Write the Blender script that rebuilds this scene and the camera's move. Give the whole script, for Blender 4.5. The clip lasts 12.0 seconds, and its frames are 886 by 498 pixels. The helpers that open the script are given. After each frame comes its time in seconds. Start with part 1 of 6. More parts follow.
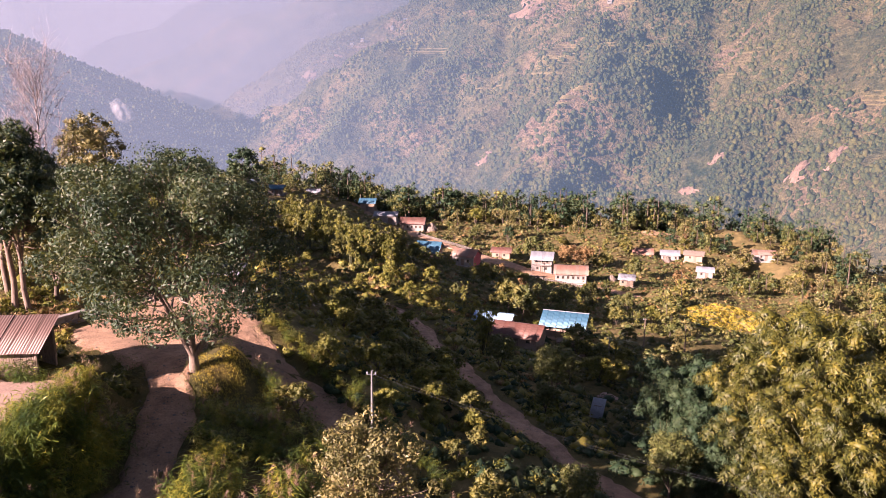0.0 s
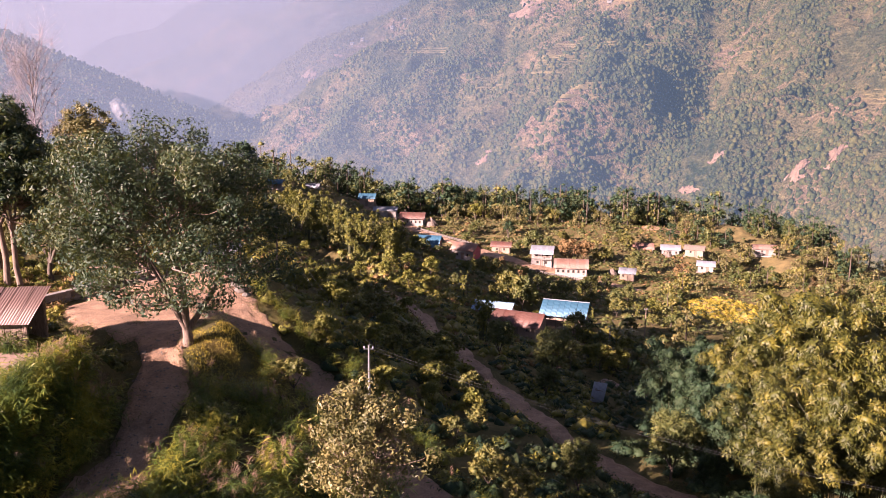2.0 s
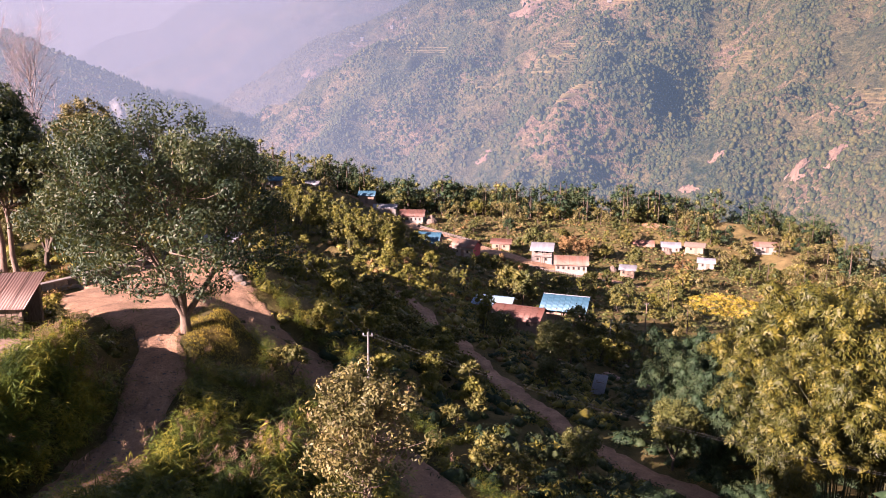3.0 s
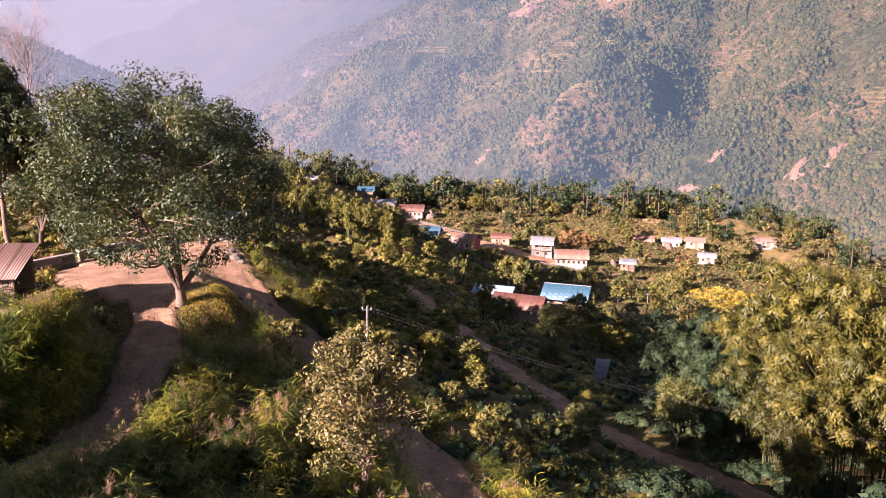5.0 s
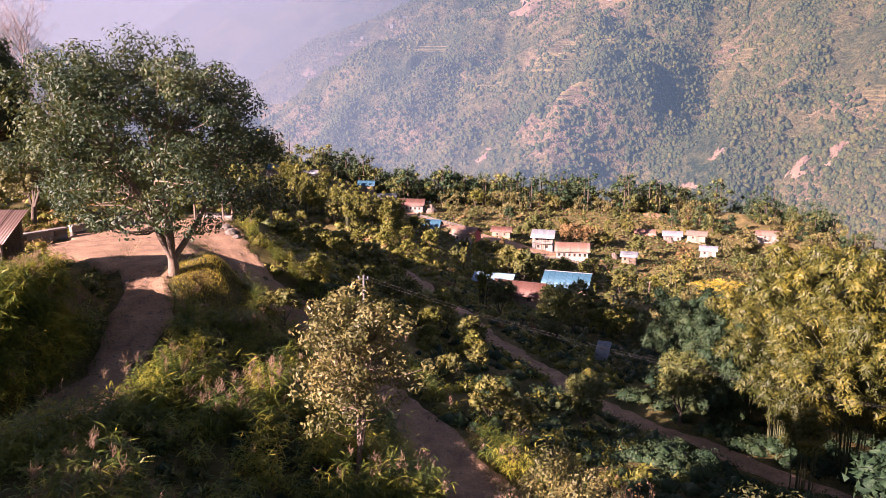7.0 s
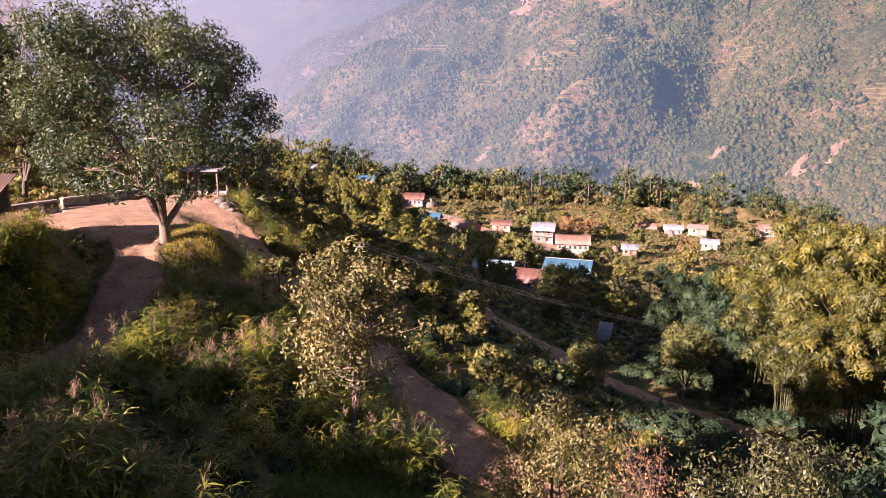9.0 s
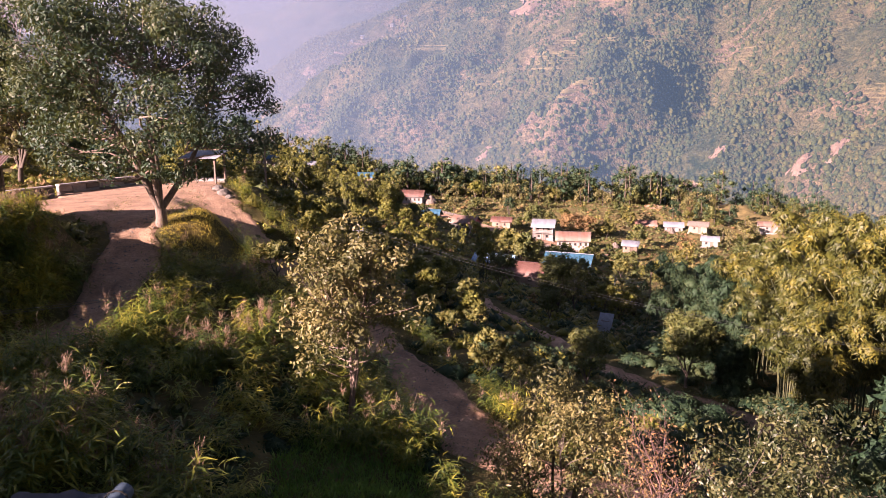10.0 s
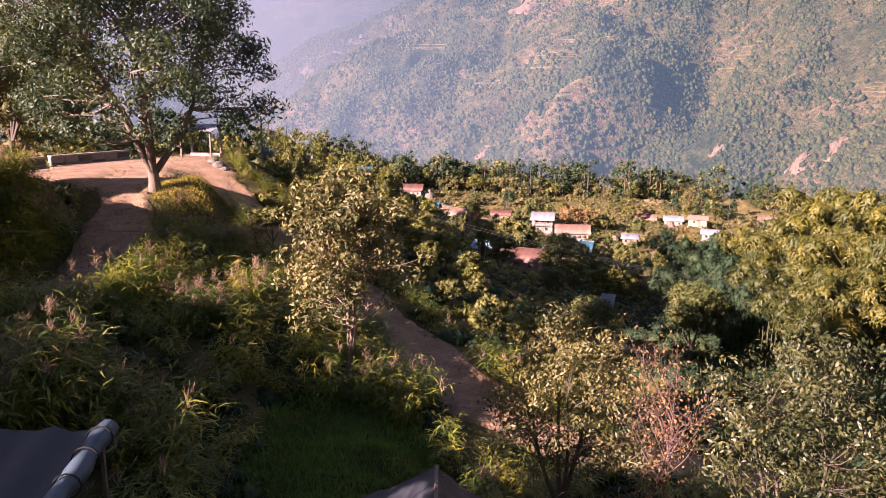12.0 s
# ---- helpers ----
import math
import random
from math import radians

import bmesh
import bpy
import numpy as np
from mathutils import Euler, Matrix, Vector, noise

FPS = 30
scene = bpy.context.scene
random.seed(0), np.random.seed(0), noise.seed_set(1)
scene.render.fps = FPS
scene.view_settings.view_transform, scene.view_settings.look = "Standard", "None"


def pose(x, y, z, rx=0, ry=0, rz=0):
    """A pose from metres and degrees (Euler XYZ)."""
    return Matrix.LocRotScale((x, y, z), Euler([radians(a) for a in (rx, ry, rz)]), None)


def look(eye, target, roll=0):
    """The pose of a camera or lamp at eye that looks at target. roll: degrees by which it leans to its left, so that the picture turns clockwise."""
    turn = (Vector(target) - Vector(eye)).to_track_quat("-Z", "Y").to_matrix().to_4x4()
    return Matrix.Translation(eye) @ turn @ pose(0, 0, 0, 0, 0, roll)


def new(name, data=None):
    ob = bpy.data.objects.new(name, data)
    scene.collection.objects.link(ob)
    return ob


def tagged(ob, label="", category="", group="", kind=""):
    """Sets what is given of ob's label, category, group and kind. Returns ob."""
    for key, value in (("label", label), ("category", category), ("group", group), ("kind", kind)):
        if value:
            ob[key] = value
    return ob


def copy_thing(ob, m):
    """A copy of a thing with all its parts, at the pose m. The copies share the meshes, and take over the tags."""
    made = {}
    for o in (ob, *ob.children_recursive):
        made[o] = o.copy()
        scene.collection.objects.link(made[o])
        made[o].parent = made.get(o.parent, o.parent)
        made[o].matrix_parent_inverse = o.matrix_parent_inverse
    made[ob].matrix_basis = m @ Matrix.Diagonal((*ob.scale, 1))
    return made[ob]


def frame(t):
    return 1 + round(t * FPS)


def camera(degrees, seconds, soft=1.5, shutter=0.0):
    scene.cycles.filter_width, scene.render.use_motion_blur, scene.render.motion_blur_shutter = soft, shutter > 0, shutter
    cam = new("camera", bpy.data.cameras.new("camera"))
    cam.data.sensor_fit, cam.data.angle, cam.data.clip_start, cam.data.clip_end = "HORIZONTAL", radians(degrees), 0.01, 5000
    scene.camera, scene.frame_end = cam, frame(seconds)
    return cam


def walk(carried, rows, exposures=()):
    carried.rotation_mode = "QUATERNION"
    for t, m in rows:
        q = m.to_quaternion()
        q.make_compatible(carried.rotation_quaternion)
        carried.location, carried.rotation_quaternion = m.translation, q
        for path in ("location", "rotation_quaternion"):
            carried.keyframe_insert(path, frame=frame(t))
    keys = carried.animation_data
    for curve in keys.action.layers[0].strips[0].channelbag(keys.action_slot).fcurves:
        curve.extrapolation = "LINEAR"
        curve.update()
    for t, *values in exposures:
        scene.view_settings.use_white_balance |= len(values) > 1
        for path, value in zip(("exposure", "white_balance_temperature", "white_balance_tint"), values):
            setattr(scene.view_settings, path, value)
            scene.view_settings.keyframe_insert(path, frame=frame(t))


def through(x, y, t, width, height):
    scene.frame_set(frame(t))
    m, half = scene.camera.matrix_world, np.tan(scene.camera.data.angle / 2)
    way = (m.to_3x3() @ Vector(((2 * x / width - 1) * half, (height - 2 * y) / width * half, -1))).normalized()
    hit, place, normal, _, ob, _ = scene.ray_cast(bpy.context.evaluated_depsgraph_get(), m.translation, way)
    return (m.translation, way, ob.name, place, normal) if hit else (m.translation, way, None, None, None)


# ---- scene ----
cam = camera(61.8, 12.0, soft=0.6)
METRES, EYE, TILT, LEAN, TURN = 12.0, 16.5, -12.0, 0.0, 0.0
ROWS = [
    (0.0, 0.0, 0.0, 0.0, -0.0, 0.0, 0.0),
    (0.5, 0.003, 0.017, -0.035, 0.02, 0.01, 0.01),
    (1.0, 0.0061, 0.0341, -0.0698, 0.02, 0.01, 0.02),
    (1.5, 0.0076, 0.0519, -0.1053, 0.01, 0.02, 0.03),
    (2.0, 0.008, 0.0684, -0.142, -0.0, 0.03, 0.02),
    (2.5, 0.0084, 0.086, -0.1778, -0.01, 0.02, 0.01),
    (3.0, 0.0073, 0.1039, -0.2122, -0.01, 0.03, 0.0),
    (5.0, 0.0017, 0.1712, -0.349, -0.06, 0.06, -0.02),
    (5.5, 0.0005, 0.1887, -0.3855, -0.04, 0.06, -0.0),
    (6.0, 0.003, 0.2054, -0.4214, -0.02, 0.07, 0.0),
    (6.5, 0.0091, 0.2258, -0.4615, -0.0, 0.07, 0.01),
    (7.0, 0.015, 0.2474, -0.5029, 0.0, 0.08, 0.02),
    (9.0, 0.0234, 0.3362, -0.6602, 0.02, 0.1, 0.07),
    (9.5, 0.0241, 0.3563, -0.6978, 0.02, 0.1, 0.04),
    (10.0, 0.0253, 0.3764, -0.7344, 0.01, 0.11, 0.01),
    (10.5, 0.0253, 0.3971, -0.7716, -0.01, 0.11, -0.0),
    (11.0, 0.0232, 0.4176, -0.8084, -0.04, 0.12, -0.0),
    (11.5, 0.0211, 0.4371, -0.8476, -0.07, 0.13, -0.0),
    (12.0, 0.0196, 0.4554, -0.8879, -0.1, 0.12, -0.01),
]
walk(cam, [(t, pose(0, 0, EYE, TILT, LEAN, TURN) @ pose(METRES * x, METRES * y, METRES * z, 90 + pitch, roll, yaw)) for t, x, y, z, yaw, pitch, roll in ROWS],
     [(0.0, 2.44, 6400, 43), (12.0, 2.51, 6360, 43)])

# ---------------------------------------------------------------- light
SUN_FROM = Vector((-0.8, -0.54, 0.355)).normalized()

world = bpy.data.worlds.new("sky")
scene.world = world
world.use_nodes = True
wt = world.node_tree
sky = wt.nodes.new("ShaderNodeTexSky")
sky.sky_type = "NISHITA"
sky.sun_disc = False
sky.sun_elevation = math.asin(SUN_FROM.z)
sky.sun_rotation = math.atan2(SUN_FROM.x, SUN_FROM.y)
sky.altitude = 900
sky.air_density, sky.dust_density, sky.ozone_density = 1.3, 0.9, 1.2
wt.nodes["Background"].inputs["Strength"].default_value = 0.0185
wt.links.new(sky.outputs["Color"], wt.nodes["Background"].inputs["Color"])

sun = new("sun", bpy.data.lights.new("sun", "SUN"))
sun.data.energy, sun.data.angle, sun.data.color = 5.0, radians(0.6), (1.0, 0.84, 0.66)
sun.matrix_world = look(SUN_FROM * 100, (0, 0, 0))

# ---------------------------------------------------------------- materials
def ramp(nt, stops, fac):
    r = nt.nodes.new("ShaderNodeValToRGB")
    while len(r.color_ramp.elements) < len(stops):
        r.color_ramp.elements.new(0.5)
    for e, (p, c) in zip(r.color_ramp.elements, stops):
        e.position, e.color = p, (*c, 1)
    nt.links.new(fac, r.inputs["Fac"])
    return r.outputs["Color"]


def noise_tex(nt, scale, detail=4, rough=0.6, vec=None, dist=0.0):
    n = nt.nodes.new("ShaderNodeTexNoise")
    n.inputs["Scale"].default_value, n.inputs["Detail"].default_value = scale, detail
    n.inputs["Roughness"].default_value, n.inputs["Distortion"].default_value = rough, dist
    if vec is None:
        vec = nt.nodes.new("ShaderNodeTexCoord").outputs["Object"]
    nt.links.new(vec, n.inputs["Vector"])
    return n.outputs["Fac"]


def mixed(nt, fac, a, b, blend="MIX"):
    m = nt.nodes.new("ShaderNodeMix")
    m.data_type, m.blend_type = "RGBA", blend
    for sock, v in ((m.inputs[0], fac), (m.inputs[6], a), (m.inputs[7], b)):
        if isinstance(v, (int, float)):
            sock.default_value = v
        elif isinstance(v, tuple):
            sock.default_value = (*v, 1)
        else:
            nt.links.new(v, sock)
    return m.outputs[2]


def blank(name):
    m = bpy.data.materials.new(name)
    m.use_nodes = True
    nt = m.node_tree
    return m, nt, nt.nodes["Principled BSDF"]


def bumped(nt, bsdf, height, strength, dist=0.05):
    b = nt.nodes.new("ShaderNodeBump")
    b.inputs["Strength"].default_value, b.inputs["Distance"].default_value = strength, dist
    nt.links.new(height, b.inputs["Height"])
    nt.links.new(b.outputs["Normal"], bsdf.inputs["Normal"])


def mat_rough(name, dark, mid, light, scale=2.0, rough=0.9, bump=0.3, fine=9.0, metal=0.0, dist=0.05):
    """Matte mineral or painted surface: patches at one scale and grain at another."""
    m, nt, b = blank(name)
    big = noise_tex(nt, scale, 3)
    grain = noise_tex(nt, scale * fine, 5, 0.7)
    col = ramp(nt, [(0.3, dark), (0.5, mid), (0.72, light)], big)
    col = mixed(nt, 0.45, col, ramp(nt, [(0.25, tuple(c * 0.55 for c in dark)), (0.75, light)], grain))
    nt.links.new(col, b.inputs["Base Color"])
    b.inputs["Roughness"].default_value, b.inputs["Metallic"].default_value = rough, metal
    bumped(nt, b, grain, bump, dist)
    return m


def mat_leaf(name, stops, through=0.3, rough=0.45, patch=0.25, spec=0.35, grain=3.2):
    """Leaves: every leaf differs a little, and whole patches do."""
    m, nt, b = blank(name)
    geo = nt.nodes.new("ShaderNodeNewGeometry")
    big = noise_tex(nt, patch, 2)
    mth = nt.nodes.new("ShaderNodeMath")
    mth.operation = "MULTIPLY_ADD"
    nt.links.new(big, mth.inputs[0])
    mth.inputs[1].default_value = 1.0
    sub = nt.nodes.new("ShaderNodeMath")
    sub.operation = "MULTIPLY_ADD"
    nt.links.new(geo.outputs["Random Per Island"], sub.inputs[0])
    sub.inputs[1].default_value, sub.inputs[2].default_value = 0.26, -0.13
    nt.links.new(sub.outputs[0], mth.inputs[2])
    col = ramp(nt, stops, mth.outputs[0])
    leafy = noise_tex(nt, grain, 3, 0.75)
    col = mixed(nt, 1.0, col, ramp(nt, [(0.34, (0.66, 0.7, 0.68)), (0.5, (1.0, 1.0, 0.97)), (0.66, (1.32, 1.26, 1.15))], leafy), "MULTIPLY")
    bumped(nt, b, leafy, 0.35, 0.2)
    nt.links.new(col, b.inputs["Base Color"])
    b.inputs["Roughness"].default_value = rough
    b.inputs["Specular IOR Level"].default_value = spec
    tr = nt.nodes.new("ShaderNodeBsdfTranslucent")
    nt.links.new(mixed(nt, 0.35, col, (0.16, 0.17, 0.01)), tr.inputs["Color"])
    mx = nt.nodes.new("ShaderNodeMixShader")
    mx.inputs[0].default_value = through
    nt.links.new(b.outputs[0], mx.inputs[1])
    nt.links.new(tr.outputs[0], mx.inputs[2])
    nt.links.new(mx.outputs[0], nt.nodes["Material Output"].inputs["Surface"])
    return m


def mat_ground():
    """Scrubby hillside: dry grass, soil and low green growth; forest floor and stubble far off."""
    m, nt, b = blank("hillside_earth")
    big = noise_tex(nt, 0.035, 4)
    mid = noise_tex(nt, 0.4, 5, 0.65)
    fine = noise_tex(nt, 5.0, 5, 0.7)
    grass = ramp(nt, [(0.3, (0.022, 0.028, 0.009)), (0.5, (0.065, 0.06, 0.02)), (0.72, (0.17, 0.125, 0.05))], mid)
    soil = ramp(nt, [(0.3, (0.08, 0.05, 0.03)), (0.7, (0.22, 0.14, 0.08))], fine)
    fac = ramp(nt, [(0.52, (0, 0, 0)), (0.68, (1, 1, 1))], big)
    sep = nt.nodes.new("ShaderNodeSeparateXYZ")
    nt.links.new(nt.nodes.new("ShaderNodeTexCoord").outputs["Object"], sep.inputs[0])
    worn = nt.nodes.new("ShaderNodeMapRange")
    worn.inputs[1].default_value, worn.inputs[2].default_value, worn.inputs[3].default_value, worn.inputs[4].default_value = 130, 185, 0.35, 0.7
    nt.links.new(sep.outputs[1], worn.inputs[0])
    soil = mixed(nt, 0.5, soil, ramp(nt, [(0.35, (0.05, 0.062, 0.018)), (0.6, (0.2, 0.165, 0.06))], mid))
    near = mixed(nt, mixed(nt, worn.outputs[0], fac, (1.0, 1.0, 1.0)), grass, soil)
    zone = noise_tex(nt, 0.0055, 6, 0.62)
    wild = ramp(nt, [(0.36, (0.035, 0.046, 0.02)), (0.45, (0.085, 0.082, 0.038)), (0.54, (0.18, 0.14, 0.066)), (0.64, (0.32, 0.2, 0.135))], zone)
    scrub = noise_tex(nt, 0.3, 5, 0.75)
    clumps = noise_tex(nt, 0.085, 5, 0.7)
    wild = mixed(nt, 0.45, wild, ramp(nt, [(0.42, (0.012, 0.026, 0.014)), (0.62, (0.17, 0.14, 0.064))], clumps))
    wild = mixed(nt, 0.8, wild, ramp(nt, [(0.36, (0.3, 0.36, 0.36)), (0.5, (0.85, 0.88, 0.85)), (0.64, (1.5, 1.4, 1.25))], scrub), "MULTIPLY")
    mr = nt.nodes.new("ShaderNodeMapRange")
    mr.inputs[1].default_value, mr.inputs[2].default_value = 300, 420
    nt.links.new(sep.outputs[1], mr.inputs[0])
    nt.links.new(mixed(nt, mr.outputs[0], near, wild), b.inputs["Base Color"])
    b.inputs["Roughness"].default_value = 0.95
    b.inputs["Specular IOR Level"].default_value = 0.1
    rough = mixed(nt, mr.outputs[0], (0.5, 0.5, 0.5), clumps)
    bumped(nt, b, rough, 1.0, 9.0)
    first = b.inputs["Normal"].links[0].from_node
    bumped(nt, b, fine, 0.5, 0.15)
    nt.links.new(first.outputs["Normal"], b.inputs["Normal"].links[0].from_node.inputs["Normal"])
    return m


def mat_roof(name, dark, mid, light, rust, rough=0.5, metal=0.3, streak=1.2, stripe=0.96, vary=0.65):
    """Painted or rusted corrugated sheet, every sheet a little different, rust in streaks down the slope."""
    m, nt, b = blank(name)
    info = nt.nodes.new("ShaderNodeObjectInfo")
    tc = nt.nodes.new("ShaderNodeTexCoord")
    mp = nt.nodes.new("ShaderNodeMapping")
    mp.inputs["Scale"].default_value = (6.0, 0.7, 0.7)
    nt.links.new(tc.outputs["Object"], mp.inputs["Vector"])
    st = noise_tex(nt, streak, 5, 0.7, mp.outputs[0])
    grain = noise_tex(nt, 14.0, 4, 0.7)
    col = ramp(nt, [(0.3, dark), (0.5, mid), (0.7, light)], st)
    col = mixed(nt, ramp(nt, [(0.5, (0, 0, 0)), (0.66, (1, 1, 1))], st), col, rust)
    v = nt.nodes.new("ShaderNodeMath")
    v.operation = "MULTIPLY_ADD"
    nt.links.new(info.outputs["Random"], v.inputs[0])
    v.inputs[1].default_value, v.inputs[2].default_value = vary, 0.93 - vary / 2
    col = mixed(nt, ramp(nt, [(stripe, (0, 0, 0)), (min(1.0, stripe + 0.04), (0.75, 0.75, 0.75))], info.outputs["Random"]), col, rust)
    col = mixed(nt, 1.0, col, v.outputs[0], "MULTIPLY")
    col = mixed(nt, 0.25, col, ramp(nt, [(0.3, dark), (0.7, light)], grain))
    nt.links.new(col, b.inputs["Base Color"])
    b.inputs["Roughness"].default_value, b.inputs["Metallic"].default_value = rough, metal
    bumped(nt, b, grain, 0.1, 0.01)
    return m


def mat_bark(name, dark, light):
    m, nt, b = blank(name)
    tc = nt.nodes.new("ShaderNodeTexCoord")
    mp = nt.nodes.new("ShaderNodeMapping")
    mp.inputs["Scale"].default_value = (7, 7, 1.2)
    nt.links.new(tc.outputs["Object"], mp.inputs["Vector"])
    n = noise_tex(nt, 2.0, 6, 0.7, mp.outputs[0], 0.4)
    nt.links.new(ramp(nt, [(0.3, dark), (0.7, light)], n), b.inputs["Base Color"])
    b.inputs["Roughness"].default_value = 0.9
    bumped(nt, b, n, 0.6, 0.04)
    return m


def mat_plain(name, col, rough=0.6, metal=0.0):
    return mat_rough(name, tuple(c * 0.7 for c in col), col, tuple(min(1, c * 1.2) for c in col), 3.0, rough, 0.1, 8.0, metal, 0.01)


M_GROUND = mat_ground()
M_ROAD = mat_rough("packed_dirt", (0.14, 0.078, 0.048), (0.3, 0.175, 0.106), (0.45, 0.28, 0.175), 0.9, 0.95, 0.9, 9.0, 0.0, 0.12)
M_FIELD = mat_rough("tilled_soil", (0.2, 0.13, 0.1), (0.3, 0.19, 0.15), (0.38, 0.26, 0.2), 0.8, 0.95, 0.6, 9.0)
M_STRAW = mat_rough("dry_stubble", (0.22, 0.16, 0.05), (0.36, 0.26, 0.08), (0.5, 0.38, 0.14), 0.35, 0.95, 0.5, 12.0)
M_CLIFF = mat_rough("bare_cliff", (0.15, 0.09, 0.06), (0.24, 0.15, 0.1), (0.36, 0.24, 0.17), 0.03, 0.95, 0.5, 6.0, 0.0, 3.0)
M_STONE = mat_rough("field_stone", (0.07, 0.058, 0.048), (0.12, 0.1, 0.085), (0.18, 0.155, 0.135), 1.5, 0.9, 0.5)
M_BARK = mat_bark("pale_brown_bark", (0.06, 0.04, 0.03), (0.24, 0.17, 0.13))
M_BARK_DARK = mat_bark("dark_bark", (0.03, 0.022, 0.016), (0.11, 0.08, 0.06))
M_BARK_PINK = mat_bark("pale_dry_twig", (0.07, 0.04, 0.034), (0.17, 0.1, 0.082))
M_BARK_GREY = mat_bark("pale_grey_twig", (0.13, 0.105, 0.11), (0.3, 0.25, 0.26))
M_CULM = mat_bark("bamboo_culm", (0.025, 0.03, 0.012), (0.08, 0.08, 0.03))
L_MAIN = mat_leaf("glossy_dark_leaf", [(0.2, (0.012, 0.028, 0.018)), (0.5, (0.028, 0.052, 0.026)), (0.8, (0.085, 0.09, 0.034))], 0.22, 0.5, 0.3, 0.3)
L_GREY = mat_leaf("dusty_olive_leaf", [(0.2, (0.036, 0.043, 0.016)), (0.5, (0.115, 0.105, 0.036)), (0.8, (0.26, 0.205, 0.08))], 0.2, 0.5, 0.4)
L_BAMBOO = mat_leaf("bamboo_leaf", [(0.2, (0.018, 0.028, 0.007)), (0.5, (0.066, 0.068, 0.01)), (0.8, (0.18, 0.145, 0.02))], 0.16, 0.5, 0.18)
L_REED = mat_leaf("broom_grass_blade", [(0.2, (0.022, 0.055, 0.02)), (0.46, (0.11, 0.15, 0.024)), (0.75, (0.38, 0.33, 0.045))], 0.34, 0.42, 0.5)
L_GREEN = mat_leaf("mid_green_leaf", [(0.2, (0.03, 0.05, 0.015)), (0.5, (0.082, 0.092, 0.024)), (0.8, (0.17, 0.15, 0.038))], 0.2, 0.5, 0.15)
# own dark green, deepened so it carries shade on the lower slope
L_DARK = mat_leaf("deep_green_and_shade_leaf", [(0.2, (0.011, 0.027, 0.015)), (0.5, (0.024, 0.048, 0.022)), (0.8, (0.07, 0.085, 0.032))], 0.15, 0.6, 0.15, 0.2)
L_YELLOW = mat_leaf("yellow_green_leaf", [(0.2, (0.045, 0.056, 0.014)), (0.5, (0.12, 0.114, 0.026)), (0.8, (0.24, 0.19, 0.048))], 0.24, 0.5, 0.3)
# lime green, lightened so the leaf colour carries sunlight on dim slopes
L_LIME = mat_leaf("lime_and_sunlight_leaf", [(0.2, (0.07, 0.085, 0.016)), (0.5, (0.165, 0.16, 0.028)), (0.8, (0.31, 0.25, 0.05))], 0.3, 0.5, 0.3)
L_DRY = mat_leaf("dry_brown_leaf", [(0.2, (0.09, 0.05, 0.025)), (0.5, (0.2, 0.12, 0.05)), (0.8, (0.32, 0.21, 0.09))], 0.25, 0.7, 0.2)
M_PLUME = mat_leaf("seed_plume", [(0.2, (0.16, 0.095, 0.07)), (0.5, (0.27, 0.17, 0.13)), (0.8, (0.4, 0.28, 0.21))], 0.4, 0.8, 0.5)
M_RUST = mat_roof("rusted_red_sheet", (0.08, 0.027, 0.02), (0.13, 0.05, 0.036), (0.3, 0.2, 0.165), (0.075, 0.02, 0.013), stripe=0.45)
M_RUSTPALE = mat_roof("faded_striped_sheet", (0.16, 0.09, 0.068), (0.25, 0.165, 0.13), (0.35, 0.27, 0.23), (0.14, 0.045, 0.024), stripe=0.5)
M_BLUE = mat_roof("blue_painted_sheet", (0.02, 0.075, 0.125), (0.032, 0.11, 0.175), (0.065, 0.165, 0.23), (0.05, 0.11, 0.15), vary=0.12)
M_BLUEDK = mat_roof("dark_blue_sheet", (0.02, 0.08, 0.13), (0.035, 0.12, 0.19), (0.06, 0.17, 0.25), (0.04, 0.1, 0.15), vary=0.15)
M_ZINC = mat_roof("grey_zinc_sheet", (0.14, 0.15, 0.17), (0.2, 0.21, 0.24), (0.28, 0.29, 0.32), (0.22, 0.19, 0.18), vary=0.3)
M_SHED = mat_roof("brown_tin_sheet", (0.09, 0.052, 0.045), (0.14, 0.085, 0.072), (0.2, 0.135, 0.12), (0.1, 0.05, 0.035), vary=0.25)
M_LIME = mat_rough("limewashed_wall", (0.17, 0.15, 0.14), (0.24, 0.215, 0.2), (0.32, 0.29, 0.27), 0.9, 0.9, 0.15)
M_MUD = mat_rough("mud_plaster", (0.2, 0.13, 0.09), (0.28, 0.2, 0.15), (0.36, 0.27, 0.21), 0.9, 0.95, 0.3)
M_PINK = mat_rough("red_painted_wall", (0.4, 0.07, 0.08), (0.52, 0.1, 0.12), (0.6, 0.16, 0.17), 0.9, 0.8, 0.1)
M_WOOD = mat_bark("weathered_wood", (0.09, 0.06, 0.045), (0.26, 0.19, 0.15))
# near-black: paints the shade inside rooms behind windows; also colours rope
M_SHADE = mat_plain("room_shade_and_rope_black", (0.02, 0.018, 0.016), 0.9)
M_CONC = mat_rough("pale_concrete", (0.17, 0.145, 0.13), (0.25, 0.215, 0.195), (0.34, 0.3, 0.275), 1.2, 0.9, 0.3)
M_TARP = mat_plain("dark_blue_tarpaulin", (0.006, 0.014, 0.027), 0.6)
M_WHITE = mat_plain("white_sheet", (0.3, 0.32, 0.35), 0.5)
M_ROLL = mat_plain("grey_blue_sheeting", (0.06, 0.09, 0.125), 0.5)
M_THATCH = mat_rough("grey_thatch", (0.07, 0.052, 0.042), (0.14, 0.105, 0.085), (0.22, 0.175, 0.145), 2.5, 0.95, 0.7, 12.0)
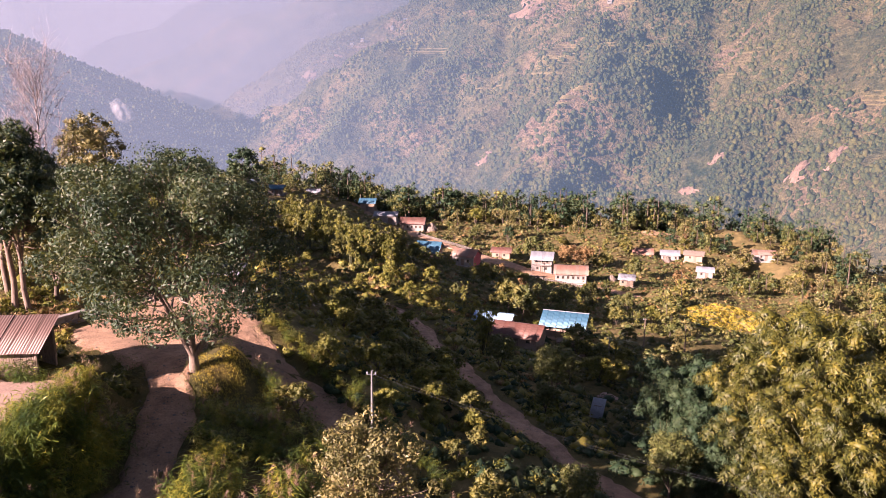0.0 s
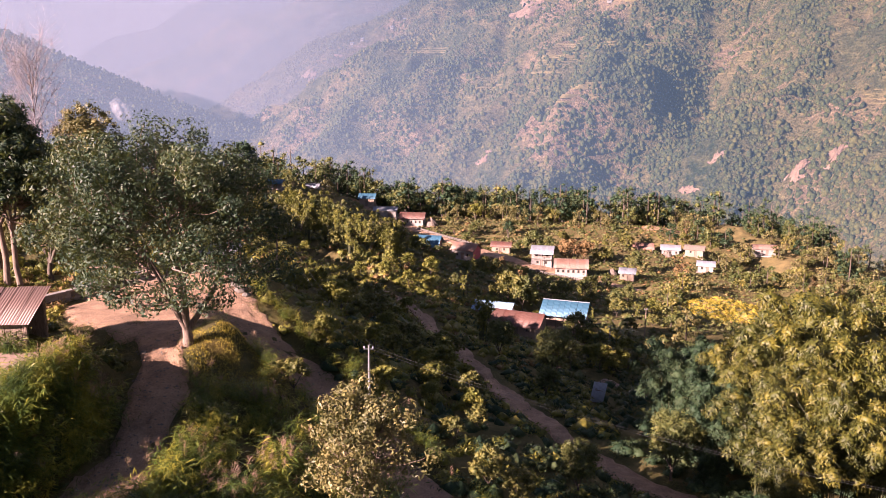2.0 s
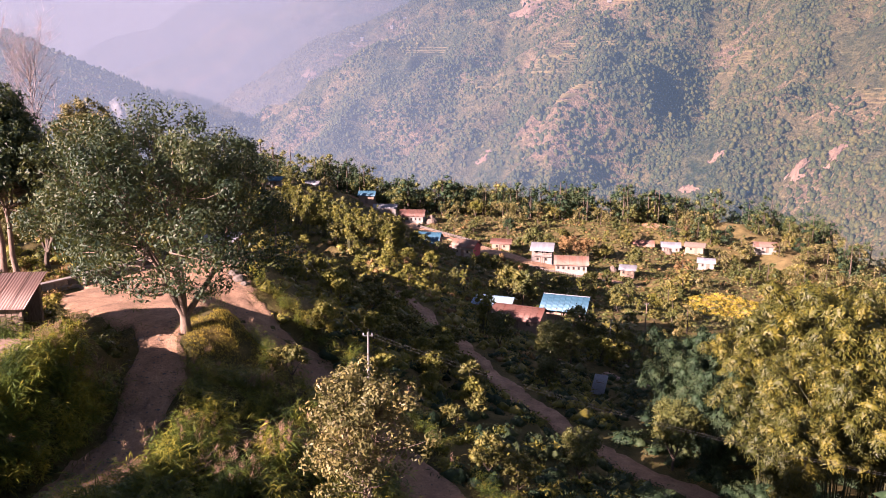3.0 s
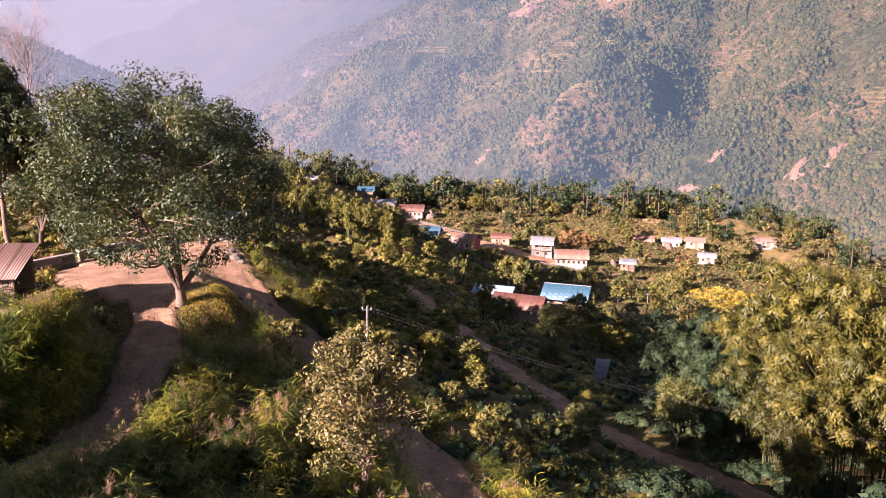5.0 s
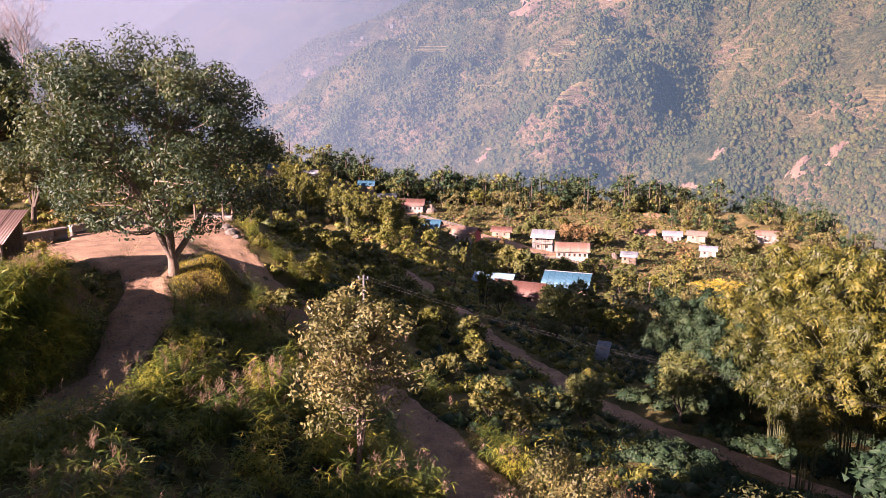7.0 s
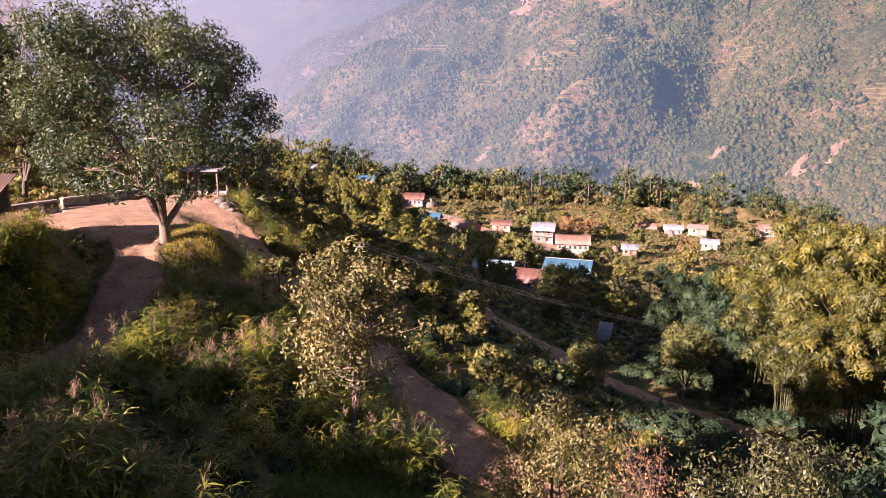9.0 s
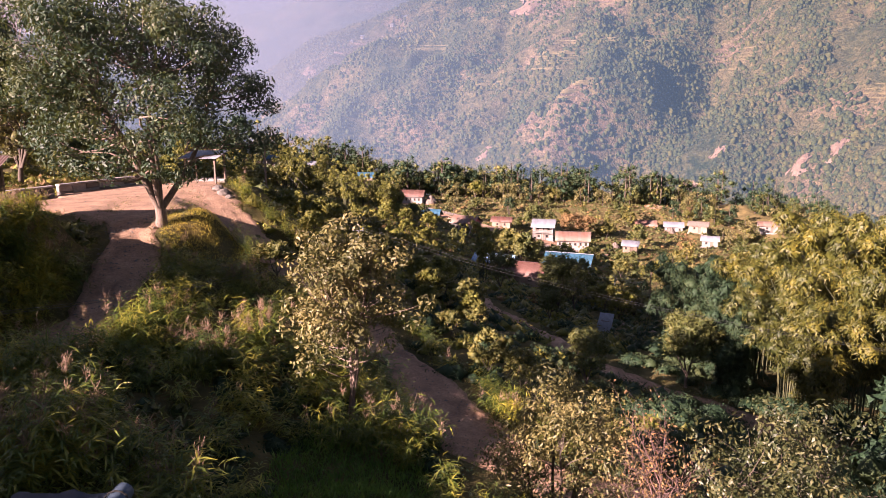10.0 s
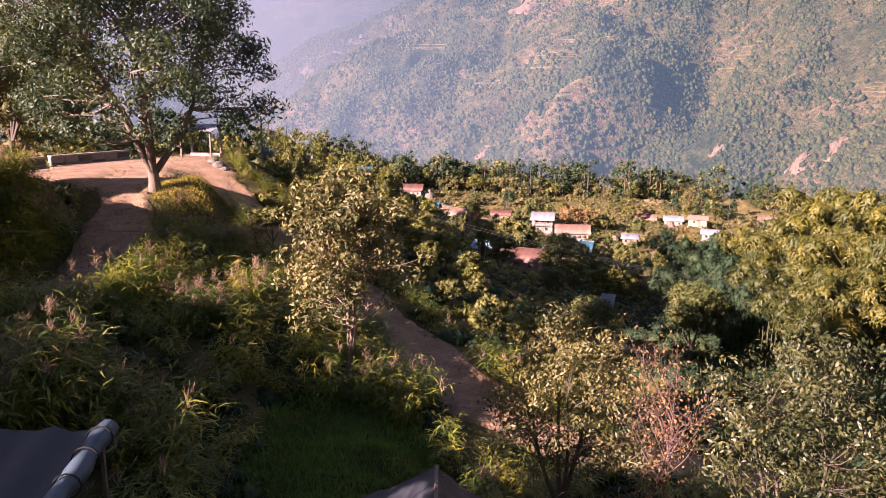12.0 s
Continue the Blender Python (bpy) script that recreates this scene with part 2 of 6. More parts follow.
M_FAR_FIELD = mat_rough("far_stubble", (0.1, 0.08, 0.03), (0.16, 0.12, 0.045), (0.22, 0.17, 0.07), 0.06, 0.95, 0.3, 9.0)
M_WIRE = mat_plain("dark_cable", (0.035, 0.035, 0.04), 0.6)
M_POLE = mat_plain("galvanised_steel", (0.2, 0.2, 0.2), 0.5, 0.4)


def far_canopy():
    """Crowns seen from afar: each of its own green, mottled, with leafy relief."""
    m, nt, b = blank("far_forest_crown")
    geo = nt.nodes.new("ShaderNodeNewGeometry")
    zone = noise_tex(nt, 0.006, 4, 0.6)
    add = nt.nodes.new("ShaderNodeMath")
    add.operation = "MULTIPLY_ADD"
    add.inputs[1].default_value = 0.42
    nt.links.new(geo.outputs["Random Per Island"], add.inputs[0])
    sub = nt.nodes.new("ShaderNodeMath")
    sub.inputs[1].default_value = -0.21
    nt.links.new(zone, sub.inputs[0])
    nt.links.new(sub.outputs[0], add.inputs[2])
    leafy = noise_tex(nt, 0.55, 4, 0.75)
    col = ramp(nt, [(0.25, (0.01, 0.03, 0.02)), (0.5, (0.034, 0.056, 0.023)), (0.74, (0.12, 0.108, 0.034)), (0.92, (0.28, 0.18, 0.07))], add.outputs[0])
    col = mixed(nt, 0.5, col, ramp(nt, [(0.35, (0.008, 0.016, 0.008)), (0.65, (0.15, 0.14, 0.05))], leafy))
    nt.links.new(col, b.inputs["Base Color"])
    b.inputs["Roughness"].default_value = 0.85
    b.inputs["Specular IOR Level"].default_value = 0.1
    bumped(nt, b, leafy, 0.5, 0.8)
    return m


L_FAR = far_canopy()


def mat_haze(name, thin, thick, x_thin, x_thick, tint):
    """Valley haze painted as a tinted sheet, lit by one fixed normal, partly see-through."""
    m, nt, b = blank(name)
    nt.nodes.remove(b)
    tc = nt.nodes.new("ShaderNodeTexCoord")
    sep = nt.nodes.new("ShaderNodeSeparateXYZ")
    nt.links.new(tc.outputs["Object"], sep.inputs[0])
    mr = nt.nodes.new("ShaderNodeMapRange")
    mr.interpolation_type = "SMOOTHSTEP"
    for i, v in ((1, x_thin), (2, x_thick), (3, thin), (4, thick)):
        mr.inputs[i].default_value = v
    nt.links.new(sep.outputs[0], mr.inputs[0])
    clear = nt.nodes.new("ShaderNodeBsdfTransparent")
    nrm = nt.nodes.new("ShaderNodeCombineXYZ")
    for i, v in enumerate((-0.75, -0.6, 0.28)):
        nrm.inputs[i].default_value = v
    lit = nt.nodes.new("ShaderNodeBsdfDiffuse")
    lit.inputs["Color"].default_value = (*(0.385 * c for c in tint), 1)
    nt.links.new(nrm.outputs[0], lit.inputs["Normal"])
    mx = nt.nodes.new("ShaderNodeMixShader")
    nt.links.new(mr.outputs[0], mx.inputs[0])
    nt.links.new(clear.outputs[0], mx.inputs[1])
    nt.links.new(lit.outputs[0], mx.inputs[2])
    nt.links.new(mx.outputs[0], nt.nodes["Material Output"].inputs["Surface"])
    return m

# ---------------------------------------------------------------- mesh helpers
def mesh_of(name, verts, faces, mat, smooth=False):
    """A mesh from an array of places and one of quads or triangles."""
    verts, faces = np.asarray(verts, np.float32), np.asarray(faces, np.int32)
    k = faces.shape[1]
    me = bpy.data.meshes.new(name)
    me.vertices.add(len(verts))
    me.vertices.foreach_set("co", verts.ravel())
    me.loops.add(faces.size)
    me.loops.foreach_set("vertex_index", faces.ravel())
    me.polygons.add(len(faces))
    me.polygons.foreach_set("loop_start", np.arange(0, faces.size, k, dtype=np.int32))
    if smooth:
        me.polygons.foreach_set("use_smooth", np.ones(len(faces), bool))
    me.update(calc_edges=True)
    if mat:
        me.materials.append(mat)
    return me


def join_arrays(chunks):
    """Several (verts, faces) joined into one."""
    vs, fs, n = [], [], 0
    for v, f in chunks:
        vs.append(v)
        fs.append(np.asarray(f) + n)
        n += len(v)
    return np.concatenate(vs), np.concatenate(fs)


def child(name, me, parent, label="", m=None):
    ob = new(name, me)
    ob.parent = parent
    if m is not None:
        ob.matrix_basis = m
    return tagged(ob, label)


def part(name, bm, material, parent, label=""):
    """Links a bmesh as one mesh object under a thing or under a part."""
    me = bpy.data.meshes.new(name)
    bm.to_mesh(me)
    bm.free()
    me.materials.append(material)
    return child(name, me, parent, label)


def box(bm, x0, x1, y0, y1, z0, z1, m=None):
    vs = [bm.verts.new((x, y, z)) for x in (x0, x1) for y in (y0, y1) for z in (z0, z1)]
    for f in ((0, 1, 3, 2), (4, 6, 7, 5), (0, 4, 5, 1), (2, 3, 7, 6), (0, 2, 6, 4), (1, 5, 7, 3)):
        bm.faces.new([vs[i] for i in f])
    if m is not None:
        bmesh.ops.transform(bm, matrix=m, verts=vs)
    return vs


def block(x0, x1, y0, y1, z0, z1, bevel=0.02):
    bm = bmesh.new()
    box(bm, x0, x1, y0, y1, z0, z1)
    if bevel:
        bmesh.ops.bevel(bm, geom=bm.edges[:], offset=bevel, segments=1, affect="EDGES")
    return bm


def unit(v):
    return v / np.maximum(np.linalg.norm(v, axis=-1, keepdims=True), 1e-9)


def tube(path, radii, sides=6):
    """A tapered tube along a path of places."""
    p = np.asarray(path, float)
    r = np.broadcast_to(np.asarray(radii, float), (len(p),))
    d = unit(np.gradient(p, axis=0))
    ref = np.where(np.abs(d[:, 2:3]) > 0.9, np.array([[1.0, 0, 0]]), np.array([[0, 0, 1.0]]))
    u = unit(np.cross(d, ref))
    for i in range(1, len(u)):
        if np.dot(u[i], u[i - 1]) < 0:
            u[i] = -u[i]
    w = np.cross(d, u)
    a = np.arange(sides) * 2 * np.pi / sides
    ring = p[:, None] + r[:, None, None] * (np.cos(a)[None, :, None] * u[:, None] + np.sin(a)[None, :, None] * w[:, None])
    i, j = np.meshgrid(np.arange(len(p) - 1), np.arange(sides), indexing="ij")
    k = (j + 1) % sides
    f = np.stack([i * sides + j, i * sides + k, (i + 1) * sides + k, (i + 1) * sides + j], -1).reshape(-1, 4)
    return ring.reshape(-1, 3), f


def leaf_quads(rng, base, way, length, width, up=None, fold=0.15):
    """Pointed leaves from their stalks' ends, each a folded four-cornered blade."""
    n = len(base)
    way = unit(way)
    side = np.cross(way, rng.normal(size=(n, 3)) if up is None else up)
    side = unit(side)
    nor = np.cross(side, way)
    ln, wd = np.broadcast_to(length, (n,))[:, None], np.broadcast_to(width, (n,))[:, None]
    mid = base + way * ln * 0.45
    tip = base + way * ln - nor * ln * fold
    v = np.stack([base, mid + side * wd / 2 - nor * wd * 0.12, tip, mid - side * wd / 2 - nor * wd * 0.12], 1).reshape(-1, 3)
    return v, np.arange(4 * n).reshape(-1, 4)


def leaf_tris(rng, base, way, length, width, up, fold=0.2):
    """Small pointed leaves, each one three-cornered blade."""
    n = len(base)
    way = unit(way)
    side = unit(np.cross(way, up))
    nor = np.cross(side, way)
    ln, wd = np.broadcast_to(length, (n,))[:, None], np.broadcast_to(width, (n,))[:, None]
    v = np.stack([base + side * wd * 0.55, base + way * ln - nor * ln * fold, base - side * wd * 0.55], 1).reshape(-1, 3)
    return v, np.arange(3 * n).reshape(-1, 3)


LUMP_P = np.array([(1, 0, 0), (-1, 0, 0), (0, 1, 0), (0, -1, 0), (0, 0, 1), (0, 0, -1)], float)
LUMP_F = np.array([(0, 2, 4), (2, 1, 4), (1, 3, 4), (3, 0, 4), (2, 0, 5), (1, 2, 5), (3, 1, 5), (0, 3, 5)])


def leafy_cores(rng, centres, radii, flat):
    """The dense inner foliage of clumps: uneven lumps under the outer leaves."""
    k = len(centres)
    a = rng.uniform(0, 2 * np.pi, k)
    c, s = np.cos(a)[:, None], np.sin(a)[:, None]
    q = np.stack([LUMP_P[None, :, 0] * c - LUMP_P[None, :, 1] * s, LUMP_P[None, :, 0] * s + LUMP_P[None, :, 1] * c, LUMP_P[None, :, 2] + 0 * c], -1)
    p = (q + rng.normal(size=q.shape) * 0.16) * rng.uniform(0.7, 1.3, (k, 6, 1)) * np.broadcast_to(radii, (k,))[:, None, None] * np.array([1, 1, flat]) + np.asarray(centres)[:, None]
    return p.reshape(-1, 3), (LUMP_F[None] + 6 * np.arange(k)[:, None, None]).reshape(-1, 3)


def crown_leaves(rng, centres, radii, per, length, width, flat=0.75, out=0.7, droop=0.35, core=0.0, stray=0.34):
    """Leaves over many uneven clumps: turned outwards, hanging a little."""
    k = len(centres)
    c = np.repeat(centres, per, 0)
    r = np.repeat(np.broadcast_to(radii, (k,)), per)[:, None]
    d = unit(rng.normal(size=(k * per, 3)))
    p = c + d * r * np.array([1, 1, flat]) * rng.uniform(0.35, 1.05, (k * per, 1)) ** 0.6
    tang = unit(np.cross(d, rng.normal(size=d.shape)))
    way = tang + out * d * 0.4 - np.array([0, 0, droop])
    up = d * out + rng.normal(size=d.shape) * stray + np.array([0, 0, 0.25])
    ln = length * rng.uniform(0.65, 1.25, len(p))
    if core:
        p = c + d * r * np.array([1, 1, flat]) * rng.uniform(core * 0.85, 1.08, (k * per, 1))
        return join_arrays([leafy_cores(rng, centres, np.broadcast_to(radii, (k,)) * core, flat), leaf_tris(rng, p, way + d * 0.35, ln, width / length * ln, up)])
    return leaf_quads(rng, p, way, ln, width / length * ln, up)


# ---------------------------------------------------------------- plants
def limb_path(a, b, rng, bend=0.12, steps=6, lift=0.0):
    t = np.linspace(0, 1, steps)[:, None]
    a, b = np.asarray(a, float), np.asarray(b, float)
    off = rng.normal(size=3) * np.linalg.norm(b - a) * bend + np.array([0, 0, lift * np.linalg.norm(b - a)])
    return a + (b - a) * t + off * np.sin(t * np.pi)


def broadleaf(name, seed, height, spread, fork, clumps, per, leaf, width, mat, bark, r0=0.2, clump_r=0.9, stems=3, hollow=0.35, deep=0.9, low=0.25, lean=(0, 0), fine=5, wide=1.0, hang=(), core=0.0, ends=()):
    """A branching tree: tapered trunk and limbs, and a crown of leafy clumps at the limbs' ends."""
    rng = np.random.default_rng(seed)
    top = np.array([lean[0], lean[1], height])
    mid_z, half = fork + (height - fork) * 0.52, (height - fork) * 0.52
    d = unit(rng.normal(size=(clumps, 3)))
    d[:, 2] = np.where(d[:, 2] < -0.55, -d[:, 2], d[:, 2])
    rad = rng.uniform(hollow, 1.0, clumps) ** 0.5
    lob = 1 + 0.16 * np.sin(3 * np.arctan2(d[:, 1], d[:, 0]) + seed) + 0.1 * rng.normal(size=clumps)
    cen = np.stack([d[:, 0] * spread * rad * lob, d[:, 1] * spread * rad * lob * deep, mid_z + d[:, 2] * half * rad], 1)
    cen[:, :2] += np.array(lean) * ((cen[:, 2:3] - fork) / max(height - fork, 1e-3)).clip(0, 1)
    cen[:, 2] = np.maximum(cen[:, 2], fork * low + fork * 0.55)
    if hang:
        cen = np.concatenate([cen, np.array(hang, float)])
        clumps = len(cen)
    wood = []
    # stems from the fork
    angs = np.arange(stems) * 2 * np.pi / stems + rng.uniform(0, 6)
    foot = np.array([[0, 0, -0.4], [0, 0, 0.05], [0.02, 0, fork * 0.5], [0.05 * r0, 0, fork]])
    foot[2:, :2] += rng.normal(size=(2, 2)) * 0.12 * fork * 0.3
    wood.append(tube(foot, [r0 * 1.55, r0 * 1.2, r0, r0 * 0.9], 9))
    tips = []
    for s in range(stems):
        out = np.array([math.cos(angs[s]), math.sin(angs[s]) * deep, 0]) * spread * rng.uniform(0.3, 0.52)
        out = out * wide
        end = foot[-1] + out + np.array([lean[0] * 0.5, lean[1] * 0.5, (height - fork) * rng.uniform(0.56, 0.72)])
        if ends:
            end = np.array(ends[s], float)
        p = limb_path(foot[-1] - np.array([0, 0, 0.15]), end, rng, 0.07, 8, 0.02)
        wood.append(tube(p[::2] if fine == 3 else p, np.linspace(r0 * 0.68, r0 * 0.16, 8)[::2] if fine == 3 else np.linspace(r0 * 0.68, r0 * 0.16, 8), 4 if fine == 3 else 7))
        tips.append(p)
    stemp = np.concatenate([p[2:] for p in tips])
    stemr = np.concatenate([np.linspace(r0 * 0.68, r0 * 0.16, 8)[2:] for _ in tips])
    for c in (cen[::3] if fine == 3 else cen):
        q = np.linalg.norm(stemp - c, axis=1) + np.maximum(stemp[:, 2] - c[2] + 0.5, 0) * 1.2
        i = int(np.argmin(q))
        p = limb_path(stemp[i], c, rng, 0.1, fine, -0.04)
        wood.append(tube(p, np.linspace(min(stemr[i] * 0.6, r0 * 0.3), r0 * 0.04, fine), fine))
    lv = crown_leaves(rng, cen, clump_r * rng.uniform(0.7, 1.3, clumps), per, leaf, width, core=core)
    return build_tree(name, join_arrays(wood), lv, mat, bark)


def build_tree(name, wood, leaves, mat, bark):
    root = new(name)
    child("trunk", mesh_of("trunk", *wood, bark, True), root)
    child("crown", mesh_of("crown", *leaves, mat), root)
    return root


def bamboo(name, seed, height, spread, culms, per, leaf, width, mat, droop=0.5, bare=0.35, tufts=4, core=0.6):
    """A clump of arching culms with sprays of narrow leaves."""
    rng = np.random.default_rng(seed)
    wood, base, way = [], [], []
    for i in range(culms):
        a, r = rng.uniform(0, 2 * np.pi), math.sqrt(rng.uniform(0, 1))
        foot = np.array([math.cos(a), math.sin(a), 0]) * r * spread * 0.22
        h = height * rng.uniform(0.7, 1.05)
        t = np.linspace(0, 1, 9)
        reach = spread * (0.3 + 0.7 * r) * rng.uniform(0.6, 1.1)
        arch = t ** 2.4 * reach
        z = h * (t - droop * 0.42 * t ** 4)
        p = np.stack([foot[0] + math.cos(a) * arch, foot[1] + math.sin(a) * arch, z], 1)
        wood.append(tube(p, np.linspace(0.05, 0.012, 9), 4))
        for k in np.linspace(bare + 0.1, 0.98, tufts) + rng.normal(size=tufts) * 0.05:
            base.append([np.interp(k, t, p[:, j]) for j in range(3)] + rng.normal(size=3) * spread * 0.09)
            way.append(spread * 0.2 * rng.uniform(0.6, 1.3))
    lv = crown_leaves(rng, np.array(base), np.array(way), per, leaf, width, 0.85, 0.9, 1.1, core, 0.16)
    root = new(name)
    for w in wood:
        child("culm", mesh_of("culm", *w, M_CULM, True), root)
    child("crown", mesh_of("crown", *lv, mat), root)
    return root


def cane_grass(rng, feet, stems, leaves, length, width, tall):
    """Broom grass: arching stems with long drooping leaves along them. feet: x, y, z, size. Gives leaves, and the stems' tips."""
    f = np.repeat(feet, stems, 0)
    n = len(f)
    a = rng.uniform(0, 2 * np.pi, n)
    h = np.stack([np.cos(a), np.sin(a), np.zeros(n)], 1)
    size = f[:, 3:4]
    lean = rng.uniform(0.05, 0.9, (n, 1))
    high = tall * size * rng.uniform(0.6, 1.1, (n, 1)) * (1 - 0.3 * lean)
    foot = f[:, :3] + h * rng.uniform(0, 0.35, (n, 1)) * size
    k = rng.uniform(0.12, 1.0, (n, leaves, 1))
    z = np.array([0, 0, 1.0])
    p = foot[:, None] + h[:, None] * (lean * size * 0.95)[:, None] * k ** 1.8 + z * high[:, None] * (k - 0.12 * k ** 3)
    p = p.reshape(-1, 3)
    b = rng.uniform(0, 2 * np.pi, len(p))
    way = np.stack([np.cos(b), np.sin(b), rng.uniform(-0.5, 0.75, len(p))], 1) + np.repeat(h, leaves, 0) * 0.45
    ln = length * rng.uniform(0.6, 1.25, len(p)) * np.repeat(size[:, 0], leaves)
    v = leaf_quads(rng, p, way, ln, width / length * ln, z + rng.normal(size=p.shape) * 0.25, 0.3)
    tips = foot + h * lean * size * 0.95 + z * high * 0.9
    return v, tips


def shrubs(rng, at, size, per, leaf, width, flat=0.7):
    """Low leafy bushes, joined. at: places on the ground; size: their radii."""
    k = len(at)
    c = np.repeat(at, per, 0)
    r = np.repeat(size, per)[:, None]
    d = unit(rng.normal(size=(k * per, 3)))
    d[:, 2] = np.abs(d[:, 2])
    lump = 1 + 0.3 * np.sin(d[:, :1] * 5 + c[:, :1] * 3) * np.cos(d[:, 1:2] * 5 + c[:, 1:2] * 3)
    p = c + d * r * lump * np.array([1, 1, flat]) * rng.uniform(0.55, 1.05, (k * per, 1))
    way = unit(np.cross(d, rng.normal(size=d.shape))) + d * 0.5 + np.array([0, 0, 0.1])
    ln = leaf * rng.uniform(0.6, 1.3, k * per) * (0.6 + 0.4 * r[:, 0])
    return join_arrays([leafy_cores(rng, at + np.array([0, 0, 0.1]), size * 0.7, flat), leaf_tris(rng, p, way, ln, width / leaf * ln, d + rng.normal(size=d.shape) * 0.25)])

# ---------------------------------------------------------------- the lie of the land
GX = np.array([-80, -45, -25, -12, 0, 15, 35, 60, 110.0])
GY = np.array([0, 20, 35, 50, 70, 95, 130, 190, 260, 330.0])
GZ = np.array([
    [2, 0, -2, -4, -6, -8, -11, -15, -22],
    [3, 1, -0.5, -4, -7.3, -7.8, -11, -15, -22],
    [4, 2.5, 1.0, -3, -7, -9.5, -13, -17, -25],
    [4, 2.5, 0, -1.0, -7, -11.5, -15, -19, -28],
    [2, 0.5, -2, -5, -10, -14.8, -18.5, -22.5, -31],
    [-1.5, -5, -7.2, -9.4, -13.5, -18.6, -22, -25.5, -34],
    [-5, -8.5, -10.4, -12.4, -16.6, -21.8, -26, -28.5, -36],
    [-10, -14, -20, -24.5, -28, -29.5, -31.5, -33, -38],
    [-15, -17, -25, -28.5, -29, -30.0, -31.5, -33, -38],
    [-40, -45, -50, -60, -65, -72, -80, -90, -110]])


def hermite(knots, q):
    """For places q: the knot before, and the weights of four neighbouring knots."""
    q = np.clip(q, knots[0], knots[-1])
    i = np.clip(np.searchsorted(knots, q, side="right") - 1, 0, len(knots) - 2)
    h = knots[i + 1] - knots[i]
    t = (q - knots[i]) / h
    a, b = np.maximum(i - 1, 0), np.minimum(i + 2, len(knots) - 1)
    h00, h10 = 2 * t ** 3 - 3 * t ** 2 + 1, t ** 3 - 2 * t ** 2 + t
    h01, h11 = -2 * t ** 3 + 3 * t ** 2, t ** 3 - t ** 2
    ra, rb = h / (knots[i + 1] - knots[a]), h / (knots[b] - knots[i])
    return (a, i, i + 1, b), (-h10 * ra, h00 - h11 * rb, h01 + h10 * ra, h11 * rb)


def hill(x, y):
    ix, wx = hermite(GX, x)
    iy, wy = hermite(GY, y)
    return sum(wy[j] * wx[k] * GZ[iy[j], ix[k]] for j in range(4) for k in range(4))


def smooth(a, b, v):
    t = np.clip((v - a) / (b - a), 0, 1)
    return t * t * (3 - 2 * t)


def waves(x, y, scale, seed, octaves=4):
    """Uneven ground: sums of turned waves, from -1 to 1 or so."""
    rng = np.random.default_rng(seed)
    out, amp = 0.0, 1.0
    for o in range(octaves):
        for k in range(3):
            a, p = rng.uniform(0, 2 * np.pi), rng.uniform(0, 2 * np.pi, 2)
            u = (x * np.cos(a) + y * np.sin(a)) * 2 * np.pi / scale
            w = (-x * np.sin(a) + y * np.cos(a)) * 2 * np.pi / scale
            out = out + amp * 0.45 * np.sin(u + p[0] + 0.8 * np.sin(w * 0.7 + p[1]))
        amp, scale = amp * 0.52, scale * 0.47
    return out


def spline(pts, step=0.6):
    """An evenly sampled smooth line through a few places."""
    p = np.array(pts, float)
    d = np.r_[0, np.cumsum(np.linalg.norm(np.diff(p[:, :2], axis=0), axis=1))]
    t = np.linspace(0, d[-1], int(d[-1] / step) + 2)
    idx, w = hermite(d, t)
    return sum(w[j][:, None] * p[idx[j]] for j in range(4))


TRACK = spline([(-19, 52, 0.0), (-17.6, 45.5, -0.25), (-16.6, 41.5, -0.8), (-15.5, 38, -1.6), (-14.8, 34, -2.7), (-16.2, 30, -3.5), (-20, 25.5, -4.0), (-28, 20, -4.3)])
LANE = spline([(-19, 62, 0.2), (-16.5, 55, 0.0), (-13.2, 50, -1.4), (-9.6, 47.2, -3.4), (-6.4, 44.3, -5.0), (-3, 40, -6.3), (-0.9, 37, -6.9), (0.9, 33, -7.3), (3.2, 29.6, -7.6), (7, 27.6, -8.0), (14, 27, -9.0)])
ROAD = spline([(27, 33, -11.8), (14.3, 45, -11.2), (7.4, 56.5, -11.2), (3.8, 68, -11.8), (0, 80, -12.6), (-1.9, 88, -13.2), (-7, 98, -12.6), (-16.7, 109, -11.6), (-25, 118, -10.5), (-36, 124, -9)])
STREET = spline([(-34, 255, -21), (-15, 233, -26.2), (1, 211, -27.2), (13.4, 198, -28.6), (31, 184, -31), (48, 172, -32.5)], 1.5)
WAYS = ((TRACK, 1.55, 1.8), (LANE, 1.35, 2.0), (ROAD, 1.5, 2.5), (STREET, 1.9, 4.0))


def near_line(x, y, line):
    """Distance to a line and its height there."""
    best, z = np.full(x.shape, 1e9), np.zeros(x.shape)
    for p in line:
        d = (x - p[0]) ** 2 + (y - p[1]) ** 2
        m = d < best
        best, z = np.where(m, d, best), np.where(m, p[2], z)
    return np.sqrt(best), z


def level(x, y, z, cx, cy, rx, ry, height, soft, turn=0.0):
    """Cuts a level place into the slope."""
    c, s = math.cos(radians(turn)), math.sin(radians(turn))
    u, v = (x - cx) * c + (y - cy) * s, -(x - cx) * s + (y - cy) * c
    d = np.maximum(np.abs(u) / rx, np.abs(v) / ry)
    return z + (height - z) * (1 - smooth(1, 1 + soft, d))


HOUSE_SITES = []


def spur_line(x, y):
    """How far east of the mountain's middle spur a place lies."""
    return x - 87 - 0.415 * (y - 800) + 26 * waves(x, y, 380, 25, 3)


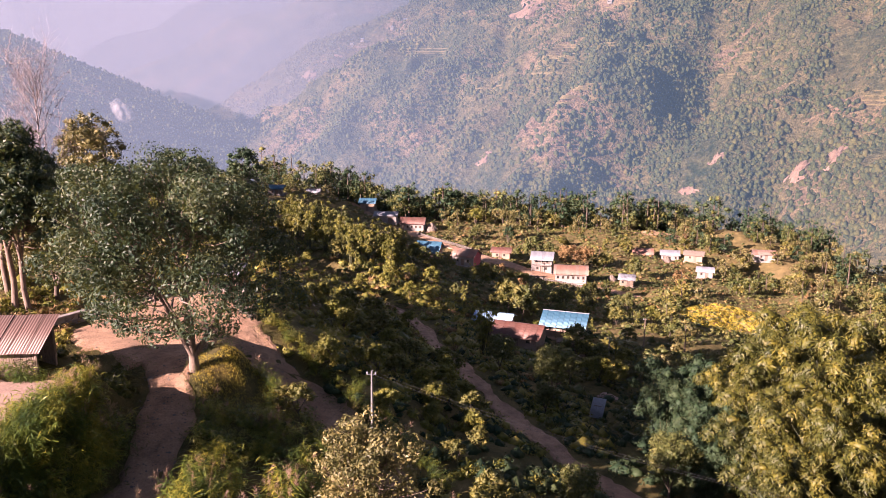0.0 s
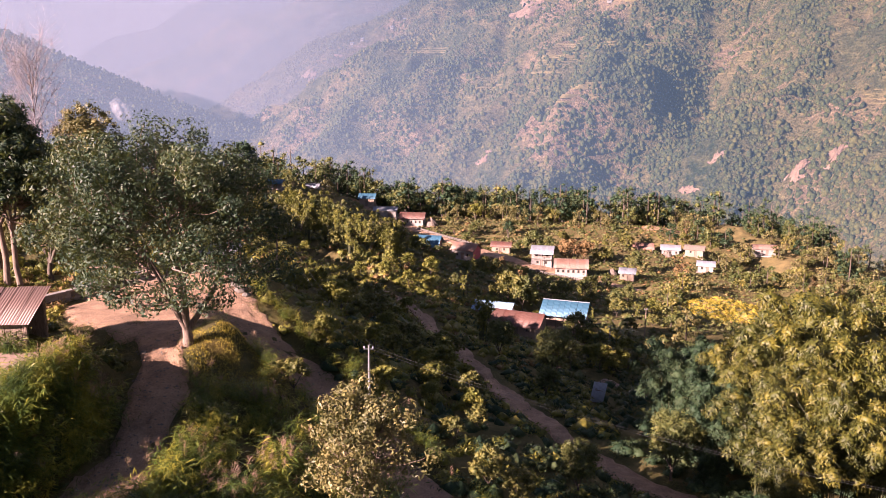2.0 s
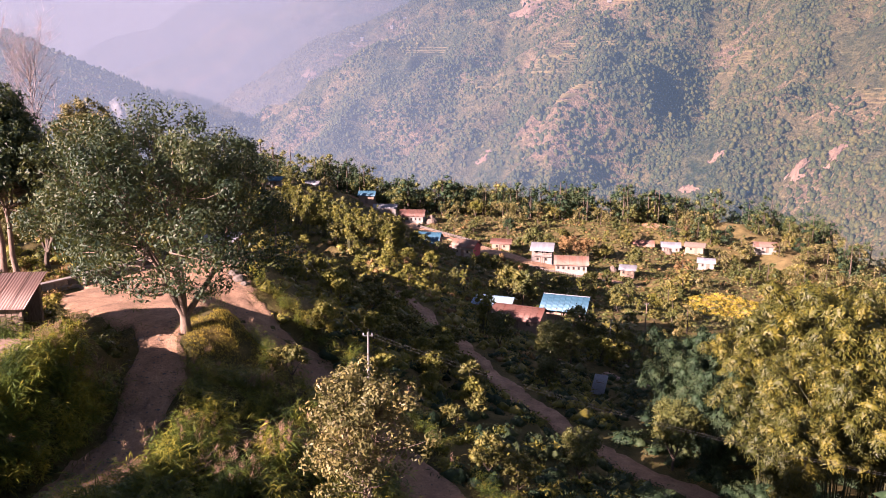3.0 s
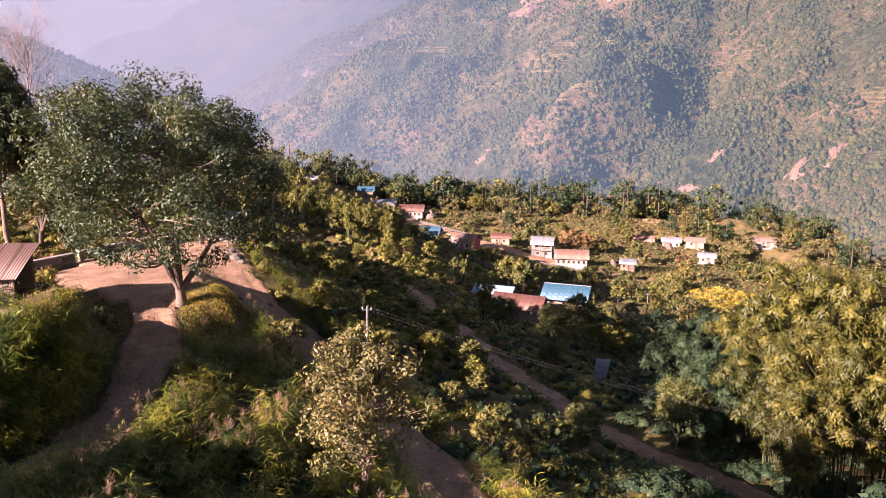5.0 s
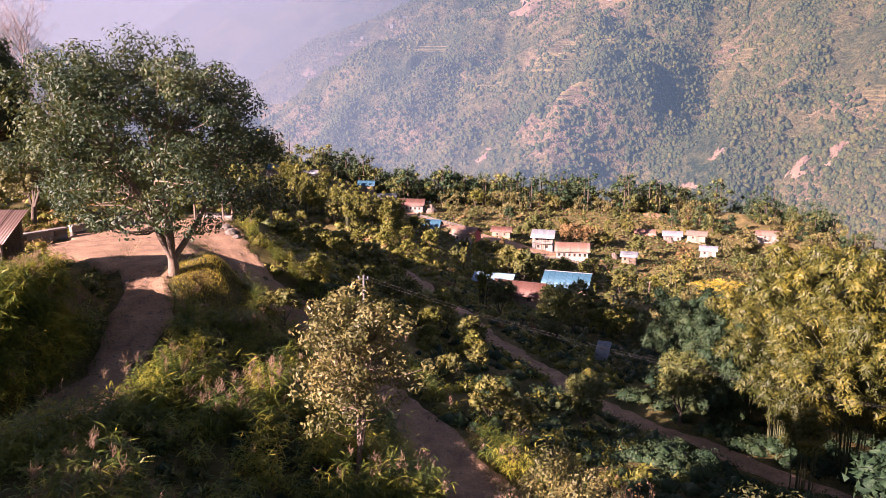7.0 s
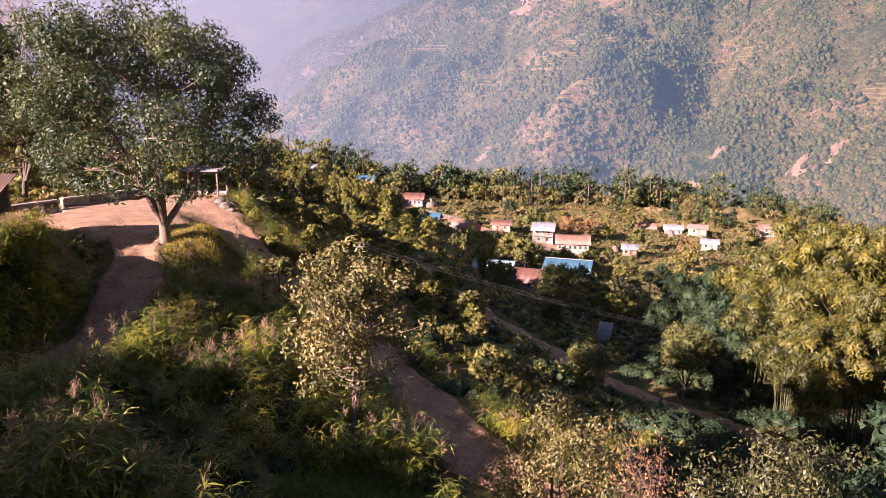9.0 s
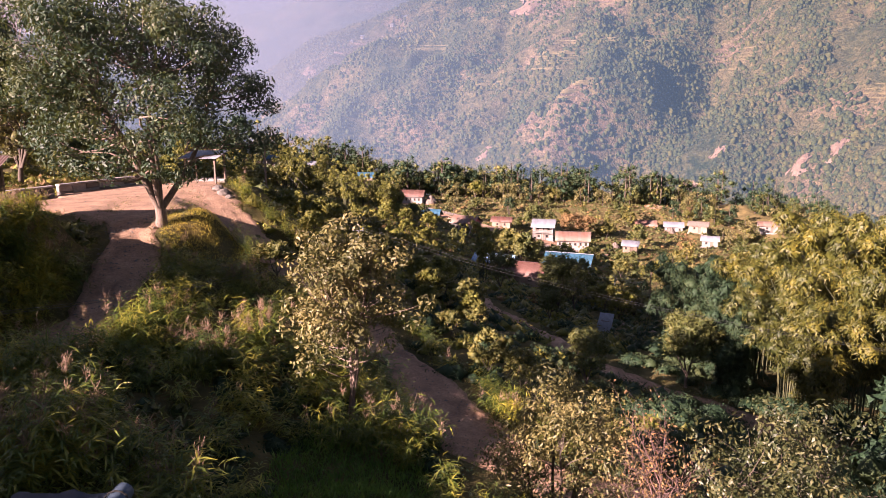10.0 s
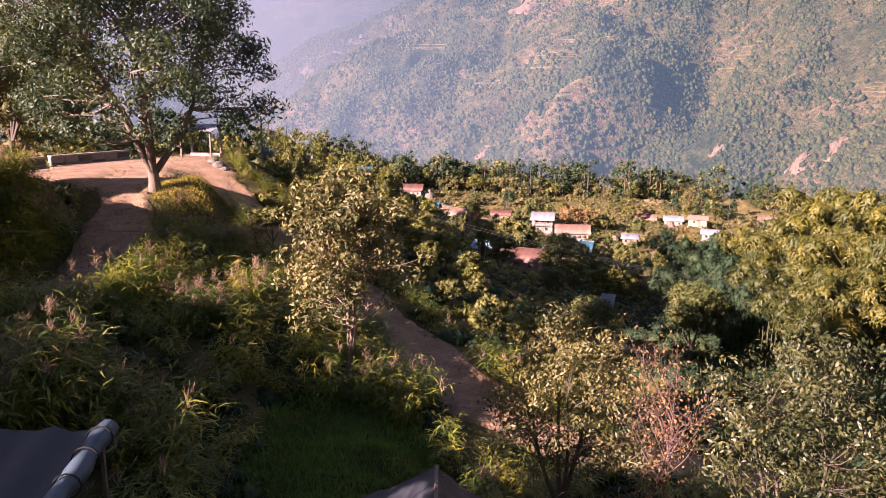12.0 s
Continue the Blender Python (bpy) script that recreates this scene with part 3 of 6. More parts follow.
def far_land(x, y):
    """Valley floor, the mountain across it, the spur on the other bank and the last ranges."""
    floor = -190 + 85 * smooth(900, 2100, y) - 0.02 * np.abs(x + 300) + 9 * waves(x, y, 420, 3)
    relief = waves(x, y, 520, 11, 5)
    along = x * 0.72 - y * 0.69 + 30 * waves(x, y, 700, 21, 2)
    face = 22 + 0.40 * (x - 215) + 0.42 * (y - 1197) + 16 * relief + 15 * np.sin(along / 34 + 1.1 * waves(x, y, 300, 23, 2)) + 7 * np.sin(along / 15 + 1.5 * waves(x, y, 160, 24, 2))
    # great spurs of the mountain, gentle towards the west and steep behind
    q = spur_line(x, y)
    face = face + np.interp(q, (-1000, -640, -470, -300, -130, 0, 60, 150, 215, 330, 440, 560, 700, 1000), (-20, 15, 40, -18, 14, 58, 18, -48, -34, 10, 52, -10, 20, -10))
    flank = np.minimum(104 + 0.368 * (x + 446), 40 + 0.79 * (x + 522)) - 0.12 * (y - 1980) + 12 * relief
    mount = np.minimum(face, flank)
    spur = -38 - 0.42 * (x + 412) - 0.42 * np.abs(y - 1430 + 60 * np.sin(x / 160)) + 10 * relief
    spur = np.minimum(spur, 150 + 20 * relief)
    last = 270 + 0.42 * (x + 1730) - 0.5 * np.abs(y - 4000) + 45 * waves(x, y, 900, 5, 4)
    last = np.minimum(last, 900 + 60 * waves(x, y, 800, 6, 3))
    low = 60 + 110 * waves(x, y, 1500, 8, 3) - 0.4 * np.abs(y - 3300)
    return np.maximum.reduce([floor, mount, spur, last, low])


def land(x, y):
    x, y = np.asarray(x, float), np.asarray(y, float)
    z = hill(x, y)
    z = z + 0.35 * waves(x, y, 9, 1, 3) * smooth(8, 20, y)
    # the nose of the hill falls away to the valley all round
    over = np.maximum(x - 110, 0) * 0.3 + np.maximum(y - 330, 0) * 0.62 + np.maximum(-80 - x, 0) * 0.10 + np.maximum(-160 - x, 0) * 0.3 + np.maximum(-y, 0) * 0.05
    z = z - over + 2.5 * waves(x, y, 60, 2, 3) * smooth(70, 200, np.hypot(x, y)) * (1 - 0.85 * smooth(-75, -50, x) * (1 - smooth(60, 90, x)) * smooth(140, 165, y) * (1 - smooth(250, 280, y)))
    z = level(x, y, z, -20.5, 52.5, 6.0, 7.0, 0.0, 0.45)
    z = level(x, y, z, -22.5, 35.5, 3.6, 3.2, 1.0, 0.35)
    for site in HOUSE_SITES:
        z = level(x, y, z, *site)
    for line, half, soft in WAYS:
        lo, hi = line[:, :2].min(0) - 8, line[:, :2].max(0) + 8
        m = (x > lo[0]) & (x < hi[0]) & (y > lo[1]) & (y < hi[1])
        if m.any():
            d, h = near_line(x[m], y[m], line)
            w = 1 - smooth(half, half + soft, d)
            z[m] = z[m] + (h - z[m]) * w
    # mound under the big tree, with its cut bank
    g = np.exp(-(((x + 14.6) / 2.3) ** 2 + ((y - 43.6) / 2.6) ** 2) * 1.1)
    z = z + 0.45 * g
    return np.maximum(z, far_land(x, y)) if np.max(np.abs(y)) > 320 or np.max(np.abs(x)) > 200 else z


def on(x, y):
    """The ground's height at one place."""
    return float(land(np.array([float(x)]), np.array([float(y)]))[0])


def sheet(name, xs, ys, mat, lift=0.0):
    x, y = np.meshgrid(xs, ys)
    v = np.stack([x.ravel(), y.ravel(), land(x.ravel(), y.ravel()) + lift], 1)
    nx, ny = len(xs), len(ys)
    i, j = np.meshgrid(np.arange(nx - 1), np.arange(ny - 1))
    a = (j * nx + i).ravel()
    return new(name, mesh_of(name, v, np.stack([a, a + 1, a + nx + 1, a + nx], 1), mat, True))


def steps(*spans):
    """Coordinates with a spacing for each stretch: from, to, step."""
    out = [np.arange(a, b - 1e-6, s) for a, b, s in spans]
    return np.concatenate(out + [np.array([spans[-1][1]])])


def ribbon(name, line, half, mat, label, lift=0.13, wobble=0.6, seed=0):
    """A trodden way along a line, with uneven verges and wheel ruts."""
    rng = np.random.default_rng(seed)
    d = unit(np.gradient(line[:, :2], axis=0))
    nrm = np.stack([-d[:, 1], d[:, 0]], 1)
    n, k = len(line), 13
    t = np.linspace(-1, 1, k)
    s = np.arange(n)
    wl = half + wobble * (np.sin(s * 0.21 + seed) * 0.5 + np.sin(s * 0.53 + 1) * 0.35 + rng.normal(size=n) * 0.15)
    wr = half + wobble * (np.sin(s * 0.27 + 2 + seed) * 0.5 + np.sin(s * 0.61) * 0.35 + rng.normal(size=n) * 0.15)
    off = np.where(t[None] < 0, t[None] * wl[:, None], t[None] * wr[:, None])
    xy = line[:, None, :2] + nrm[:, None] * off[..., None]
    z = land(xy[..., 0].ravel(), xy[..., 1].ravel()).reshape(n, k) + lift
    z -= 0.05 * np.exp(-((np.abs(t)[None] - 0.45) / 0.15) ** 2) - rng.normal(size=(n, k)) * 0.03
    z[:, (0, -1)] -= lift + 0.05
    v = np.concatenate([xy, z[..., None]], -1).reshape(-1, 3)
    i, j = np.meshgrid(np.arange(n - 1), np.arange(k - 1), indexing="ij")
    a = (i * k + j).ravel()
    ob = new(name, mesh_of(name, v, np.stack([a, a + k, a + k + 1, a + 1], 1), mat, True))
    return tagged(ob, label, "road", kind="structure")


def patch(name, cx, cy, rx, ry, turn, mat, label, category, seed=0, lift=0.08, kind="structure", rings=16, edge=0.25):
    """A piece of open ground with a ragged outline, lying on the slope."""
    rng = np.random.default_rng(seed)
    n = 72
    a = np.arange(n) * 2 * np.pi / n
    r = 1 + edge * (np.sin(2 * a + seed) * 0.4 + np.sin(5 * a + 2 * seed) * 0.35 + rng.normal(size=n) * 0.25)
    t = np.linspace(0.02, 1, rings)
    c, s = math.cos(radians(turn)), math.sin(radians(turn))
    u, w = t[:, None] * r * np.cos(a) * rx, t[:, None] * r * np.sin(a) * ry
    x, y = cx + u * c - w * s, cy + u * s + w * c
    z = land(x.ravel(), y.ravel()).reshape(x.shape) + lift
    z[-1] -= lift + 0.05
    v = np.stack([x, y, z], -1).reshape(-1, 3)
    i, j = np.meshgrid(np.arange(rings - 1), np.arange(n), indexing="ij")
    k = (j + 1) % n
    f = np.stack([i * n + j, (i + 1) * n + j, (i + 1) * n + k, i * n + k], -1).reshape(-1, 4)
    return tagged(new(name, mesh_of(name, v, f, mat, True)), label, category, kind=kind)

# ---------------------------------------------------------------- houses: plan first, as they level their sites
# kind, x, y, turn, length, depth, wall height
HOUSES = dict(
    red=(10.6, 98.5, -24, 6.4, 4.6, 1.8), blue=(18.0, 104.0, -20, 5.8, 3.6, 2.5), lean=(7.6, 104.5, -20, 5.0, 3.4, 2.0),
    white=(26.6, 192.5, -14, 5.2, 4.4, 4.2), strip=(32.8, 184.5, -10, 7.8, 5.0, 2.5), blueb=(-3.6, 195.5, -14, 6.0, 4.6, 2.4),
    pink=(6.2, 190.0, -30, 6.2, 4.4, 2.6), rowc=(-9.5, 233, -8, 7.4, 5.0, 2.6), long=(-18.5, 239, -4, 7.0, 4.4, 2.4), blued=(-25.5, 250, -5, 5.0, 4.4, 2.8),
    hut=(16.5, 204, -12, 5.0, 3.6, 2.1), farl=(61, 221, -12, 5.4, 4.4, 2.4), farm=(69, 220, -14, 5.0, 4.0, 2.2),
    nook=(46.7, 182, -20, 3.4, 3.0, 2.0), edge=(72.5, 199, -20, 4.0, 3.2, 2.0), rim=(97, 219, -10, 6.0, 3.6, 2.0), barn=(74, 213, -25, 5.0, 3.6, 2.0),
    topa=(-50, 222, -8, 4.6, 4.0, 2.2), topb=(-41.5, 236, -8, 4.0, 3.6, 2.0))
BASES = dict(blueb=-27.0, pink=-28.0, blued=-24.5, topa=-14.2, topb=-17.0, red=-18.0, blue=-18.5, lean=-18.1, rowc=-27.0, long=-25.6, farl=-34.0, farm=-34.0)
for hk, (hx, hy, ht, hl, hd, hh) in HOUSES.items():
    HOUSE_SITES.append((hx, hy, hl * 0.62, hd * 0.75, BASES.get(hk, float(hill(np.array([hx]), np.array([hy]))[0])), 0.7, ht))

ground = tagged(sheet("ground", steps((-4600, -1000, 150), (-1000, -200, 25), (-200, -45, 4.5), (-45, -30, 1.2), (-30, 30, 0.8), (30, 140, 3.0), (140, 1100, 16), (1100, 4600, 180)),
                      steps((-500, 8, 20), (8, 64, 0.75), (64, 110, 1.1), (110, 330, 2.4), (330, 2200, 16), (2200, 4900, 60)), M_GROUND),
                "scrub-covered hillside falling to a deep valley", "hillside", kind="structure")
ribbon("road_track", TRACK, 1.5, M_ROAD, "rutted dirt track climbing to the yard", seed=1)
ribbon("road_lane", LANE, 1.55, M_ROAD, "pale dirt lane cut along the bank", seed=2)
ribbon("road_lower", ROAD, 0.95, M_ROAD, "narrow dirt road winding down the wooded slope", seed=3)
ribbon("road_village", STREET, 1.9, M_ROAD, "trodden village street between the houses", seed=4, wobble=1.2)
patch("pavement_yard", -20.2, 52.0, 6.6, 7.6, 0, M_ROAD, "bare packed-earth yard under the big tree", "yard", 4, 0.16)
patch("field", -23.0, 35.4, 4.2, 3.2, 10, M_FIELD, "small tilled field of pinkish soil", "field", 2)

# upright sheets whose tints paint the haze, most of them thicker to the left
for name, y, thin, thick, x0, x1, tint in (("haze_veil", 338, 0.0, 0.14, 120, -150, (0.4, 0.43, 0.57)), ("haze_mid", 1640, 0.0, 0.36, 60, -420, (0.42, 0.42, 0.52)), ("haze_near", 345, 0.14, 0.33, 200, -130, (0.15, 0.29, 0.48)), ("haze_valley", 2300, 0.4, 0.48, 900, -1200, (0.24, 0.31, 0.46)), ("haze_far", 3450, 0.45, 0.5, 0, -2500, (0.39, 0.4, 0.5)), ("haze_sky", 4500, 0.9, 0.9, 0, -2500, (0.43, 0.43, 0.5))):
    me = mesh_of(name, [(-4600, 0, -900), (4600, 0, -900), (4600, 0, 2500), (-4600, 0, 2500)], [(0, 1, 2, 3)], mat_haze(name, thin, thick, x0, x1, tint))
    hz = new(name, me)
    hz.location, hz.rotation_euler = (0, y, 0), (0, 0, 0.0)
    tagged(hz, "tinted sheet painting thin haze over the valley", "haze", kind="structure")


# ---------------------------------------------------------------- trees
def stand(tree, x, y, turn=0.0, scale=1.0, sink=0.1, tall=1.0):
    tree.matrix_basis = Matrix.LocRotScale((x, y, on(x, y) - sink), Euler((0, 0, radians(turn))), (scale, scale, scale * tall))
    return tree


big = broadleaf("broadleaf_tree", 5, 12.7, 7.4, 1.1, 225, 210, 0.25, 0.1, L_MAIN, M_BARK, 0.3, 1.05, 5, 0.22, 0.9, lean=(-1.9, 0.3), wide=0.8,
                hang=((-3.4, -1.2, 3.5), (-4.3, -0.8, 3.7), (-1.7, -1.9, 3.5), (-5.2, -0.5, 3.9), (1.6, -1.5, 3.0), (0.6, -2.0, 3.4), (2.6, -1.0, 3.3), (-3.0, -2.2, 3.6)), ends=((-3.6, 0.2, 7.4), (-1.4, 1.2, 8.6), (0.8, -1.0, 8.4), (2.9, 0.5, 7.0), (-2.2, -1.5, 7.2)))
stand(big, -15.3, 43.0)
tagged(big, "spreading dark-leaved tree on a grassy mound in the yard", "tree")

olive = broadleaf("broadleaf_tree", 8, 8.1, 2.7, 1.0, 150, 75, 0.22, 0.095, L_GREY, M_BARK, 0.13, 0.55, 4, 0.08)
stand(olive, -3.5, 31.3)
tagged(olive, "dusty olive tree growing on the bank beside the lane", "tree")

near_a = broadleaf("broadleaf_tree", 21, 6.8, 2.3, 0.9, 130, 105, 0.15, 0.05, L_GREY, M_BARK_DARK, 0.12, 0.5, 4, 0.05)
stand(near_a, 3.7, 22.7)
tagged(near_a, "leafy olive-green young tree beside the lane", "tree")

near_b = broadleaf("broadleaf_tree", 22, 7.8, 2.6, 1.0, 120, 105, 0.14, 0.055, mat_leaf("broad_pale_leaf", [(0.2, (0.014, 0.026, 0.01)), (0.5, (0.04, 0.048, 0.016)), (0.8, (0.135, 0.12, 0.046))], 0.2, 0.45, 0.5, 0.4), M_BARK_DARK, 0.13, 0.52, 4, 0.05)
stand(near_b, 8.3, 18.6)
tagged(near_b, "broad-leaved sapling with sunlit pale leaves", "tree")


def bare_tree(name, seed, height, spread, twigs, bark, r0=0.07, forks=16, leaf_mat=None):
    """A leafless tree: stem, limbs and many thin twigs, with a few dry leaves."""
    rng = np.random.default_rng(seed)
    stem = limb_path((0, 0, -0.3), (0.1, 0, height * 0.85), rng, 0.03, 8)
    wood = [tube(stem, np.linspace(r0, r0 * 0.2, 8), 6)]
    tips = []
    for i in range(forks):
        k = rng.uniform(0.3, 1.0)
        a = np.array([np.interp(k, np.linspace(0, 1, 8), stem[:, j]) for j in range(3)])
        an = rng.uniform(0, 2 * np.pi)
        b = a + np.array([math.cos(an), math.sin(an), 0]) * spread * (1.15 - k * 0.6) * rng.uniform(0.6, 1) + np.array([0, 0, height * rng.uniform(0.12, 0.3)])
        p = limb_path(a, b, rng, 0.08, 6, 0.05)
        wood.append(tube(p, np.linspace(r0 * 0.4, r0 * 0.1, 6), 4))
        for j in range(twigs):
            q = p[rng.integers(2, 6)]
            e = q + rng.normal(size=3) * spread * 0.22 + np.array([0, 0, spread * 0.22])
            wood.append(tube(limb_path(q, e, rng, 0.1, 3), np.linspace(r0 * 0.11, r0 * 0.05, 3), 3))
            tips.append(e)
    tips = np.array(tips)
    lv = crown_leaves(rng, tips, 0.14, 3, 0.1, 0.05)
    return build_tree(name, join_arrays(wood), lv, leaf_mat or L_DRY, bark)


sticks = bare_tree("bare_sapling", 31, 5.6, 1.5, 16, M_BARK_PINK, 0.05, 26)
stand(sticks, 5.9, 20.3)
tagged(sticks, "leafless pinkish sapling with thin bare twigs", "tree")

FLORA = {}


def species(key, tree, label, category, group):
    tagged(tree, label, category, group)
    FLORA[key] = [tree, False]


def plant(key, x, y, turn, scale, tall=1.0):
    """Sets out a plant of a known kind: the first is the one built, the others are copies."""
    tree, used = FLORA[key]
    m = Matrix.LocRotScale((x, y, on(x, y) - 0.15), Euler((0, 0, radians(turn))), None)
    if used:
        ob = copy_thing(tree, m)
    else:
        ob, FLORA[key][1] = tree, True
        ob.matrix_basis = m
    ob.scale = (scale, scale, scale * tall)
    return ob


species("bam_a", bamboo("bamboo_clump", 41, 17.0, 4.6, 16, 190, 0.34, 0.1, L_BAMBOO, 0.85, 0.3, 6, 0.72), "dense clump of feathery yellow-green bamboo", "bamboo", "bamboo on the slope")
species("bam_b", bamboo("bamboo_clump", 42, 15.0, 4.2, 15, 190, 0.34, 0.1, L_BAMBOO, 1.0, 0.3, 6, 0.72), "drooping clump of yellow-green bamboo", "bamboo", "bamboo on the slope")
# bam_e: a dark green kind, its leaf also painting the slope's shade
species("bam_e", bamboo("bamboo_clump", 45, 10.5, 3.4, 24, 150, 0.27, 0.075, L_DARK, 0.8, 0.12, 5, 0.7), "dark green leafy bamboo, its leaf darkened for shade", "bamboo", "bamboo on the slope")
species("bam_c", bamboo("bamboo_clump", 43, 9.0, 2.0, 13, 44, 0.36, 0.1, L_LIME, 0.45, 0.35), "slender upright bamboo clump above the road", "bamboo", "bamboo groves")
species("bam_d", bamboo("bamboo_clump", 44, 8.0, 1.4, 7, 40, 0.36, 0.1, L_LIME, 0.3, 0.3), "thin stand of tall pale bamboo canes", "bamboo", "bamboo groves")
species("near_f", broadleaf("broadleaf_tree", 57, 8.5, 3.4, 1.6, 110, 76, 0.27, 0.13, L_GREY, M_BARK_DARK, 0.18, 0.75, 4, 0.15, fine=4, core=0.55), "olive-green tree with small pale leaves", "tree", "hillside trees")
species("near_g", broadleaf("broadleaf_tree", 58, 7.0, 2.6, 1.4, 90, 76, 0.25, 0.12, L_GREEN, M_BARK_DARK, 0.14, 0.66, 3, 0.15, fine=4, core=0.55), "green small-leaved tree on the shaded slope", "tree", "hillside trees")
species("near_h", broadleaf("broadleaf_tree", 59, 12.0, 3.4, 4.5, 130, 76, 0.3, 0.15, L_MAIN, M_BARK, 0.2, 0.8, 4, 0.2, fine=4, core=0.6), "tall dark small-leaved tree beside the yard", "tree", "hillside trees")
# lightened leaves paint sunlight on bushes that get only grazing sun
species("sunny", broadleaf("broadleaf_tree", 60, 5.6, 2.3, 0.7, 56, 30, 0.32, 0.18, L_LIME, M_BARK_DARK, 0.12, 0.6, 3, fine=3, core=0.75), "yellow-green bushy tree, its leaf lightened for sunlight", "tree", "hillside trees")
species("tall", broadleaf("broadleaf_tree", 61, 16.5, 4.6, 4.0, 170, 56, 0.36, 0.16, L_GREY, M_BARK, 0.3, 0.95, 3, 0.15, fine=4, core=0.5), "tall grey-green feathery tree on the ridge", "tree", "ridge trees")
species("mid_a", broadleaf("broadleaf_tree", 51, 7.5, 3.0, 1.5, 66, 22, 0.36, 0.22, L_GREEN, M_BARK_DARK, 0.16, 0.72, 3, fine=3, core=0.68), "green broad-leaved tree on the hillside", "tree", "hillside trees")
species("mid_b", broadleaf("broadleaf_tree", 52, 6.0, 2.8, 1.0, 58, 22, 0.36, 0.22, L_YELLOW, M_BARK_DARK, 0.14, 0.68, 3, fine=3, core=0.68), "yellow-green bushy tree in full sun", "tree", "hillside trees")
species("mid_c", broadleaf("broadleaf_tree", 53, 9.0, 3.2, 2.4, 72, 22, 0.36, 0.22, L_DARK, M_BARK_DARK, 0.2, 0.76, 3, fine=3, core=0.68), "tall dark green tree of the ridge wood and unseen shade rows", "tree", "ridge trees")
species("mid_d", broadleaf("broadleaf_tree", 54, 5.2, 2.4, 0.8, 50, 30, 0.27, 0.15, L_DRY, M_BARK_PINK, 0.12, 0.62, 4, fine=3, core=0.6), "brownish half-dry tree near the houses", "tree", "hillside trees")
species("mid_e", broadleaf("broadleaf_tree", 55, 10.5, 2.3, 3.4, 62, 22, 0.36, 0.22, L_GREEN, M_BARK, 0.18, 0.72, 2, fine=3, core=0.68), "tall slim tree of the ridge wood", "tree", "ridge trees")
species("mid_f", broadleaf("broadleaf_tree", 56, 8.5, 3.8, 1.8, 78, 22, 0.36, 0.22, L_GREY, M_BARK_DARK, 0.2, 0.80, 4, fine=3, core=0.68), "wide olive-green tree on the slope", "tree", "hillside trees")

for x, y, t, s, k in ((19.6, 38.2, 70, 0.66, "bam_a"), (23.4, 40.5, 130, 0.76, "bam_a"), (27.5, 44, 220, 0.78, "bam_b"), (21.2, 44.5, 95, 0.72, "bam_a"), (24.2, 48.5, 30, 0.76, "bam_a"), (19.4, 50.6, 160, 0.85, "bam_e"), (22.8, 53.4, 260, 0.79, "bam_a"),
                      (28.6, 53.0, 300, 1.07, "bam_a"), (32.5, 48.5, 20, 0.99, "bam_b"), (19.2, 58.6, 80, 1.05, "bam_e"), (21.8, 60, 200, 1.05, "bam_e"), (26.6, 60.5, 140, 0.88, "bam_b"), (31.6, 59.6, 90, 1.16, "bam_a"), (36, 57, 170, 1.09, "bam_b"), (35.2, 68.5, 40, 1.16, "bam_a"), (30.2, 67, 250, 0.95, "bam_b"), (41, 66, 330, 1.12, "bam_a"), (25, 68, 10, 0.75, "bam_b"),
                      (33.5, 41.5, 110, 0.79, "bam_a"), (38.5, 50, 60, 0.99, "bam_a"), (18.2, 46.2, 100, 0.7, "bam_e"), (45, 60, 15, 1.09, "bam_b"), (46, 74, 75, 0.99, "bam_a")):
    plant(k, x, y, t, s)
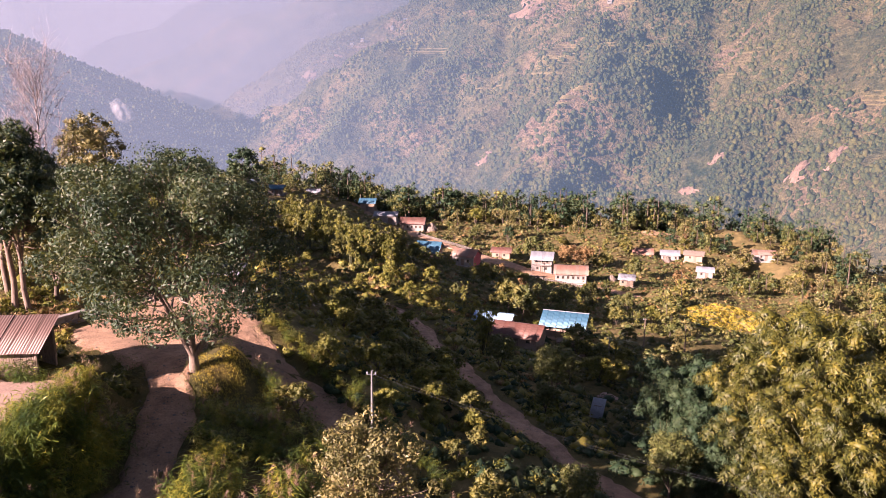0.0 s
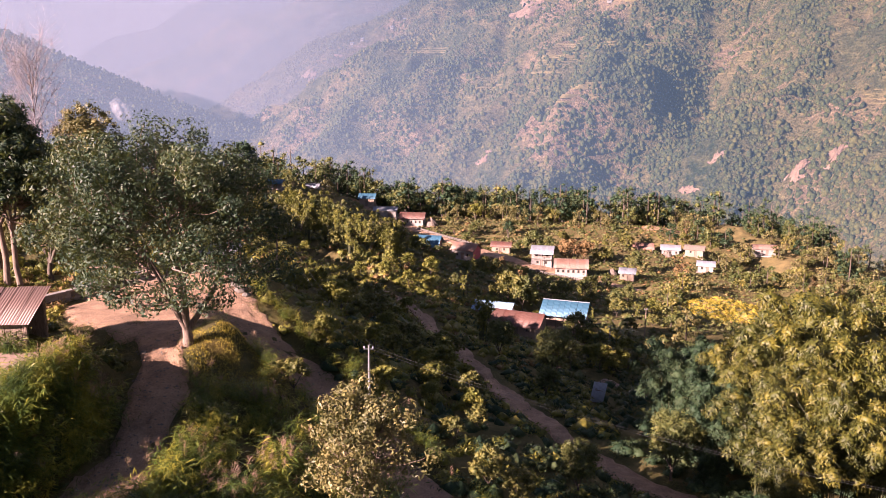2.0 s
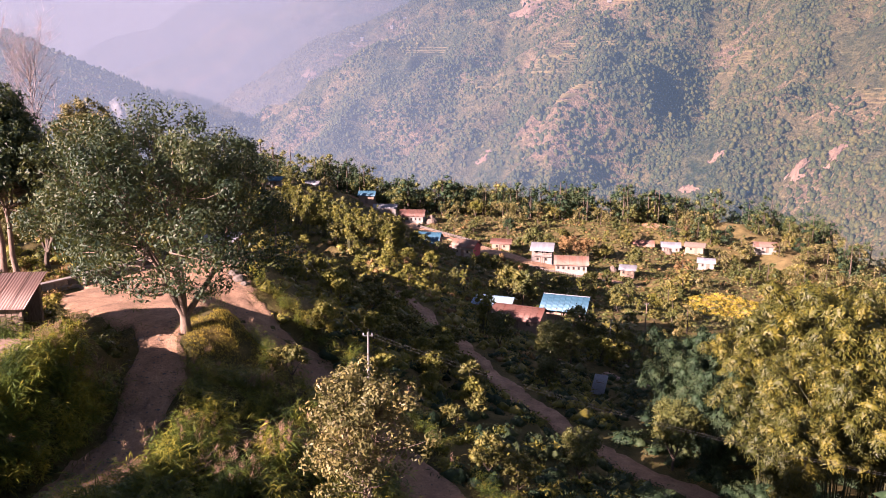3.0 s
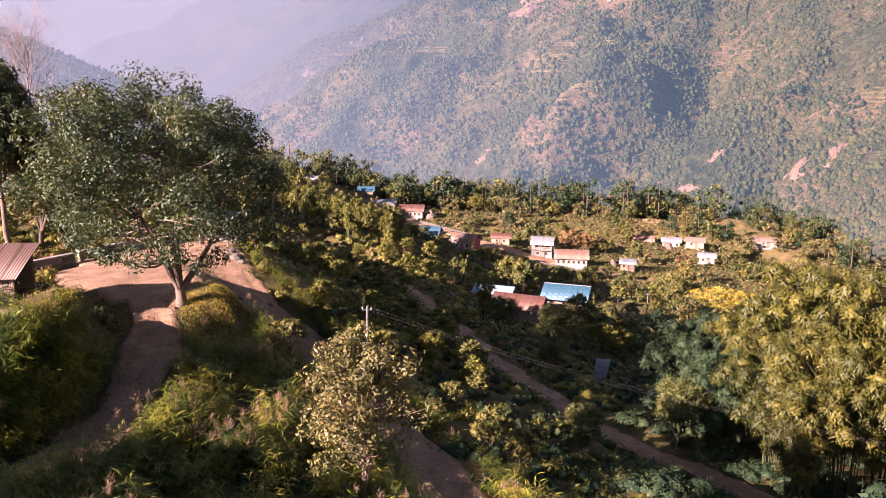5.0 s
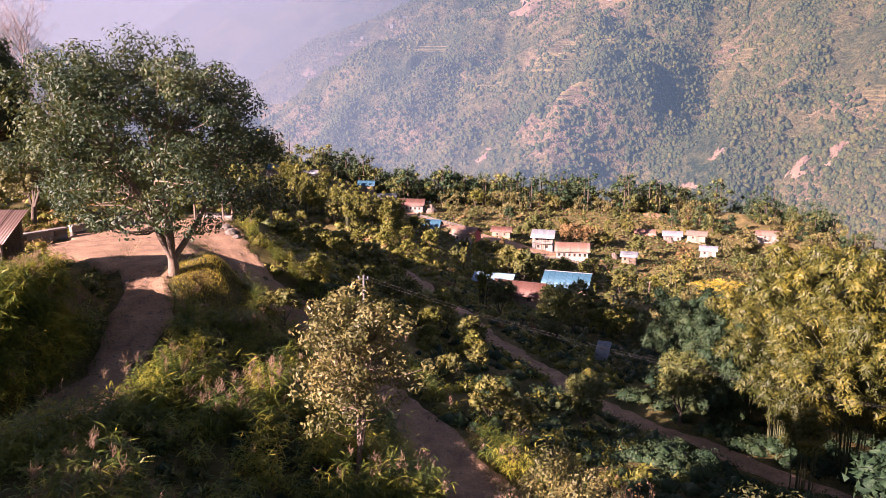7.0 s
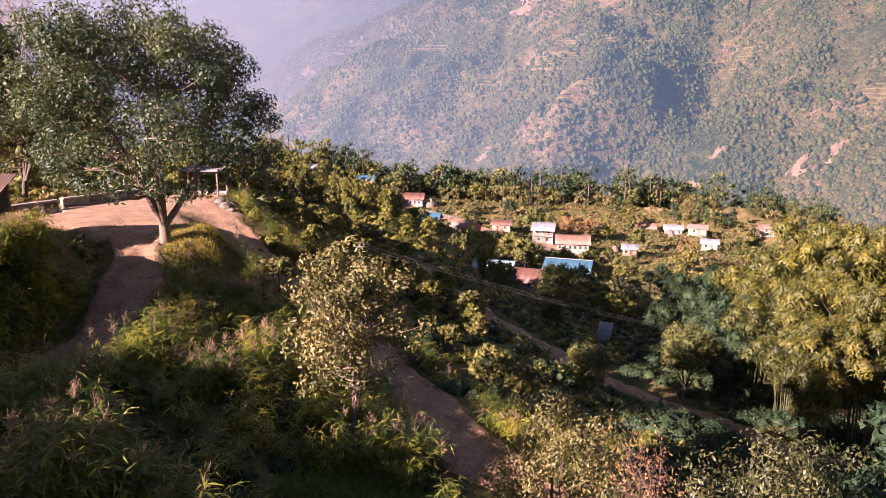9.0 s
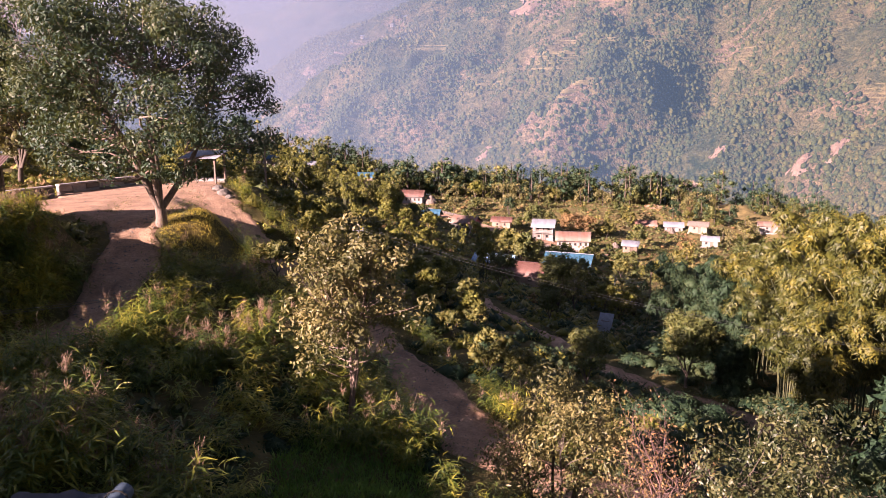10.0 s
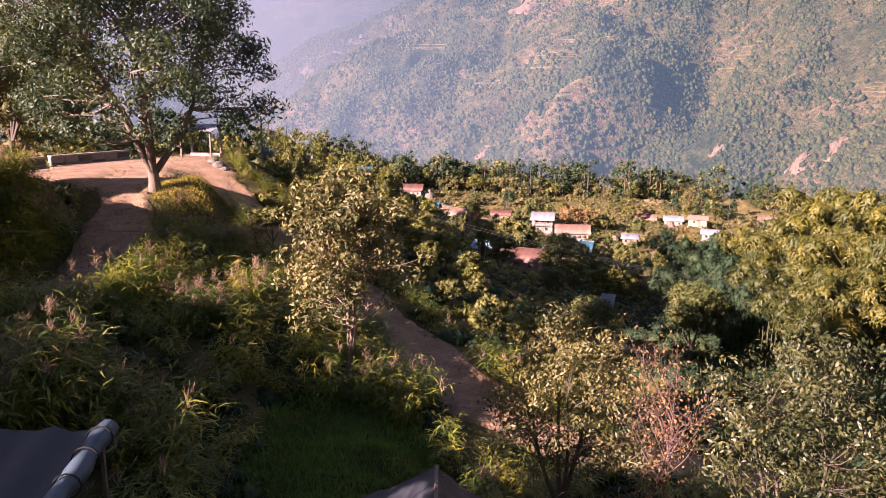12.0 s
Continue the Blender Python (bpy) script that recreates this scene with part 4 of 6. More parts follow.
for x, y, t, s, k in ((15.6, 46.5, 0, 0.7, "near_g"), (-52, 214, 10, 0.5, "mid_a"), (-46, 217, 60, 0.5, "mid_b"), (-56, 218, 90, 0.6, "mid_c"), (-43, 229, 0, 0.5, "mid_a"), (-36, 231, 0, 0.55, "mid_f"), (-58, 236, 90, 0.5, "mid_e"), (-66, 240, 10, 0.55, "mid_e"), (-54, 200, 0, 0.6, "mid_c"), (-30.5, 52.5, 0, 0.95, "near_h"), (-34, 56, 50, 1.1, "near_h"), (-33, 61, 100, 0.7, "near_f"),
                      (-41, 92, 30, 0.68, "mid_c"), (-47, 104, 0, 0.9, "mid_a"), (-65, 137, 0, 1.3, "tall"), (-59, 107, 0, 1.3, "mid_c"), (-55, 99, 40, 1.1, "near_h"), (-48.5, 97, 90, 1.0, "near_h"), (-61, 94, 10, 1.2, "near_h"), (-52, 106, 200, 1.2, "mid_c"), (-66, 101, 130, 1.25, "mid_c"), (-57, 212, 70, 1.6, "mid_c"), (-75, 205, 10, 1.5, "mid_c"), (-66, 196, 50, 1.4, "mid_c"), (4.6, 80, 0, 0.9, "bam_c"), (10.5, 66, 0, 0.8, "near_g"), (9.2, 62, 0, 0.42, "near_g"), (6, 74, 30, 0.6, "near_g"),
                      (2.7, 39, 0, 0.42, "mid_b"), (4.2, 37.6, 80, 0.38, "mid_b"), (8.2, 41, 30, 0.5, "near_g"), (20.1, 98.5, 0, 0.55, "sunny"), (24.2, 93.5, 60, 0.6, "sunny"), (26, 92, 60, 0.5, "sunny"), (22.5, 90, 160, 0.5, "sunny"), (18.2, 81.5, 160, 0.6, "sunny"), (20.4, 82.6, 20, 0.62, "sunny"), (19.4, 79.8, 80, 0.5, "sunny"), (17, 82.6, 200, 0.5, "sunny"), (13.2, 121, 0, 0.75, "sunny"), (15, 122, 90, 0.6, "sunny"), (39, 133, 0, 0.6, "sunny"), (17.5, 93, 90, 0.75, "mid_a"), (11, 119, 0, 0.9, "mid_b"), (13.2, 118, 40, 0.8, "mid_a"),
                      (25.2, 203, 0, 1.05, "mid_a"), (29.2, 202, 70, 0.85, "mid_a"), (34.6, 197, 20, 1.45, "mid_d"), (38.4, 197.5, 120, 1.25, "mid_d"), (19.8, 222, 60, 0.75, "mid_f"), (10.8, 240, 10, 1.0, "sunny"), (44.5, 199, 10, 0.8, "mid_b"), (3.5, 221, 40, 0.6, "mid_f"), (50.5, 190, 40, 0.8, "mid_a")):
    plant(k, x, y, t, s)

# rows of unseen trees, added only to shade the bank and track
for i in range(51):
    wx, wy = -16.8 - 1.9 * (i % 3) + 0.5 * math.sin(i * 2.1), -2.0 + 1.75 * (i // 3) + 0.6 * (i % 3)
    wx -= max(0.0, wy - 20) * 0.25
    plant("mid_c", wx, wy, i * 77, ((0.4 if wy < 20 else -1.6) - on(wx, wy)) / 9.3)
for i in range(20):
    wx, wy = -24.0 - 1.7 * (i % 2) + 0.4 * math.sin(i * 1.7), 3.0 + 1.85 * (i // 2) + 0.8 * (i % 2)
    plant("mid_c", wx, wy, i * 61, (4.2 - on(wx, wy)) / 9.3)

# more unseen trees, right of and below the view, added to shade the ravine
for wx, wy in ((13.0, 18.4), (14.8, 21.6), (16.2, 19.2), (17.8, 24.2), (19.2, 21.8), (21.0, 26.0), (23.0, 24.0), (24.5, 28.0), (-3.5, 9.5), (-0.5, 11.0), (2.5, 9.5), (5.5, 11.5), (8.5, 11.0), (11.5, 13.0)):
    plant("mid_c", wx, wy, wx * 40, ((0.0 if wx > 12 else -0.8) - on(wx, wy)) / 9.3)
# tall narrow trees out of view, stretched to throw shade over the ravine
for wx, wy, high in ((-14.6, 14.4, 9.6), (-15.8, 12.2, 9.0), (-17.4, 12.8, 10.5), (-13.4, 11.6, 4.2), (-14.2, 9.2, 3.6), (-13.6, 6.6, 4.6), (-14.4, 4.2, 5.4), (-12.8, 1.8, 6.2), (-10.8, 0.2, 5.2)):
    plant("mid_c", wx, wy, wy * 50, 0.72, (high - on(wx, wy)) / 9.3 / 0.72)

# woods and groves, set out at random over stretches of the hill
KEEP_OFF = [(hx, hy, max(hl, hd) * 0.62 + 1.2) for hx, hy, ht, hl, hd, hh in HOUSES.values()]


HOMES = len(KEEP_OFF)


def free(x, y, gap, low=False):
    """Off the ways, the houses and the fields."""
    ok = np.ones(len(x), bool)
    for line, half, soft in WAYS:
        ok &= near_line(x, y, line[::2])[0] > half + gap
    for a, b, r in (KEEP_OFF[:HOMES] if low else KEEP_OFF):
        ok &= np.hypot(x - a, y - b) > (r - 1.6 if low else r)
        if low:
            continue
        ok &= ~((np.abs(x - a * y / b) < 4.2) & (y < b) & (y > b - 0.12 * b))
    return ok


def grove(seed, x0, x1, y0, y1, count, kinds, lo, hi, gap=1.4, clear=2.0):
    rng = np.random.default_rng(seed)
    x, y = rng.uniform(x0, x1, count * 3), rng.uniform(y0, y1, count * 3)
    ok = free(x, y, gap) & (waves(x, y, 26, seed + 3, 2) > -0.75)
    done = []
    for a, b in zip(x[ok], y[ok]):
        if len(done) >= count:
            break
        if all((a - c) ** 2 + (b - d) ** 2 > clear ** 2 for c, d in done):
            done.append((a, b))
            plant(kinds[rng.integers(len(kinds))], a, b, rng.uniform(0, 360), rng.uniform(lo, hi), rng.uniform(0.85, 1.15))


KEEP_OFF += [(63.5, 150, 14), (71, 160, 7), (-9, 91.5, 5), (-15, 89, 4), (4, 95.5, 5), (-3, 92.5, 4.5), (10, 100, 5), (1, 96, 6), (7, 100, 4), (50, 119, 9), (54, 129, 11), (61, 134, 11), (57, 141, 13), (46, 108, 7), (42, 100, 5), (17.5, 70, 4), (16.5, 66, 3), (-22, 222, 6), (-12, 224, 9), (-3, 206, 7), (7, 200, 7), (20, 193, 6), (30, 179, 7), (-20, 232, 6), (57, 141, 9.5), (70, 240, 9), (-20, 52, 7.4), (-22.5, 36, 4.6), (18, 75, 4), (15.3, 68.5, 3)]
grove(1, -46, 2, 62, 106, 72, ("sunny", "sunny", "mid_b", "mid_b", "sunny"), 0.28, 0.52)
grove(16, -52, -8, 112, 150, 52, ("bam_c", "bam_d", "sunny", "bam_d", "bam_c", "mid_b", "bam_d"), 0.6, 0.95)
grove(17, -40, 6, 150, 190, 26, ("bam_d", "mid_b", "sunny", "mid_a"), 0.45, 0.8, clear=3)
grove(2, -14, 44, 108, 182, 62, ("mid_a", "mid_b", "sunny", "mid_b", "mid_f", "bam_d", "mid_a"), 0.3, 0.6, clear=3)
grove(13, -9.5, 2.5, 42, 68, 26, ("sunny", "sunny", "mid_b"), 0.28, 0.46, gap=1.2, clear=1.8)
for x, y, t, g in ((-22, 120, 0, 1.1), (-19.5, 122, 40, 1.0), (-24.5, 124, 80, 1.15), (-17, 119, 10, 1.0), (-14.5, 124, 130, 0.95), (-12, 117, 70, 0.9), (-20, 128, 200, 1.15), (-9, 121, 160, 0.9)):
    plant("bam_d", x, y, t, g)
grove(8, -24, 30, 198, 246, 12, ("mid_a", "mid_b", "mid_d", "mid_c"), 0.3, 0.6, clear=3)
grove(14, -37, -29.5, 49, 58, 7, ("near_h", "near_h", "mid_c", "near_f"), 0.85, 1.15, clear=3.4)
grove(9, 14, 34, 70, 96, 20, ("mid_a", "mid_b", "mid_f"), 0.35, 0.6, clear=3)
grove(10, 38, 70, 66, 110, 24, ("mid_f", "mid_b", "bam_c", "mid_a"), 0.6, 0.95, clear=3.2)


def far_wood(name, seed, zones, mat, label, clumps=14, per=26, leaf=0.44):
    """Trees too many to count, joined: each a stem and a crown of several leafy clumps."""
    rng = np.random.default_rng(seed)
    stems, cens, rads = [], [], []
    for x0, x1, y0, y1, count, lo, hi in zones:
        x, y = rng.uniform(x0, x1, count), rng.uniform(y0, y1, count)
        ok = free(x, y, 2.0)
        x, y = x[ok], y[ok]
        z = land(x, y)
        for a, b, c in zip(x, y, z):
            h = rng.uniform(lo, hi)
            w = h * rng.uniform(0.3, 0.48)
            stems.append(tube([(a, b, c - 0.3), (a + 0.1, b, c + h * 0.4), (a, b + 0.1, c + h * 0.8)], [0.022 * h, 0.016 * h, 0.005 * h], 4))
            d = unit(rng.normal(size=(clumps, 3)))
            q = np.array([a, b, c + h * 0.45]) + d * np.array([w, w, h * 0.5]) * rng.uniform(0.45, 0.85, (clumps, 1))
            cens.append(q)
            rads.append(np.full(clumps, w * 0.3) * rng.uniform(0.7, 1.3, clumps))
    lv = crown_leaves(rng, np.concatenate(cens), np.concatenate(rads), per, leaf, leaf * 0.85, core=0.45)
    tagged(new(name, mesh_of(name, *lv, mat)), label, "woodland", kind="stuff")
    return stems


bare_stems = far_wood("dark_woodland", 201, [(-40, 75, 250, 278, 120, 11, 16), (-72, -34, 185, 246, 30, 3, 5), (-62, 90, 270, 295, 60, 7, 10), (60, 125, 200, 300, 60, 6, 9), (38, 135, 246, 290, 110, 12, 17), (110, 230, 180, 380, 80, 9, 14), (-95, -52, 190, 260, 40, 6, 9), (-90, -52, 120, 215, 60, 7, 10)], L_DARK, "dark green woodland along the ridge")
bare_stems += far_wood("green_woodland", 202, [(-62, 95, 248, 278, 150, 10, 16), (-72, -34, 185, 246, 40, 3, 5), (-62, -10, 126, 215, 60, 3, 5.5), (-16, 62, 140, 240, 34, 2.5, 5), (60, 130, 150, 300, 100, 5, 8), (36, 115, 75, 150, 55, 5, 8)], L_GREEN, "green woodland of mixed trees on the hill")
bare_stems += far_wood("olive_woodland", 203, [(0, 90, 235, 290, 60, 5, 9), (60, 130, 120, 240, 90, 5, 8), (110, 240, 180, 400, 80, 6, 12), (36, 110, 66, 140, 60, 5, 8)], L_GREY, "olive woodland sloping to the valley")
bare_stems += far_wood("yellow_woodland", 204, [(40, 120, 66, 230, 60, 4, 7), (-10, 80, 246, 280, 30, 6, 10), (-16, 70, 120, 240, 26, 2.2, 4.2), (-60, -12, 126, 210, 50, 2.5, 4.5)], L_YELLOW, "sunlit yellowish woodland")
bare_stems += far_wood("brown_woodland", 205, [(-40, 80, 120, 245, 14, 2.4, 4.6), (60, 125, 80, 240, 20, 4, 7)], L_DRY, "brownish half-dry trees scattered on the hill")
tagged(new("woodland_stems", mesh_of("woodland_stems", *join_arrays(bare_stems), M_BARK_DARK, True)), "dark stems of the woodland trees", "tree stems", kind="stuff")


# ---------------------------------------------------------------- low growth
def strew(seed, x0, x1, y0, y1, count, gap=0.25):
    rng = np.random.default_rng(seed)
    x, y = rng.uniform(x0, x1, count), rng.uniform(y0, y1, count)
    ok = free(x, y, np.where(y > 150, 1.5, gap), True) & ~((np.hypot((x + 20.3) / 6.4, (y - 52) / 7.4) < 1)) & ~((np.abs(x + 23) < 4) & (np.abs(y - 35.4) < 3)) & (np.hypot((x + 13.4) / 4.0, (y - 42.4) / 4.4) > 1) & (np.hypot((x + 2.4) / 2.9, (y - 24.5) / 6.2) > 1)
    x, y = x[ok], y[ok]
    return np.stack([x, y, land(x, y)], 1), rng


def undergrowth(name, seed, zones, mat, leaf, width, label, small=1.0):
    chunks = []
    for k, (x0, x1, y0, y1, count, lo, hi, per) in enumerate(zones):
        at, rng = strew(seed + k, x0, x1, y0, y1, count)
        chunks.append(shrubs(rng, at, rng.uniform(lo, hi, len(at)), per, leaf * (small if y0 < 60 else 1), width * (small if y0 < 60 else 1)))
    return tagged(new(name, mesh_of(name, *join_arrays(chunks), mat)), label, "shrubs", kind="stuff")


# leaf colour kept dark to paint shade that the sun leaves out here
undergrowth("dark_undergrowth", 61, [(-8, 22, 36, 72, 620, 0.4, 1.1, 50), (-14, 20, 12, 36, 260, 0.3, 0.7, 70), (13, 36, 28, 62, 260, 0.5, 1.1, 130), (5, 26, 22, 46, 420, 0.5, 1.2, 120), (-8.5, 1.5, 13, 31, 420, 0.3, 0.65, 60), (0, 30, 72, 110, 260, 0.5, 1.1, 40)], L_DARK, 0.3, 0.14, "dark green undergrowth, its leaf darkened for shade", 0.55)
undergrowth("green_undergrowth", 71, [(-45, 10, 58, 130, 600, 0.4, 1.0, 36), (-20, 60, 105, 200, 2100, 0.35, 1.0, 20), (-60, -10, 120, 246, 1100, 0.4, 1.1, 18), (-12, 95, 130, 248, 1900, 0.35, 1.0, 16), (-30, 80, 150, 248, 4200, 0.2, 0.55, 9), (10, 70, 60, 110, 500, 0.5, 1.4, 30), (-26, -9, 24, 44, 200, 0.3, 0.7, 70)], L_GREEN, 0.38, 0.18, "green scrub covering the hillside")
undergrowth("dry_undergrowth", 81, [(-40, 10, 62, 130, 420, 0.4, 1.1, 36), (-10, 90, 130, 245, 900, 0.4, 1.0, 16), (-34, -24, 40, 62, 120, 0.4, 0.9, 60)], L_DRY, 0.34, 0.15, "brown dry scrub between the houses")
undergrowth("olive_undergrowth", 95, [(-30, 90, 140, 246, 3000, 0.2, 0.6, 9), (-10, 90, 105, 245, 1100, 0.4, 1.2, 18), (-60, -10, 120, 246, 700, 0.5, 1.3, 18)], L_GREY, 0.3, 0.14, "olive scrub between the village trees")
# lime leaf painted bright where the slope catches little sun
undergrowth("yellow_undergrowth", 91, [(-45, 8, 60, 130, 1300, 0.4, 1.3, 26), (-13, 14, 50, 112, 520, 0.6, 1.4, 26), (-34, -24, 40, 66, 160, 0.4, 1.0, 60), (-10, 12, 34, 66, 260, 0.4, 0.9, 60)], L_LIME, 0.3, 0.14, "yellow-green scrub, its leaf lightened for sunlight")


def along(line, lo, hi, side_lo, side_hi, count, rng):
    """Places strewn beside a line."""
    i = rng.uniform(lo, hi, count) * (len(line) - 1)
    k = np.arange(len(line))
    p = np.stack([np.interp(i, k, line[:, j]) for j in (0, 1)], 1)
    d = unit(np.gradient(line[:, :2], axis=0))
    n = np.stack([np.interp(i, k, d[:, 1]), -np.interp(i, k, d[:, 0])], 1)
    q = p + n * rng.uniform(side_lo, side_hi, (count, 1))
    return q


def broom_grass():
    rng = np.random.default_rng(7)
    spots = [along(TRACK, 0.42, 0.8, -4.2, -2.2, 100, rng), along(TRACK, 0.36, 0.9, 1.6, 5.0, 190, rng), along(LANE, 0.3, 0.75, 1.7, 6.0, 130, rng), along(LANE, 0.42, 0.85, -3.4, -1.5, 75, rng), along(LANE, 0.55, 0.97, 1.9, 6.5, 110, rng), along(LANE, 0.12, 0.5, -3.4, -1.8, 50, rng)]
    spots.append(np.stack([rng.uniform(-15, -4, 150), rng.uniform(17, 34, 150)], 1))
    spots.append(np.stack([rng.uniform(-21, -14, 130), rng.uniform(26, 37, 130)], 1))
    spots.append(np.stack([rng.uniform(-24, -18, 60), rng.uniform(26, 32, 60)], 1))
    spots.append(np.stack([rng.uniform(-27, -20.5, 26), rng.uniform(37.6, 38.4, 26)], 1))
    spots.append(np.stack([rng.uniform(-19.6, -17.2, 60), rng.uniform(27, 36.5, 60)], 1))
    spots.append(np.stack([rng.uniform(-14.2, -9.5, 60), rng.uniform(37.2, 41.0, 60)], 1))
    heads = np.array([(-8.3, 22.8), (-11.6, 23.6), (-11.2, 22.6), (-9.6, 31.6), (-8.2, 34.4)])
    tall = np.repeat(heads, 9, 0) + rng.normal(size=(45, 2)) * 0.55
    spots.append(tall)
    xy = np.concatenate(spots)
    d = np.minimum.reduce([near_line(xy[:, 0], xy[:, 1], l[::2])[0] for l in (TRACK, LANE)])
    xy = xy[(d > 1.95) & ~((np.abs(xy[:, 0] + 23) < 3.6) & (np.abs(xy[:, 1] - 35.4) < 2.4)) & (np.hypot(xy[:, 0] + 14.2, xy[:, 1] - 43.4) > 2.7) & (np.hypot(xy[:, 0] + 9.3, xy[:, 1] - 18.2) > 2.2) & (np.hypot((xy[:, 0] + 2.6) / 3.7, (xy[:, 1] - 22.8) / 6.0) > 1)]
    feet = np.c_[xy, land(xy[:, 0], xy[:, 1]) - 0.1, rng.uniform(0.7, 1.25, len(xy)) * np.where((xy[:, 0] < -16) & (xy[:, 1] > 37), np.where(xy[:, 0] < -22.6, 0.85, 0.5), np.where((xy[:, 0] > -14.5) & (xy[:, 1] > 36.5), 0.68, 1.0))]
    near_head = np.min(np.hypot(xy[:, None, 0] - heads[:, 0], xy[:, None, 1] - heads[:, 1]), 1)
    feet[:, 3] *= np.where(near_head < 1.3, 1.3, 1.0)
    v, tips = cane_grass(rng, feet, 17, 15, 0.4, 0.042, 1.9)
    tagged(new("broom_grass", mesh_of("broom_grass", *v, L_REED)), "tall arching broom grass on the road banks", "grass", kind="stuff")
    # feathery seed heads on some of the stems
    t = tips[rng.permutation(len(tips))]
    close = np.min(np.hypot(t[:, None, 0] - heads[:, 0], t[:, None, 1] - heads[:, 1]), 1) < 1.5
    t = np.concatenate([t[close][:190], t[waves(t[:, 0], t[:, 1], 7, 77, 2) > 0.25][:470]])
    base = np.repeat(t, 26, 0)
    way = rng.normal(size=base.shape) * np.array([0.5, 0.5, 0.3]) + np.array([0.25, 0, 0.9])
    q = leaf_quads(rng, base + rng.normal(size=base.shape) * np.array([0.05, 0.05, 0.12]), way, rng.uniform(0.16, 0.34, len(base)), 0.02, None, 0.2)
    tagged(new("grass_plumes", mesh_of("grass_plumes", *q, M_PLUME)), "pinkish feathery seed plumes of the broom grass", "grass", kind="stuff")


broom_grass()


# ---------------------------------------------------------------- forest across the valley
CLEARINGS = ((188, 1262, 18), (168, 1030, 18), (443, 1158, 22), (310, 1395, 26), (-165, 1790, 40), (494, 868, 12), (423, 799, 12), (391, 818, 12))


def far_forest(seed, y0, y1, left, right, count, size, name, label, keep=-0.25):
    """Crowns of the forest across the valley, denser in its gullies. left, right: its bounds, in metres per metre of distance."""
    rng = np.random.default_rng(seed)
    y = rng.uniform(y0, y1, count)
    x = y * rng.uniform(left, right, count)
    z = far_land(x, y)
    dist = np.hypot(x, y)
    m = (z > -230) & (z < 0.2 * dist) & (z > -0.26 * dist) & (0.75 * waves(x, y, 250, 35, 3) + 0.6 * waves(x, y, 80, 33, 3) + 0.35 * rng.normal(size=count) + 1.1 * np.exp(-((spur_line(x, y) - 100) / 90) ** 2) > keep)
    p = np.stack([x, y, z], 1)[m]
    r = size * (0.35 + 1.2 * rng.uniform(0, 1, len(p)) ** 1.7)
    for a, b, w in CLEARINGS:
        m = np.hypot(p[:, 0] - a, p[:, 1] - b) > w
        p, r = p[m], r[m]
    # uneven domes: two rings and a top
    n, sides = len(p), 3
    a = rng.uniform(0, 2 * np.pi, (n, 1)) + np.arange(sides) * 2 * np.pi / sides
    tall = rng.uniform(0.9, 2.0, (n, 1))
    low = np.stack([np.cos(a) * 0.8, np.sin(a) * 0.8, -0.5 + 0.4 * rng.uniform(size=a.shape)], -1) * rng.uniform(0.7, 1.2, (n, sides, 1))
    mid = np.stack([np.cos(a + 0.6), np.sin(a + 0.6), tall * rng.uniform(0.3, 0.75, a.shape)], -1) * rng.uniform(0.6, 1.2, (n, sides, 1))
    top = np.concatenate([rng.normal(size=(n, 1, 2)) * 0.25, tall[:, None]], -1)
    v = np.concatenate([low, mid, top], 1) * r[:, None, None] + p[:, None]
    k = np.arange(sides)
    k1 = (k + 1) % sides
    tri = np.concatenate([np.stack([k, k1, k + sides], 1), np.stack([k1, k1 + sides, k + sides], 1), np.stack([k + sides, k1 + sides, np.full(sides, 2 * sides)], 1)])
    f = tri[None] + (np.arange(n) * (2 * sides + 1))[:, None, None]
    tagged(new(name, mesh_of(name, v.reshape(-1, 3), f.reshape(-1, 3), L_FAR)), label, "forest", kind="stuff")


far_forest(101, 800, 2150, -0.36, 0.68, 80000, 3.0, "mountain_forest", "forest covering the mountain across the valley", -0.25)
far_forest(104, 470, 800, -0.36, 0.68, 30000, 2.8, "valley_forest", "forest on the nearer slopes across the valley", -0.35)
far_forest(103, 600, 2150, -0.36, 0.68, 12000, 1.3, "mountain_scrub", "scattered scrub on the open mountain slopes", -2.5)
far_forest(102, 1150, 1600, -0.8, -0.28, 5500, 3.0, "spur_forest", "dark forest on the far spur", -1.5)

